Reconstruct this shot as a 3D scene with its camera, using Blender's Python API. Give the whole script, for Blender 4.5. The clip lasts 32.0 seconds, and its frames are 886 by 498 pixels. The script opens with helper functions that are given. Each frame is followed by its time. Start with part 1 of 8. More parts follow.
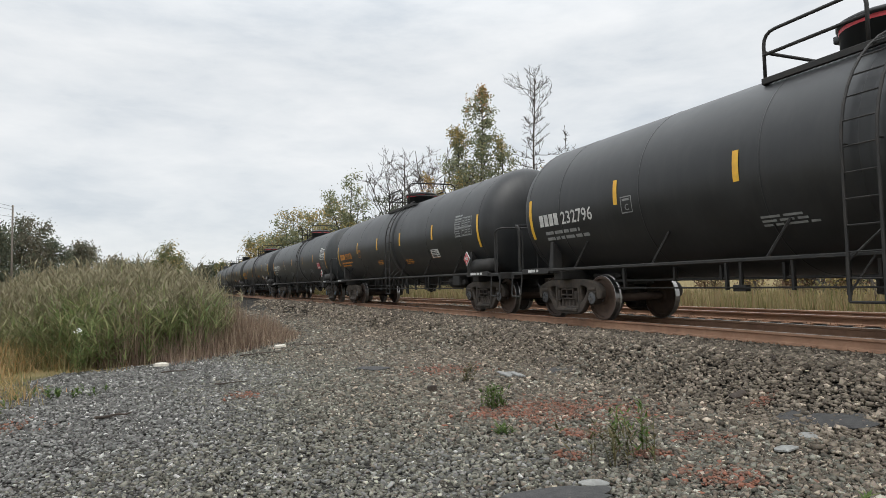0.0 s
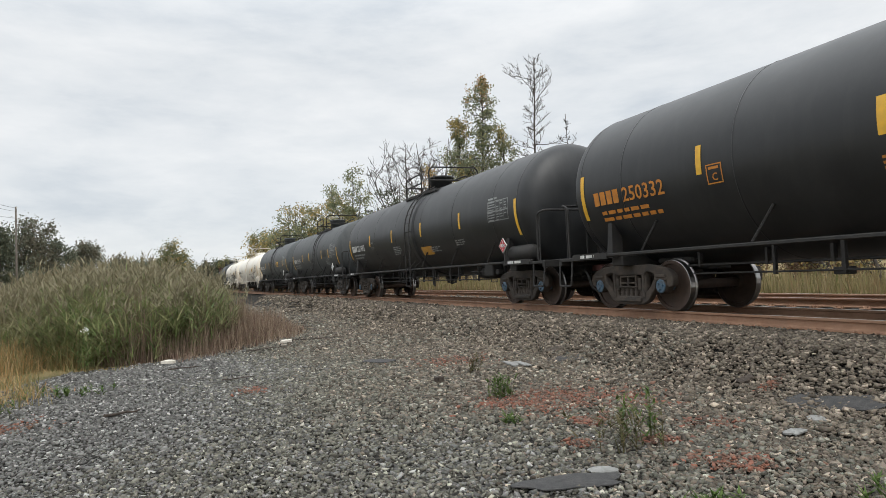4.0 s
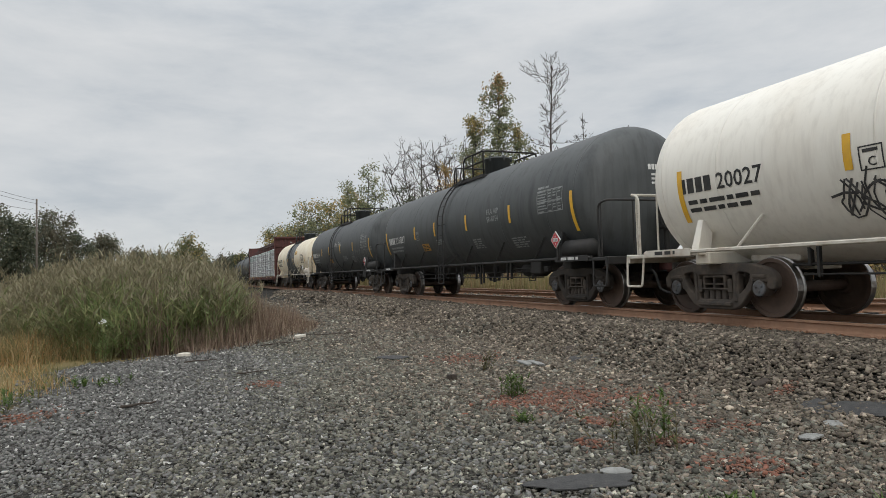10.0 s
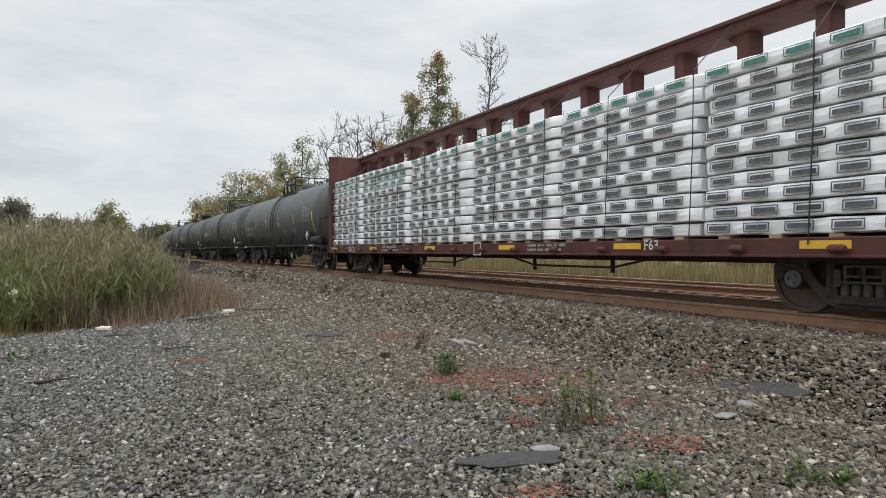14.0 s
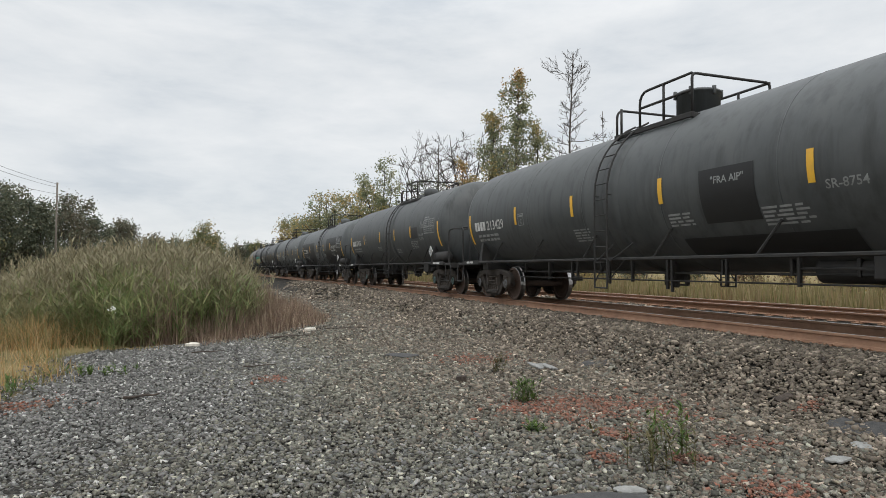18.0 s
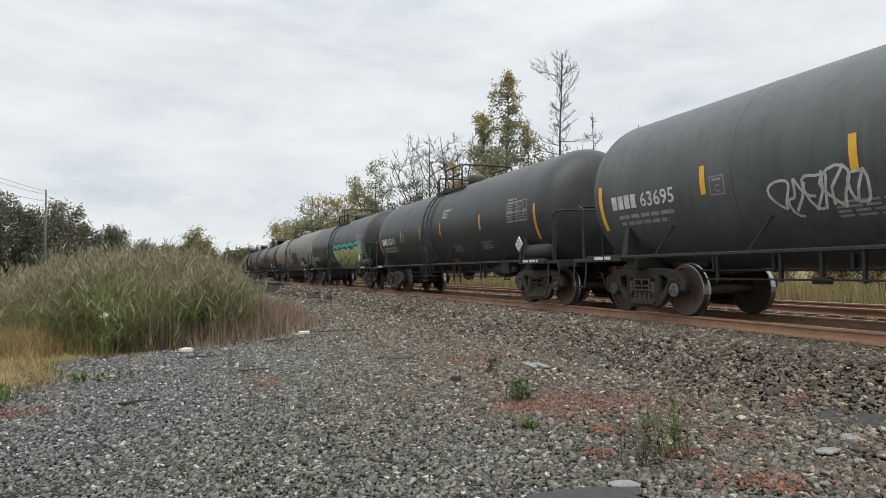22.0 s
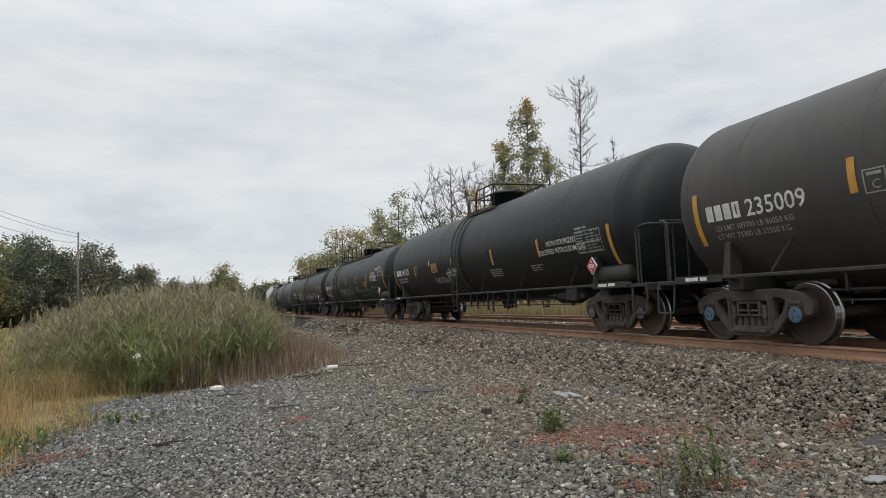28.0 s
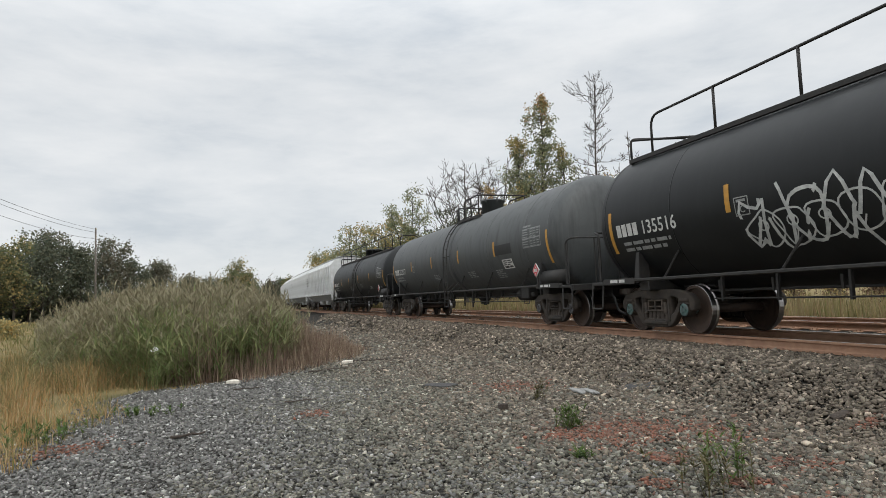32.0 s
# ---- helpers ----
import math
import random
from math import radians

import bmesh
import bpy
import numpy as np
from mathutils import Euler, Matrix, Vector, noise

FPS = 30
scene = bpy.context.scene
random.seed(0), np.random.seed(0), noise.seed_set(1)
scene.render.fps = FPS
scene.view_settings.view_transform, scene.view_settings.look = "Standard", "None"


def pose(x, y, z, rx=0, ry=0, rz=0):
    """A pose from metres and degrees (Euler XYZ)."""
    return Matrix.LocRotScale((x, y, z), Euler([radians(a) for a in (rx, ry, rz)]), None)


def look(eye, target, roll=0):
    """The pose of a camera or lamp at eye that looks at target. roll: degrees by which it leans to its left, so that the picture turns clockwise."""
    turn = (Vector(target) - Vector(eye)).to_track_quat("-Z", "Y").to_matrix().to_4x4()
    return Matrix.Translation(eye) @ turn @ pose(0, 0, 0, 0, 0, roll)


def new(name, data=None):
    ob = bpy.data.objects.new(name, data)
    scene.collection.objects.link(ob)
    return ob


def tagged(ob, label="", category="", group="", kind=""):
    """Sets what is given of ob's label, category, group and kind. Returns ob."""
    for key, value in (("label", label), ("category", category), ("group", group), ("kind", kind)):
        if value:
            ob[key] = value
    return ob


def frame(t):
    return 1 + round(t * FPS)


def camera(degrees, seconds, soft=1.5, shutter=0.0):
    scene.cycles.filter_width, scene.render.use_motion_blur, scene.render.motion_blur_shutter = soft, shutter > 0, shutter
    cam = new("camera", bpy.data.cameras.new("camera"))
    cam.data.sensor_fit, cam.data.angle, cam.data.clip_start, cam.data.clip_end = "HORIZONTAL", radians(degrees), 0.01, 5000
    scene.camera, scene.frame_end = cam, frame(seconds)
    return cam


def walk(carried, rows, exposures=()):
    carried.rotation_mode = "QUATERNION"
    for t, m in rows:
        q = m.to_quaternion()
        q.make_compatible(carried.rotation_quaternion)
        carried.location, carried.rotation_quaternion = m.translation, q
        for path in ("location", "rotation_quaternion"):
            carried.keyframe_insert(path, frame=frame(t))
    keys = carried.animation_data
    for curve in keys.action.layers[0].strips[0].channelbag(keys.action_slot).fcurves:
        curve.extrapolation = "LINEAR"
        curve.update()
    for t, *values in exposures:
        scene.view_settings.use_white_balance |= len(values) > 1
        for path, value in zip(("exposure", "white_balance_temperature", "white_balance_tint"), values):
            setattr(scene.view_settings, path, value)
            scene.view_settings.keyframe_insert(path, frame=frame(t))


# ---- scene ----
cam = camera(69.7, 32.0, soft=0.55)
# seconds, x, y, z, yaw, pitch, roll of the hand-held camera beside the track
PATH = [
    (0.0, -0.031, -0.018, 1.545, -0.17, 3.09, 1.29),
    (0.5, -0.024, -0.003, 1.537, -0.36, 2.74, 1.53),
    (1.0, -0.029, -0.008, 1.531, -0.31, 2.26, 1.75),
    (1.5, -0.040, -0.009, 1.541, -0.08, 2.62, 1.67),
    (2.0, -0.024, -0.015, 1.534, -0.04, 2.93, 1.77),
    (2.5, -0.033, -0.011, 1.536, -0.55, 2.84, 1.84),
    (3.0, -0.030, -0.010, 1.534, -0.45, 2.68, 1.60),
    (3.5, -0.041, -0.009, 1.534, -0.24, 2.52, 2.18),
    (5.5, -0.041, -0.005, 1.544, 0.82, 2.15, 2.70),
    (6.0, -0.035, -0.004, 1.544, 2.01, 2.30, 1.84),
    (6.5, -0.030, -0.011, 1.540, 1.86, 2.49, 2.36),
    (7.0, -0.027, -0.024, 1.548, 1.72, 2.39, 2.52),
    (7.5, -0.044, -0.031, 1.551, 2.02, 2.19, 2.12),
    (8.0, -0.056, -0.015, 1.548, 0.85, 1.48, 1.29),
    (8.5, -0.058, -0.017, 1.543, 1.41, 2.27, 1.37),
    (9.0, -0.045, -0.007, 1.540, 1.80, 1.89, 2.09),
    (9.5, -0.037, 0.000, 1.542, 0.94, 1.89, 1.90),
    (10.0, -0.049, -0.013, 1.538, 1.40, 2.20, 1.69),
    (10.5, -0.057, -0.011, 1.541, 1.27, 1.68, 1.81),
    (11.0, -0.057, -0.010, 1.543, 0.79, 1.81, 2.08),
    (11.5, -0.041, -0.007, 1.543, 1.18, 2.02, 1.78),
    (12.0, -0.058, -0.004, 1.550, 1.77, 2.67, 2.25),
    (12.5, -0.037, 0.028, 1.560, 3.48, 1.09, 1.50),
    (13.0, 0.019, 0.048, 1.555, 5.02, 0.53, 0.35),
    (13.5, -0.055, 0.026, 1.549, -0.27, 1.61, 1.01),
    (14.0, -0.095, 0.009, 1.548, -4.60, 0.15, 0.04),
    (14.5, -0.054, 0.096, 1.559, -3.95, 1.58, -0.09),
    (15.0, -0.013, 0.144, 1.569, -0.57, 1.78, 1.08),
    (15.5, -0.023, 0.124, 1.576, 1.51, 1.54, 1.27),
    (17.5, -0.074, 0.174, 1.562, 5.22, 0.93, 1.18),
    (18.0, -0.037, 0.219, 1.587, 2.65, 1.77, -0.14),
    (18.5, -0.116, 0.146, 1.562, 0.47, 0.03, -0.53),
    (19.0, -0.152, 0.092, 1.558, -3.14, -1.02, 0.79),
    (19.5, -0.073, 0.153, 1.556, -4.21, -0.23, -2.22),
    (20.0, -0.080, 0.170, 1.568, -4.40, 0.91, -0.02),
    (20.5, -0.079, 0.138, 1.554, -3.20, 1.82, 0.81),
    (21.0, -0.121, 0.087, 1.562, -1.18, 0.65, 2.57),
    (21.5, -0.134, 0.104, 1.558, 1.48, 1.99, 1.39),
    (22.0, -0.041, 0.171, 1.573, 1.98, 1.94, 0.72),
    (22.5, -0.056, 0.135, 1.558, -1.14, 2.33, 1.37),
    (23.0, -0.141, 0.027, 1.553, -1.89, 1.16, 0.50),
    (23.5, -0.134, -0.002, 1.561, -3.32, 2.62, 0.42),
    (24.0, -0.165, 0.039, 1.548, -1.08, 2.93, 0.90),
    (24.5, -0.104, 0.102, 1.556, 0.36, 1.35, 1.87),
    (26.5, -0.110, 0.009, 1.627, -0.40, 3.14, 1.75),
    (27.0, -0.104, 0.046, 1.589, 1.30, 3.51, 1.43),
    (27.5, -0.040, 0.123, 1.609, 2.55, 4.26, 1.63),
    (28.0, -0.061, 0.150, 1.619, 4.23, 4.57, 2.53),
    (28.5, -0.028, 0.166, 1.633, 7.15, 4.06, 1.87),
    (29.0, -0.066, 0.164, 1.616, 6.26, 4.64, 3.10),
    (29.5, -0.088, 0.166, 1.615, 2.52, 4.50, 2.72),
    (30.0, -0.088, 0.153, 1.611, 3.13, 5.64, 2.65),
    (30.5, -0.119, 0.156, 1.603, 3.97, 4.93, 3.02),
    (31.0, -0.113, 0.178, 1.592, 4.32, 4.18, 2.28),
    (31.5, -0.108, 0.196, 1.603, 3.64, 3.19, 1.54),
    (32.0, -0.116, 0.189, 1.599, 5.40, 4.30, 2.29),
]
walk(cam, [(t, pose(x, y, z, 90 + pitch, roll, yaw)) for t, x, y, z, yaw, pitch, roll in PATH],
     [(0.0, 0.02), (7.2, 0.0), (8.0, -0.20), (8.5, -0.30), (9.3, -0.36), (10.3, -0.30), (11.0, -0.06), (12.2, 0.0), (13.0, -0.12), (13.6, -0.15), (14.2, -0.03), (15.5, -0.04), (17.5, -0.05), (18.1, -0.04), (18.6, 0.08), (19.2, 0.18), (20.2, 0.16), (20.8, 0.10), (21.5, 0.02), (26.0, 0.0), (28.0, -0.13), (29.5, -0.16), (30.5, -0.16), (32.0, -0.08)])

# ---------------------------------------------------------------- world and light
SUN_AZ, SUN_EL = radians(200), radians(48)
world = bpy.data.worlds.new("overcast_sky")
scene.world = world
world.use_nodes = True
wn, wl = world.node_tree.nodes, world.node_tree.links
wn.clear()


def wnode(kind, **kw):
    n = wn.new(kind)
    for k, v in kw.items():
        n.inputs[k].default_value = v
    return n


sky = wn.new("ShaderNodeTexSky")
sky.sky_type = "NISHITA"
sky.sun_disc = False
sky.sun_elevation, sky.sun_rotation = SUN_EL, SUN_AZ
wcoord = wn.new("ShaderNodeTexCoord")
wmap = wn.new("ShaderNodeMapping")
wmap.inputs["Scale"].default_value = (1.0, 1.0, 3.4)
wl.new(wcoord.outputs["Generated"], wmap.inputs["Vector"])
cloud_a = wnode("ShaderNodeTexNoise", Scale=3.4, Detail=6.0, Roughness=0.52, Distortion=0.3)
cloud_b = wnode("ShaderNodeTexNoise", Scale=8.5, Detail=5.0, Roughness=0.6, Distortion=0.15)
for n in (cloud_a, cloud_b):
    wl.new(wmap.outputs["Vector"], n.inputs["Vector"])
both = wn.new("ShaderNodeMix")
both.data_type = "FLOAT"
both.inputs[0].default_value = 0.35
wl.new(cloud_a.outputs["Fac"], both.inputs[2])
wl.new(cloud_b.outputs["Fac"], both.inputs[3])
ramp = wn.new("ShaderNodeValToRGB")
cr = ramp.color_ramp
cr.elements[0].position, cr.elements[0].color = 0.33, (0.60, 0.645, 0.69, 1)
cr.elements[1].position, cr.elements[1].color = 0.64, (0.835, 0.85, 0.86, 1)
e = cr.elements.new(0.47)
e.color = (0.725, 0.755, 0.78, 1)
wl.new(both.outputs[0], ramp.inputs["Fac"])
sky_gain = wn.new("ShaderNodeMix")
sky_gain.data_type, sky_gain.blend_type = "RGBA", "MULTIPLY"
sky_gain.inputs[0].default_value = 1.0
sky_gain.inputs[7].default_value = (0.10, 0.10, 0.10, 1)
wl.new(sky.outputs["Color"], sky_gain.inputs[6])
cover = wn.new("ShaderNodeMix")
cover.data_type = "RGBA"
cover.inputs[0].default_value = 0.93
wl.new(sky_gain.outputs[2], cover.inputs[6])
wl.new(ramp.outputs["Color"], cover.inputs[7])
# an overcast sky is brightest overhead
wsep = wn.new("ShaderNodeSeparateXYZ")
wl.new(wcoord.outputs["Generated"], wsep.inputs["Vector"])
rise = wn.new("ShaderNodeMapRange")
rise.interpolation_type = "SMOOTHSTEP"
rise.inputs["From Min"].default_value, rise.inputs["From Max"].default_value = 0.30, 1.0
rise.inputs["To Min"].default_value, rise.inputs["To Max"].default_value = 1.0, 2.6
wl.new(wsep.outputs["Z"], rise.inputs["Value"])
bright = wn.new("ShaderNodeVectorMath")
bright.operation = "SCALE"
wl.new(cover.outputs[2], bright.inputs[0])
wl.new(rise.outputs["Result"], bright.inputs["Scale"])
wbg = wnode("ShaderNodeBackground", Strength=1.08)
wl.new(bright.outputs["Vector"], wbg.inputs["Color"])
wout = wn.new("ShaderNodeOutputWorld")
wl.new(wbg.outputs["Background"], wout.inputs["Surface"])
sun = new("sun", bpy.data.lights.new("sun", "SUN"))
sun.data.energy, sun.data.angle, sun.data.color = 1.2, radians(35), (1.0, 0.97, 0.92)
sun.matrix_world = look((0, 0, 50), (50 * math.cos(SUN_EL) * -math.sin(SUN_AZ) * -1, -50 * math.cos(SUN_EL) * math.cos(SUN_AZ), 50 - 50 * math.sin(SUN_EL)))

# ---------------------------------------------------------------- materials
def material(name, base, second=None, rough=0.8, metal=0.0, scale=4.0, mix=(0.35, 0.65), detail=5.0, bump=0.0, bump_scale=40.0,
             random_by="", spread=0.0, stretch=(1, 1, 1), spec=0.5, streak=None, streak_amount=0.0, streak_scale=(2.2, 2.2, 0.16), third=None):
    """A node material: two colours by noise, grain bump, an optional random tint by object or island, and optional run-down streaks."""
    m = bpy.data.materials.new(name)
    m.use_nodes = True
    nodes, links = m.node_tree.nodes, m.node_tree.links
    bsdf = nodes["Principled BSDF"]
    bsdf.inputs["Metallic"].default_value = metal
    bsdf.inputs["Specular IOR Level"].default_value = spec
    coord = nodes.new("ShaderNodeTexCoord")
    mapping = nodes.new("ShaderNodeMapping")
    mapping.inputs["Scale"].default_value = stretch
    links.new(coord.outputs["Object"], mapping.inputs["Vector"])

    def noise_of(sc, de, vec=mapping):
        n = nodes.new("ShaderNodeTexNoise")
        n.inputs["Scale"].default_value, n.inputs["Detail"].default_value, n.inputs["Roughness"].default_value = sc, de, 0.6
        links.new(vec.outputs["Vector"], n.inputs["Vector"])
        return n

    def blend(fac, a, b, mode="MIX"):
        x = nodes.new("ShaderNodeMix")
        x.data_type, x.blend_type = "RGBA", mode
        for sock, v in ((x.inputs[0], fac), (x.inputs[6], a), (x.inputs[7], b)):
            if isinstance(v, (int, float)):
                sock.default_value = v
            elif isinstance(v, tuple):
                sock.default_value = (*v[:3], 1)
            else:
                links.new(v, sock)
        return x.outputs[2]

    def ramp_of(src, lo, hi):
        r = nodes.new("ShaderNodeMapRange")
        r.inputs["From Min"].default_value, r.inputs["From Max"].default_value = lo, hi
        links.new(src, r.inputs["Value"])
        return r.outputs["Result"]

    n1 = noise_of(scale, detail)
    col = base
    if second:
        col = blend(ramp_of(n1.outputs["Fac"], *mix), base, second)
    if third:
        n3 = noise_of(scale * 0.23, 3.0)
        col = blend(ramp_of(n3.outputs["Fac"], 0.48, 0.66), col, third)
    if streak:
        sm = nodes.new("ShaderNodeMapping")
        sm.inputs["Scale"].default_value = streak_scale
        links.new(coord.outputs["Object"], sm.inputs["Vector"])
        ns = noise_of(2.6, 6.0, sm)
        f = nodes.new("ShaderNodeMath")
        f.operation = "MULTIPLY"
        f.inputs[1].default_value = streak_amount
        links.new(ramp_of(ns.outputs["Fac"], 0.47, 0.72), f.inputs[0])
        col = blend(f.outputs[0], col, streak)
    if random_by:
        if random_by == "object":
            rnd = nodes.new("ShaderNodeObjectInfo").outputs["Random"]
        else:
            rnd = nodes.new("ShaderNodeNewGeometry").outputs["Random Per Island"]
        r = nodes.new("ShaderNodeMapRange")
        r.inputs["To Min"].default_value, r.inputs["To Max"].default_value = 1 - spread, 1 + spread
        links.new(rnd, r.inputs["Value"])
        mul = nodes.new("ShaderNodeVectorMath")
        mul.operation = "SCALE"
        if isinstance(col, tuple):
            mul.inputs[0].default_value = col[:3]
        else:
            links.new(col, mul.inputs[0])
        links.new(r.outputs["Result"], mul.inputs["Scale"])
        col = mul.outputs["Vector"]
    if isinstance(col, tuple):
        bsdf.inputs["Base Color"].default_value = (*col[:3], 1)
    else:
        links.new(col, bsdf.inputs["Base Color"])
    rr = nodes.new("ShaderNodeMapRange")
    rr.inputs["To Min"].default_value, rr.inputs["To Max"].default_value = max(0.05, rough - 0.1), min(1, rough + 0.1)
    links.new(n1.outputs["Fac"], rr.inputs["Value"])
    links.new(rr.outputs["Result"], bsdf.inputs["Roughness"])
    if bump:
        b = nodes.new("ShaderNodeBump")
        b.inputs["Strength"].default_value, b.inputs["Distance"].default_value = min(1.0, bump), 0.02
        nb = noise_of(bump_scale, 4.0)
        links.new(nb.outputs["Fac"], b.inputs["Height"])
        links.new(b.outputs["Normal"], bsdf.inputs["Normal"])
    return m


def island_material(name, colours, rough=0.8, bump=0.0, bump_scale=30.0, translucent=0.0):
    """Pieces of one mesh, each island with a colour of its own out of a short row of colours."""
    m = bpy.data.materials.new(name)
    m.use_nodes = True
    nodes, links = m.node_tree.nodes, m.node_tree.links
    bsdf = nodes["Principled BSDF"]
    bsdf.inputs["Roughness"].default_value = rough
    bsdf.inputs["Specular IOR Level"].default_value = 0.25
    geo = nodes.new("ShaderNodeNewGeometry")
    r = nodes.new("ShaderNodeValToRGB")
    r.color_ramp.elements[0].position, r.color_ramp.elements[0].color = 0.0, (*colours[0], 1)
    r.color_ramp.elements[1].position, r.color_ramp.elements[1].color = 1.0, (*colours[-1], 1)
    for i, c in enumerate(colours[1:-1]):
        el = r.color_ramp.elements.new((i + 1) / (len(colours) - 1))
        el.color = (*c, 1)
    links.new(geo.outputs["Random Per Island"], r.inputs["Fac"])
    coord = nodes.new("ShaderNodeTexCoord")
    n = nodes.new("ShaderNodeTexNoise")
    n.inputs["Scale"].default_value, n.inputs["Detail"].default_value = bump_scale, 4.0
    links.new(coord.outputs["Object"], n.inputs["Vector"])
    x = nodes.new("ShaderNodeMix")
    x.data_type, x.blend_type = "RGBA", "MULTIPLY"
    x.inputs[0].default_value = 0.35
    links.new(r.outputs["Color"], x.inputs[6])
    links.new(n.outputs["Color"], x.inputs[7])
    links.new(x.outputs[2], bsdf.inputs["Base Color"])
    if bump:
        b = nodes.new("ShaderNodeBump")
        b.inputs["Strength"].default_value, b.inputs["Distance"].default_value = bump, 0.01
        links.new(n.outputs["Fac"], b.inputs["Height"])
        links.new(b.outputs["Normal"], bsdf.inputs["Normal"])
    if translucent:
        tr = nodes.new("ShaderNodeBsdfTranslucent")
        links.new(x.outputs[2], tr.inputs["Color"])
        mx = nodes.new("ShaderNodeMixShader")
        mx.inputs["Fac"].default_value = translucent
        links.new(bsdf.outputs["BSDF"], mx.inputs[1])
        links.new(tr.outputs["BSDF"], mx.inputs[2])
        links.new(mx.outputs["Shader"], nodes["Material Output"].inputs["Surface"])
    return m


PAINT = {
    "jet": material("glossy_black_tank_paint", (0.006, 0.0072, 0.008), (0.010, 0.0115, 0.0122), 0.5, spec=0.32, scale=1.6, bump=0.03, bump_scale=9, streak=(0.022, 0.023, 0.023), streak_amount=0.25),
    "black": material("black_tank_paint", (0.012, 0.013, 0.014), (0.020, 0.021, 0.022), 0.42, scale=1.6, bump=0.03, bump_scale=9, streak=(0.035, 0.035, 0.034), streak_amount=0.35),
    "dusk": material("dark_grey_tank_paint", (0.026, 0.029, 0.030), (0.038, 0.041, 0.042), 0.46, scale=1.5, bump=0.03, bump_scale=9, streak=(0.014, 0.014, 0.014), streak_amount=0.4),
    "coal": material("charcoal_tank_paint", (0.050, 0.055, 0.056), (0.072, 0.077, 0.077), 0.55, scale=1.3, bump=0.03, bump_scale=9, streak=(0.012, 0.012, 0.012), streak_amount=0.55),
    "slate": material("slate_grey_tank_paint", (0.064, 0.071, 0.073), (0.094, 0.101, 0.101), 0.55, scale=1.2, bump=0.03, bump_scale=9, streak=(0.030, 0.031, 0.031), streak_amount=0.45),
    "brown": material("brownish_black_tank_paint", (0.034, 0.031, 0.029), (0.052, 0.047, 0.043), 0.65, scale=1.4, bump=0.03, bump_scale=9, streak=(0.02, 0.018, 0.016), streak_amount=0.5),
    "white": material("cream_white_tank_paint", (0.82, 0.785, 0.705), (0.75, 0.70, 0.61), 0.45, scale=0.9, mix=(0.45, 0.8), bump=0.03, bump_scale=9, streak=(0.22, 0.17, 0.12), streak_amount=0.16, streak_scale=(3.5, 3.5, 0.3), third=(0.75, 0.67, 0.55)),
    "cream": material("rust_stained_cream_tank_paint", (0.78, 0.71, 0.56), (0.70, 0.62, 0.47), 0.5, scale=0.9, bump=0.03, bump_scale=9, streak=(0.42, 0.24, 0.11), streak_amount=0.5, streak_scale=(1.4, 1.4, 0.35)),
    "pale": material("faded_grey_tank_paint", (0.13, 0.14, 0.135), (0.19, 0.19, 0.175), 0.65, scale=0.8, bump=0.03, bump_scale=9, streak=(0.22, 0.15, 0.10), streak_amount=0.7),
}
FRAME_MAT = material("dirty_black_underframe_steel", (0.014, 0.014, 0.014), (0.030, 0.027, 0.024), 0.7, scale=5, bump=0.05)
FRAME_WHITE = material("dirty_cream_frame_steel", (0.58, 0.54, 0.47), (0.34, 0.24, 0.16), 0.65, scale=3.5, mix=(0.5, 0.8), bump=0.05)
FRAME_RED = material("oxide_red_frame_steel", (0.10, 0.027, 0.021), (0.065, 0.022, 0.018), 0.7, scale=2.5, bump=0.05, streak=(0.03, 0.015, 0.012), streak_amount=0.6)
TRUCK_MAT = material("dusty_cast_steel", (0.034, 0.029, 0.025), (0.074, 0.058, 0.045), 0.85, scale=6, bump=0.15, bump_scale=60, random_by="object", spread=0.45)
WHEEL_MAT = material("rusty_wheel_steel", (0.055, 0.036, 0.027), (0.085, 0.055, 0.040), 0.75, scale=5, bump=0.08, random_by="object", spread=0.4)
TREAD_MAT = material("polished_tread_steel", (0.42, 0.41, 0.40), (0.30, 0.28, 0.27), 0.32, metal=1.0, scale=12)
CAP_MAT = material("bearing_cap_steel", (0.10, 0.11, 0.12), (0.07, 0.055, 0.045), 0.6, scale=9, random_by="object", spread=0.3)
CAP_BLUE = material("blue_bearing_cap", (0.06, 0.13, 0.20), (0.09, 0.11, 0.13), 0.6, scale=9)
CAP_TEAL = material("teal_bearing_cap", (0.07, 0.15, 0.14), (0.10, 0.11, 0.105), 0.6, scale=9)
SPRING_MAT = material("worn_spring_steel", (0.10, 0.08, 0.065), (0.06, 0.048, 0.04), 0.7, scale=9)
YELLOW = material("yellow_reflective_strip", (0.78, 0.44, 0.03), (0.68, 0.38, 0.04), 0.45, scale=9)
YELLOW_DIRTY = material("dirty_orange_reflective_strip", (0.55, 0.27, 0.03), (0.40, 0.21, 0.04), 0.55, scale=9)
WHITE_INK = material("white_stencil_paint", (0.66, 0.66, 0.63), (0.45, 0.45, 0.43), 0.7, scale=7)
GREY_INK = material("faded_white_stencil_paint", (0.30, 0.31, 0.30), (0.20, 0.205, 0.20), 0.7, scale=7)
BLACK_INK = material("black_stencil_paint", (0.02, 0.02, 0.02), (0.05, 0.048, 0.045), 0.7, scale=7)
ORANGE_INK = material("orange_stencil_paint", (0.62, 0.24, 0.03), (0.45, 0.18, 0.03), 0.7, scale=7)
RED_SIGN = material("red_placard", (0.52, 0.03, 0.04), (0.42, 0.03, 0.04), 0.5, scale=12)
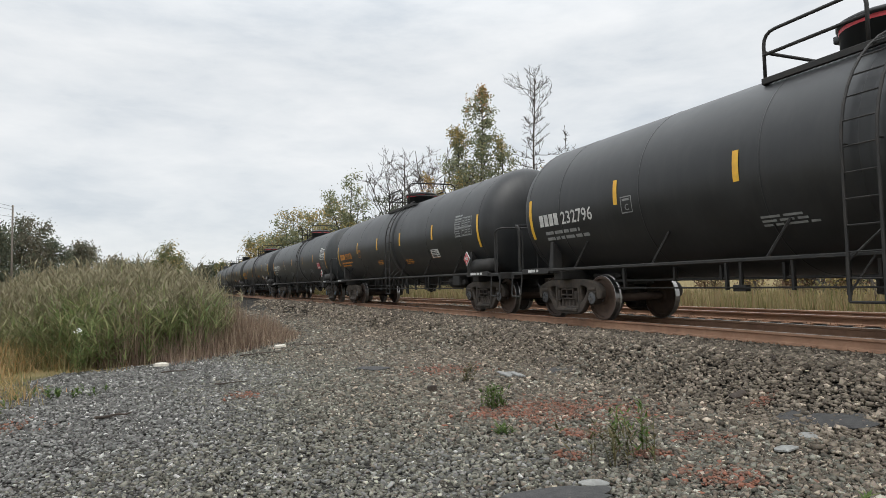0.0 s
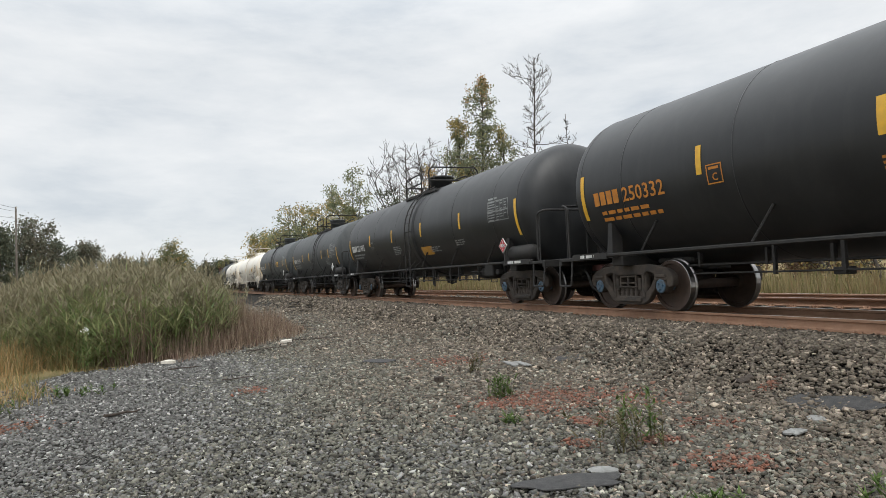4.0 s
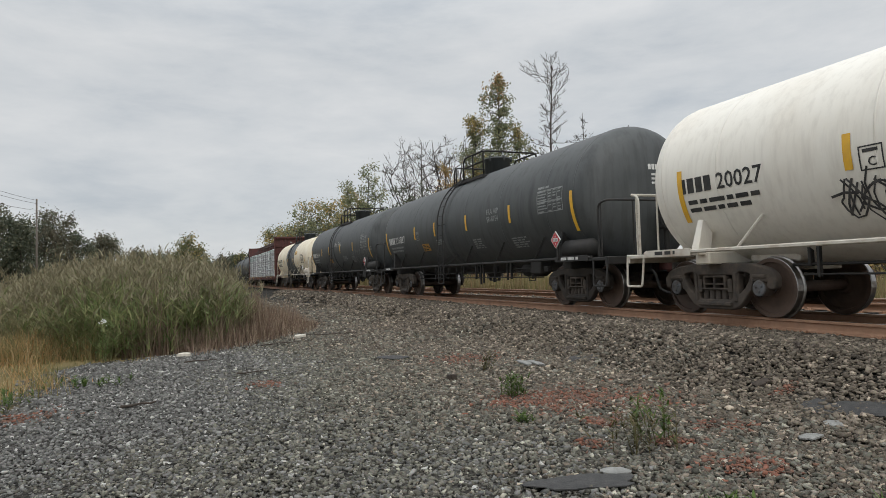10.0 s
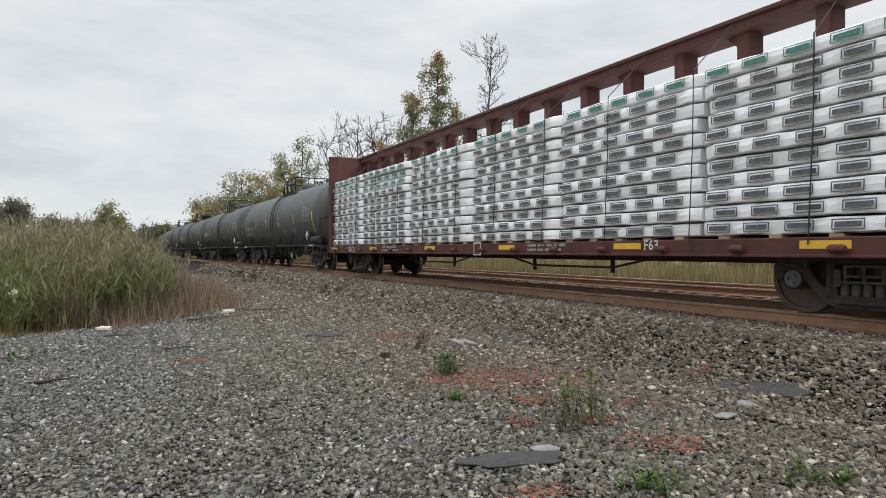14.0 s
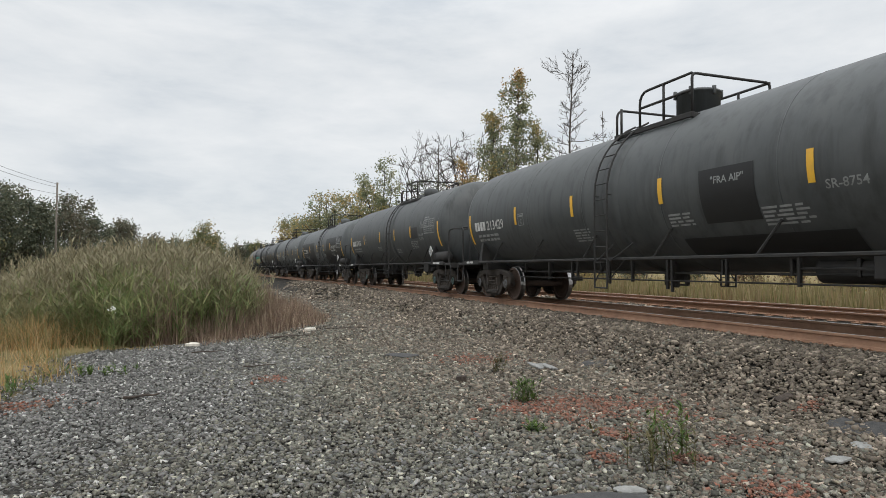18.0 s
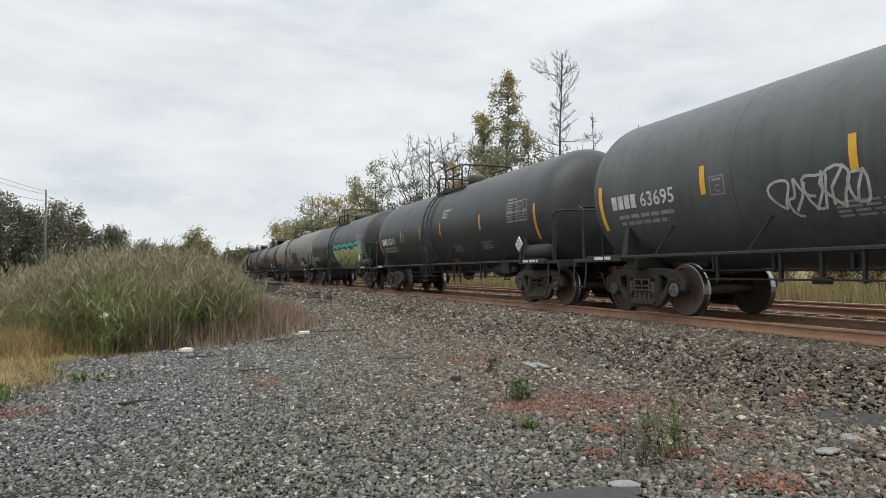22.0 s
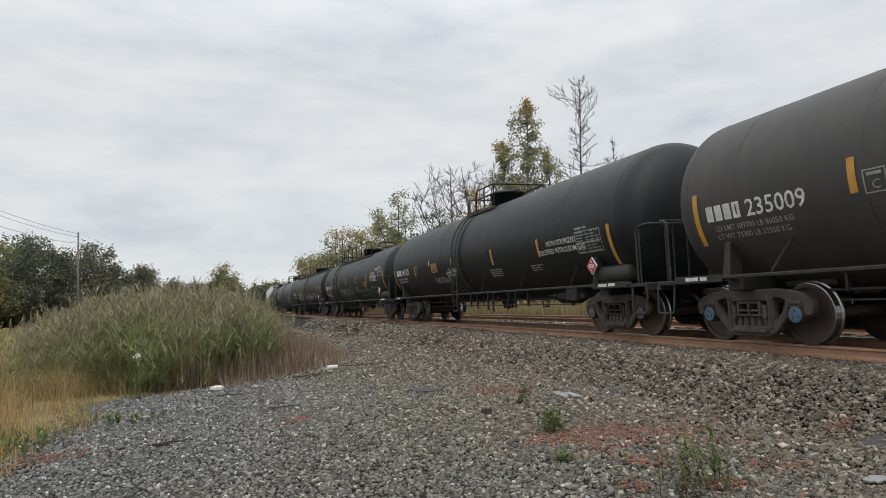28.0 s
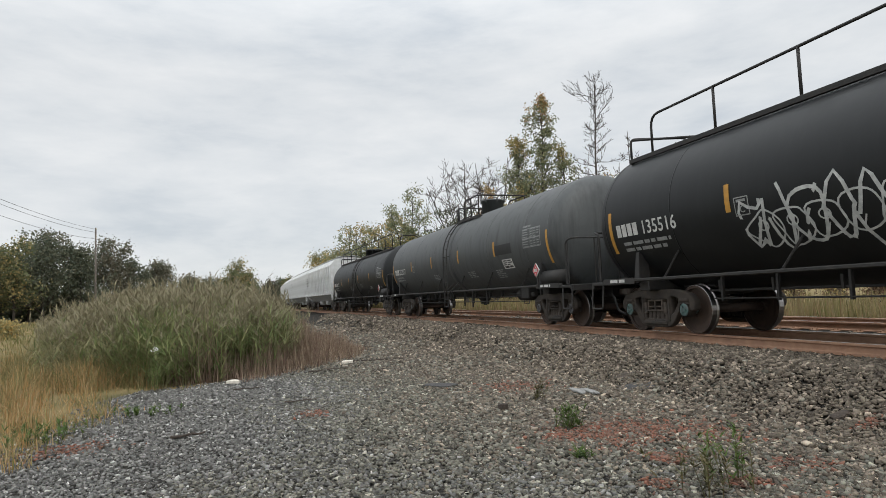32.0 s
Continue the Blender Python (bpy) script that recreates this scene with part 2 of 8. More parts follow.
GREEN_SIGN = material("green_placard", (0.02, 0.17, 0.09), (0.03, 0.13, 0.08), 0.5, scale=12)
WHITE_SIGN = material("white_placard", (0.72, 0.72, 0.70), (0.6, 0.6, 0.58), 0.5, scale=12)
SPRAY_WHITE = material("white_spray_paint", (0.55, 0.56, 0.54), (0.36, 0.37, 0.36), 0.8, scale=8)
SPRAY_BLACK = material("black_spray_paint", (0.03, 0.03, 0.03), (0.09, 0.085, 0.08), 0.8, scale=8)
SPRAY_GREEN = material("bright_teal_spray_paint", (0.03, 0.42, 0.34), (0.05, 0.30, 0.24), 0.7, scale=3)
SPRAY_DEEP = material("deep_green_spray_paint", (0.006, 0.055, 0.045), (0.010, 0.085, 0.068), 0.7, scale=3)
SPRAY_GOLD = material("gold_spray_paint", (0.50, 0.43, 0.17), (0.36, 0.34, 0.13), 0.7, scale=2.5, stretch=(0.6, 1, 5))
SPRAY_PALE = material("pale_green_spray_line", (0.55, 0.60, 0.47), (0.42, 0.48, 0.36), 0.7, scale=6)
SPRAY_TEAL = material("pale_teal_spray_paint", (0.26, 0.44, 0.40), (0.16, 0.30, 0.27), 0.75, scale=7)
SPRAY_CYAN = material("cyan_spray_paint", (0.10, 0.42, 0.45), (0.07, 0.30, 0.33), 0.75, scale=7)
GRIME = material("dark_repaint_patch", (0.008, 0.0085, 0.009), (0.013, 0.0135, 0.014), 0.55, scale=5)
RAIL_SIDE = material("rusty_rail_steel", (0.30, 0.170, 0.105), (0.37, 0.22, 0.14), 0.8, scale=7, bump=0.1, bump_scale=50, third=(0.25, 0.145, 0.095))
RAIL_TOP = material("polished_rail_head", (0.50, 0.48, 0.46), (0.33, 0.27, 0.23), 0.35, metal=1.0, scale=6)
TIE_MAT = material("creosoted_tie_wood", (0.045, 0.034, 0.026), (0.08, 0.062, 0.05), 0.9, scale=8, stretch=(1, 6, 6), bump=0.3)
WRAP = material("white_lumber_wrap", (0.93, 0.93, 0.94), (0.84, 0.85, 0.86), 0.25, scale=5, bump=0.7, bump_scale=9, third=(0.88, 0.89, 0.90))
WRAP_PRINT = material("dark_wrap_print", (0.035, 0.038, 0.042), (0.12, 0.125, 0.13), 0.5, scale=26)
WRAP_GREEN = material("green_wrap_print", (0.02, 0.15, 0.11), (0.08, 0.22, 0.18), 0.5, scale=26)
LUMBER = material("raw_lumber", (0.42, 0.30, 0.18), (0.34, 0.24, 0.14), 0.8, scale=6)
HOPPER = material("pale_grey_hopper_paint", (0.62, 0.63, 0.63), (0.48, 0.49, 0.48), 0.6, scale=1.5, streak=(0.30, 0.29, 0.27), streak_amount=0.5)
BARK = material("grey_brown_bark", (0.050, 0.042, 0.036), (0.085, 0.072, 0.062), 0.95, scale=6, stretch=(1, 1, 0.2), bump=0.5, bump_scale=12)
POLE_WOOD = material("weathered_pole_wood", (0.17, 0.15, 0.13), (0.11, 0.095, 0.08), 0.9, scale=5, stretch=(4, 4, 0.3), bump=0.3)
WIRE = material("dark_cable", (0.03, 0.03, 0.03), None, 0.6)
LEAF = {
    "green": island_material("green_leaves", [(0.10, 0.125, 0.060), (0.155, 0.175, 0.085), (0.21, 0.215, 0.110), (0.28, 0.255, 0.135)], 0.7, translucent=0.35),
    "olive": island_material("olive_leaves", [(0.19, 0.225, 0.135), (0.25, 0.285, 0.17), (0.33, 0.345, 0.205), (0.44, 0.40, 0.22)], 0.7, translucent=0.48),
    "yellow": island_material("yellow_green_leaves", [(0.27, 0.26, 0.13), (0.38, 0.335, 0.155), (0.51, 0.40, 0.175), (0.62, 0.43, 0.165)], 0.7, translucent=0.48),
    "orange": island_material("orange_leaves", [(0.42, 0.29, 0.15), (0.60, 0.35, 0.16), (0.58, 0.42, 0.19), (0.36, 0.31, 0.16)], 0.7, translucent=0.48),
    "dark": island_material("dull_green_leaves", [(0.085, 0.105, 0.075), (0.12, 0.142, 0.098), (0.165, 0.18, 0.122), (0.215, 0.205, 0.140)], 0.75, translucent=0.3),
    "rusty": island_material("red_brown_shrub_leaves", [(0.17, 0.115, 0.082), (0.26, 0.145, 0.105), (0.29, 0.20, 0.125), (0.20, 0.175, 0.105)], 0.8, translucent=0.25),
    "umber": island_material("dull_brown_leaves", [(0.12, 0.115, 0.085), (0.16, 0.145, 0.105), (0.20, 0.175, 0.125), (0.15, 0.15, 0.10)], 0.8, translucent=0.25),
}
REED_GREEN = island_material("green_reed_blades", [(0.16, 0.22, 0.085), (0.21, 0.275, 0.10), (0.27, 0.31, 0.125), (0.38, 0.365, 0.18), (0.18, 0.24, 0.09)], 0.7, translucent=0.45)
REED_OLIVE = island_material("olive_reed_blades", [(0.15, 0.155, 0.080), (0.22, 0.21, 0.105), (0.30, 0.27, 0.145), (0.40, 0.345, 0.20), (0.15, 0.175, 0.075)], 0.75, translucent=0.42)
REED_PLUME = island_material("buff_reed_plumes", [(0.25, 0.22, 0.14), (0.33, 0.295, 0.19), (0.21, 0.185, 0.115), (0.40, 0.36, 0.235)], 0.9, translucent=0.3)
REED_DEAD = island_material("dead_brown_stalks", [(0.20, 0.135, 0.095), (0.33, 0.245, 0.175), (0.46, 0.36, 0.26), (0.15, 0.10, 0.075), (0.27, 0.18, 0.14)], 0.9, translucent=0.15)
GRASS_DRY = island_material("dry_orange_grass", [(0.44, 0.27, 0.12), (0.54, 0.38, 0.19), (0.36, 0.25, 0.11), (0.50, 0.28, 0.11), (0.60, 0.46, 0.27), (0.24, 0.25, 0.08)], 0.85, translucent=0.3)
GRASS_FIELD = island_material("straw_coloured_grass", [(0.26, 0.20, 0.11), (0.34, 0.27, 0.15), (0.22, 0.20, 0.09), (0.30, 0.20, 0.11)], 0.85, translucent=0.25)
GRASS_OLIVE = island_material("olive_grass", [(0.14, 0.145, 0.055), (0.21, 0.195, 0.08), (0.28, 0.235, 0.105), (0.36, 0.285, 0.14), (0.12, 0.15, 0.045)], 0.85, translucent=0.3)
WEED_GREEN = island_material("green_weed_leaves", [(0.06, 0.11, 0.025), (0.10, 0.16, 0.04), (0.14, 0.19, 0.05)], 0.7, translucent=0.3)
WEED_DULL = island_material("dull_weed_stalks", [(0.09, 0.08, 0.04), (0.12, 0.12, 0.05), (0.15, 0.11, 0.06)], 0.85, translucent=0.2)
STONE_TONES = (0.06, 0.19, 0.095, 0.27, 0.075, 0.16, 0.36, 0.105, 0.22, 0.065, 0.15, 0.29, 0.085, 0.20, 0.62)
STONE = island_material("crushed_grey_stone", [(v, v * 0.975, v * 0.905) for v in STONE_TONES], 0.85, bump=0.6, bump_scale=70)
STONE_OLIVE = island_material("crushed_olive_grey_stone", [(v * 0.97, v * 0.925, v * 0.755) for v in STONE_TONES], 0.85, bump=0.6, bump_scale=70)
BALLAST = island_material("brown_grey_ballast_stone", [(v * 1.02, v * 0.855, v * 0.665) for v in STONE_TONES], 0.85, bump=0.6, bump_scale=70)
STONE_RED = island_material("red_brick_rubble", [(0.25, 0.115, 0.080), (0.31, 0.135, 0.090), (0.18, 0.100, 0.075), (0.27, 0.155, 0.110), (0.16, 0.11, 0.085), (0.13, 0.10, 0.082)], 0.9, bump=0.4, bump_scale=60)
SLAB_DARK = material("dark_shingle_scrap", (0.034, 0.034, 0.034), (0.062, 0.060, 0.058), 0.85, scale=14, bump=0.4, bump_scale=120)
SLAB_PALE = material("pale_concrete_scrap", (0.27, 0.27, 0.255), (0.20, 0.20, 0.19), 0.85, scale=14, bump=0.3, bump_scale=90)
STICK_MAT = material("rotten_dark_wood", (0.035, 0.028, 0.022), (0.07, 0.052, 0.04), 0.9, scale=12, bump=0.4)
LITTER_WHITE = material("white_plastic_litter", (0.72, 0.68, 0.60), (0.6, 0.55, 0.47), 0.5, scale=12)

# ---------------------------------------------------------------- mesh helpers
MESHES = {}


def part(name, bm, mat, parent=None, label="", smooth=False, m=None):
    """Links a bmesh as one mesh object under a thing or a part."""
    me = bpy.data.meshes.new(name)
    bm.to_mesh(me)
    bm.free()
    if smooth:
        me.polygons.foreach_set("use_smooth", [True] * len(me.polygons))
    return place(name, me, mat, parent, label, m)


def place(name, me, mat, parent=None, label="", m=None):
    """Links a mesh that several objects may share, with a material of the object's own."""
    ob = new(name, me)
    if not me.materials:
        me.materials.append(None)
    if mat is not None:
        ob.material_slots[0].link = "OBJECT"
        ob.material_slots[0].material = mat
    if parent is not None:
        ob.parent = parent
    if m is not None:
        ob.matrix_basis = m
    if label:
        ob["label"] = label
    return ob


def shared(key, make, smooth=False):
    if key not in MESHES:
        bm = make()
        me = bpy.data.meshes.new(key if isinstance(key, str) else str(key[0]))
        bm.to_mesh(me)
        bm.free()
        if smooth:
            me.polygons.foreach_set("use_smooth", [True] * len(me.polygons))
        MESHES[key] = me
    return MESHES[key]


def mesh_from(name, verts, faces, smooth=False):
    me = bpy.data.meshes.new(name)
    me.from_pydata([tuple(v) for v in verts], [], faces)
    me.update()
    if smooth:
        me.polygons.foreach_set("use_smooth", [True] * len(me.polygons))
    return me


def box(bm, x0, x1, y0, y1, z0, z1, bevel=0.0):
    r = bmesh.ops.create_cube(bm, size=1.0)
    for v in r["verts"]:
        v.co = Vector(((x0 + x1) / 2 + v.co.x * (x1 - x0), (y0 + y1) / 2 + v.co.y * (y1 - y0), (z0 + z1) / 2 + v.co.z * (z1 - z0)))
    if bevel:
        es = list({e for v in r["verts"] for e in v.link_edges})
        bmesh.ops.bevel(bm, geom=es, offset=bevel, segments=1, affect="EDGES")
    return r["verts"]


def tube(bm, pts, r, sides=6, closed=False, taper=None):
    """A round bar along a row of points."""
    pts = [Vector(p) for p in pts]
    n = len(pts)
    rings = []
    up0 = None
    for i, p in enumerate(pts):
        a, b = pts[max(0, i - 1)], pts[min(n - 1, i + 1)]
        if closed:
            a, b = pts[i - 1], pts[(i + 1) % n]
        d = (b - a).normalized()
        if up0 is None:
            up0 = Vector((0, 0, 1)) if abs(d.z) < 0.9 else Vector((1, 0, 0))
        u = up0 - d * up0.dot(d)
        u = u.normalized() if u.length > 1e-6 else d.orthogonal().normalized()
        up0 = u
        w = d.cross(u)
        rr = r if taper is None else r + (taper - r) * i / (n - 1)
        rings.append([bm.verts.new(p + (u * math.cos(k * math.tau / sides) + w * math.sin(k * math.tau / sides)) * rr) for k in range(sides)])
    m = n if closed else n - 1
    for i in range(m):
        a, b = rings[i], rings[(i + 1) % n]
        for k in range(sides):
            bm.faces.new((a[k], a[(k + 1) % sides], b[(k + 1) % sides], b[k]))
    if not closed:
        bm.faces.new(rings[0][::-1])
        bm.faces.new(rings[-1])
    return rings


def rounded(pts, r=0.12, seg=4):
    """A row of points with its inner corners rounded."""
    pts = [Vector(p) for p in pts]
    out = [pts[0]]
    for a, b, c in zip(pts, pts[1:], pts[2:]):
        u, w = (a - b), (c - b)
        k = min(r, u.length * 0.45, w.length * 0.45)
        p0, p1 = b + u.normalized() * k, b + w.normalized() * k
        for i in range(seg + 1):
            t = i / seg
            out.append(p0 * (1 - t) ** 2 + b * 2 * t * (1 - t) + p1 * t ** 2)
    return out + [pts[-1]]


def lathe_x(bm, profile, seg=48, cy=0.0, cz=0.0):
    """Turns (x, radius) pairs about the x axis through (cy, cz)."""
    rings = []
    for x, r in profile:
        if r < 1e-5:
            rings.append([bm.verts.new((x, cy, cz))])
        else:
            rings.append([bm.verts.new((x, cy + r * math.sin(k * math.tau / seg), cz + r * math.cos(k * math.tau / seg))) for k in range(seg)])
    for a, b in zip(rings, rings[1:]):
        for k in range(seg):
            k2 = (k + 1) % seg
            if len(a) == 1 and len(b) > 1:
                bm.faces.new((a[0], b[k2], b[k]))
            elif len(b) == 1 and len(a) > 1:
                bm.faces.new((a[k], a[k2], b[0]))
            elif len(a) > 1:
                bm.faces.new((a[k], a[k2], b[k2], b[k]))
    bmesh.ops.recalc_face_normals(bm, faces=bm.faces)


def turned(profile, seg=48, axis="x", cy=0.0, cz=0.0):
    bm = bmesh.new()
    lathe_x(bm, profile, seg)
    if axis == "z":
        bm.transform(Matrix.Rotation(radians(-90), 4, "Y"))
    if axis == "y":
        bm.transform(Matrix.Rotation(radians(90), 4, "Z"))
    bm.transform(Matrix.Translation((0, cy, cz)))
    return bm


def curve_plate(outer, holes, depth, bevel=0.012):
    """A flat plate with holes, cut out of outlines in x and z and given thickness along y."""
    cu = bpy.data.curves.new("plate", "CURVE")
    cu.dimensions, cu.fill_mode, cu.extrude, cu.bevel_depth = "2D", "BOTH", depth / 2 - bevel, bevel
    cu.bevel_resolution = 1
    for loop in (outer, *holes):
        sp = cu.splines.new("POLY")
        sp.points.add(len(loop) - 1)
        for p, (x, z) in zip(sp.points, loop):
            p.co = (x, z, 0, 1)
        sp.use_cyclic_u = True
    ob = bpy.data.objects.new("plate", cu)
    scene.collection.objects.link(ob)
    me = bpy.data.meshes.new_from_object(ob.evaluated_get(bpy.context.evaluated_depsgraph_get()))
    bpy.data.objects.remove(ob)
    me.transform(Matrix.Rotation(radians(90), 4, "X"))
    return me


def soft_loop(pts, r=0.05, seg=3):
    v = [Vector((x, 0, z)) for x, z in pts]
    n = len(v)
    out = []
    for i in range(n):
        a, b, c = v[i - 1], v[i], v[(i + 1) % n]
        u, w = a - b, c - b
        k = min(r, u.length * 0.45, w.length * 0.45)
        p0, p1 = b + u.normalized() * k, b + w.normalized() * k
        for j in range(seg + 1):
            t = j / seg
            p = p0 * (1 - t) ** 2 + b * 2 * t * (1 - t) + p1 * t ** 2
            out.append((p.x, p.z))
    return out


# ---------------------------------------------------------------- the line of the track
RAIL_Z = 0.719
S_STEP = 1.0
S_MIN, S_MAX = -120.0, 760.0


def heading(s):
    c = min(max(s, -20.0), 135.0)
    return 0.39908 + 0.0011777 * c - 0.00001488 * c * c


def integrate():
    table = {0: (2.974, 14.0)}
    x, y = table[0]
    s = 0.0
    while s < S_MAX:
        th = heading(s + S_STEP / 2)
        x, y, s = x - math.sin(th) * S_STEP, y + math.cos(th) * S_STEP, s + S_STEP
        table[int(round(s))] = (x, y)
    x, y = table[0]
    s = 0.0
    while s > S_MIN:
        th = heading(s - S_STEP / 2)
        x, y, s = x + math.sin(th) * S_STEP, y - math.cos(th) * S_STEP, s - S_STEP
        table[int(round(s))] = (x, y)
    return table


LINE = integrate()


def track_at(s, away=0.0):
    """A point beside the near rail, s metres along it and away metres behind it, and the heading there."""
    i = math.floor(s)
    i = min(max(i, int(S_MIN)), int(S_MAX) - 1)
    a, b = LINE[i], LINE[i + 1]
    f = s - i
    th = heading(s)
    return a[0] + (b[0] - a[0]) * f + math.cos(th) * away, a[1] + (b[1] - a[1]) * f + math.sin(th) * away, th


LINE_S = np.array(sorted(LINE))
LINE_XY = np.array([LINE[k] for k in LINE_S])
LINE_TH = np.array([heading(k) for k in LINE_S])


def rail_distance(x, y):
    """How far points lie in front of the near rail (positive towards the camera), and where along it."""
    x, y = np.atleast_1d(x), np.atleast_1d(y)
    best, at = np.full(x.shape, 1e9), np.zeros(x.shape)
    sel = slice(0, len(LINE_S), 2)
    for (px, py), th, s in zip(LINE_XY[sel], LINE_TH[sel], LINE_S[sel]):
        along = -(x - px) * math.sin(th) + (y - py) * math.cos(th)
        d = -((x - px) * math.cos(th) + (y - py) * math.sin(th))
        ok = np.abs(along) <= 1.05
        at = np.where(ok, s + along, at)
        best = np.where(ok, d, best)
    far = best > 1e8
    if far.any():
        px, py = LINE_XY[0]
        best = np.where(far, 60.0, best)
    return best, at


def smoothstep(a, b, v):
    t = np.clip((v - a) / (b - a), 0, 1)
    return t * t * (3 - 2 * t)


def ground_height(x, y, d=None):
    if d is None:
        d, _ = rail_distance(x, y)
    near = 0.52 * (1 - smoothstep(1.15, 2.75, d))
    # behind the two tracks the land falls away a little
    behind = -0.55 * smoothstep(6.8, 9.2, -d)
    return near + behind


# ---------------------------------------------------------------- ground
def make_ground():
    def sheet(xs, ys):
        gx, gy = np.meshgrid(xs, ys)
        z = ground_height(gx.ravel(), gy.ravel())
        rng = np.random.RandomState(3)
        z = z + rng.uniform(-0.012, 0.012, z.shape)
        nx = len(xs)
        v = np.stack([gx.ravel(), gy.ravel(), z], -1)
        f = [(j * nx + i, j * nx + i + 1, (j + 1) * nx + i + 1, (j + 1) * nx + i) for j in range(len(ys) - 1) for i in range(nx - 1)]
        return v, f
    xs = np.concatenate([[-4000, -1500, -600, -300, -180, -120, -80, -60, -45], np.arange(-35, -14, 3.0), np.arange(-14, 24, 0.4), np.arange(24, 60, 4.0), [70, 100, 160, 300, 700, 1600, 4000]])
    ys = np.concatenate([[-4000, -1500, -500, -200, -100, -60, -40, -25, -15, -9], np.arange(-5, 40, 0.4), np.arange(40, 100, 3.0), [110, 130, 160, 220, 320, 520, 900, 2000, 4500]])
    v, f = sheet(xs, ys)
    ob = new("ground", mesh_from("ground", v, f, True))
    tagged(ob, "crushed stone lot, shade between stones painted near-black, running into dry olive grassland", "ground", kind="structure")
    m = bpy.data.materials.new("gap_shade_and_soil")
    m.use_nodes = True
    nodes, links = m.node_tree.nodes, m.node_tree.links
    bsdf = nodes["Principled BSDF"]
    bsdf.inputs["Roughness"].default_value = 0.95
    bsdf.inputs["Specular IOR Level"].default_value = 0.15
    coord = nodes.new("ShaderNodeTexCoord")
    vor = nodes.new("ShaderNodeTexVoronoi")
    vor.inputs["Scale"].default_value = 21.0
    links.new(coord.outputs["Object"], vor.inputs["Vector"])
    big = nodes.new("ShaderNodeTexNoise")
    big.inputs["Scale"].default_value, big.inputs["Detail"].default_value = 0.5, 5.0
    links.new(coord.outputs["Object"], big.inputs["Vector"])
    # near-black on the lot: shade in the gaps between loose stones, painted in
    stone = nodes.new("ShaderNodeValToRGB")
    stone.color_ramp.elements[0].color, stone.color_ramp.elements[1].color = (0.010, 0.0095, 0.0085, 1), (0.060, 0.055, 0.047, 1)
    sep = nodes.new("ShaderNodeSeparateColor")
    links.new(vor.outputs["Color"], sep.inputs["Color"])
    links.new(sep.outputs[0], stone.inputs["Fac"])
    soil = nodes.new("ShaderNodeValToRGB")
    soil.color_ramp.elements[0].position, soil.color_ramp.elements[0].color = 0.35, (0.12, 0.105, 0.05, 1)
    soil.color_ramp.elements[1].position, soil.color_ramp.elements[1].color = 0.65, (0.27, 0.20, 0.095, 1)
    links.new(big.outputs["Fac"], soil.inputs["Fac"])
    geo = nodes.new("ShaderNodeAttribute")
    geo.attribute_name = "grass"
    mix = nodes.new("ShaderNodeMix")
    mix.data_type = "RGBA"
    links.new(geo.outputs["Fac"], mix.inputs[0])
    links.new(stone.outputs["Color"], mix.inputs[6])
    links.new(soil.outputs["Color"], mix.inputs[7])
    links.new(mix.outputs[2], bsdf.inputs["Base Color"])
    b = nodes.new("ShaderNodeBump")
    b.inputs["Strength"].default_value, b.inputs["Distance"].default_value = 0.9, 0.03
    links.new(vor.outputs["Distance"], b.inputs["Height"])
    links.new(b.outputs["Normal"], bsdf.inputs["Normal"])
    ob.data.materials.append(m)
    a = ob.data.attributes.new("grass", "FLOAT", "POINT")
    d, _ = rail_distance(v[:, 0], v[:, 1])
    grass = np.maximum(lot_edge(v[:, 0], v[:, 1]), smoothstep(6.3, 7.3, -d))
    grass = np.maximum(grass, smoothstep(14, 30, d))
    a.data.foreach_set("value", grass.astype(np.float32))
    return ob


# the stone lot's outer edge: where it gives way to grass and reeds
EDGE_Y = [-20, 0, 5, 6.5, 7.2, 8, 10, 11.2, 12.0, 12.3, 13.2, 14.3, 16.3, 18, 20.5, 24, 40, 80]
EDGE_X = [-9, -7.0, -5.7, -5.3, -5.45, -5.6, -6.4, -7.1, -7.0, -6.35, -5.7, -5.25, -4.85, -4.55, -4.9, -7.5, -16.5, -36]


def edge_x(y):
    return np.interp(y, EDGE_Y, EDGE_X)


def lot_edge(x, y):
    """1 where the lot's stone has given way to grass on the side away from the track."""
    return smoothstep(-0.25, 0.35, edge_x(y) - x)


GROUND = make_ground()


# ---------------------------------------------------------------- the two tracks
def rail_mesh(away, s0, s1, step):
    prof_side = [(-0.075, 0.0), (-0.075, 0.012), (-0.02, 0.028), (-0.0085, 0.05), (-0.0085, 0.13), (-0.036, 0.142), (-0.036, 0.168), (-0.028, 0.178)]
    prof = [(u, z - 0.178) for u, z in prof_side]
    prof = prof + [(-u, z) for u, z in prof[::-1]]
    verts, faces, mats = [], [], []
    n = len(prof)
    ss = np.arange(s0, s1 + 1e-6, step)
    for s in ss:
        for u, z in prof:
            x, y, _ = track_at(s, away + u)
            verts.append((x, y, RAIL_Z + z))
    for i in range(len(ss) - 1):
        for k in range(n - 1):
            a = i * n + k
            faces.append((a, a + n, a + n + 1, a + 1))
            mats.append(1 if k == 7 else 0)
    me = mesh_from("rail", verts, faces)
    me.materials.append(RAIL_SIDE)
    me.materials.append(RAIL_TOP)
    me.polygons.foreach_set("material_index", mats)
    return me


def tie_mesh():
    bm = bmesh.new()
    box(bm, -0.11, 0.11, -1.28, 1.28, -0.17, 0.0, 0.012)
    return bm


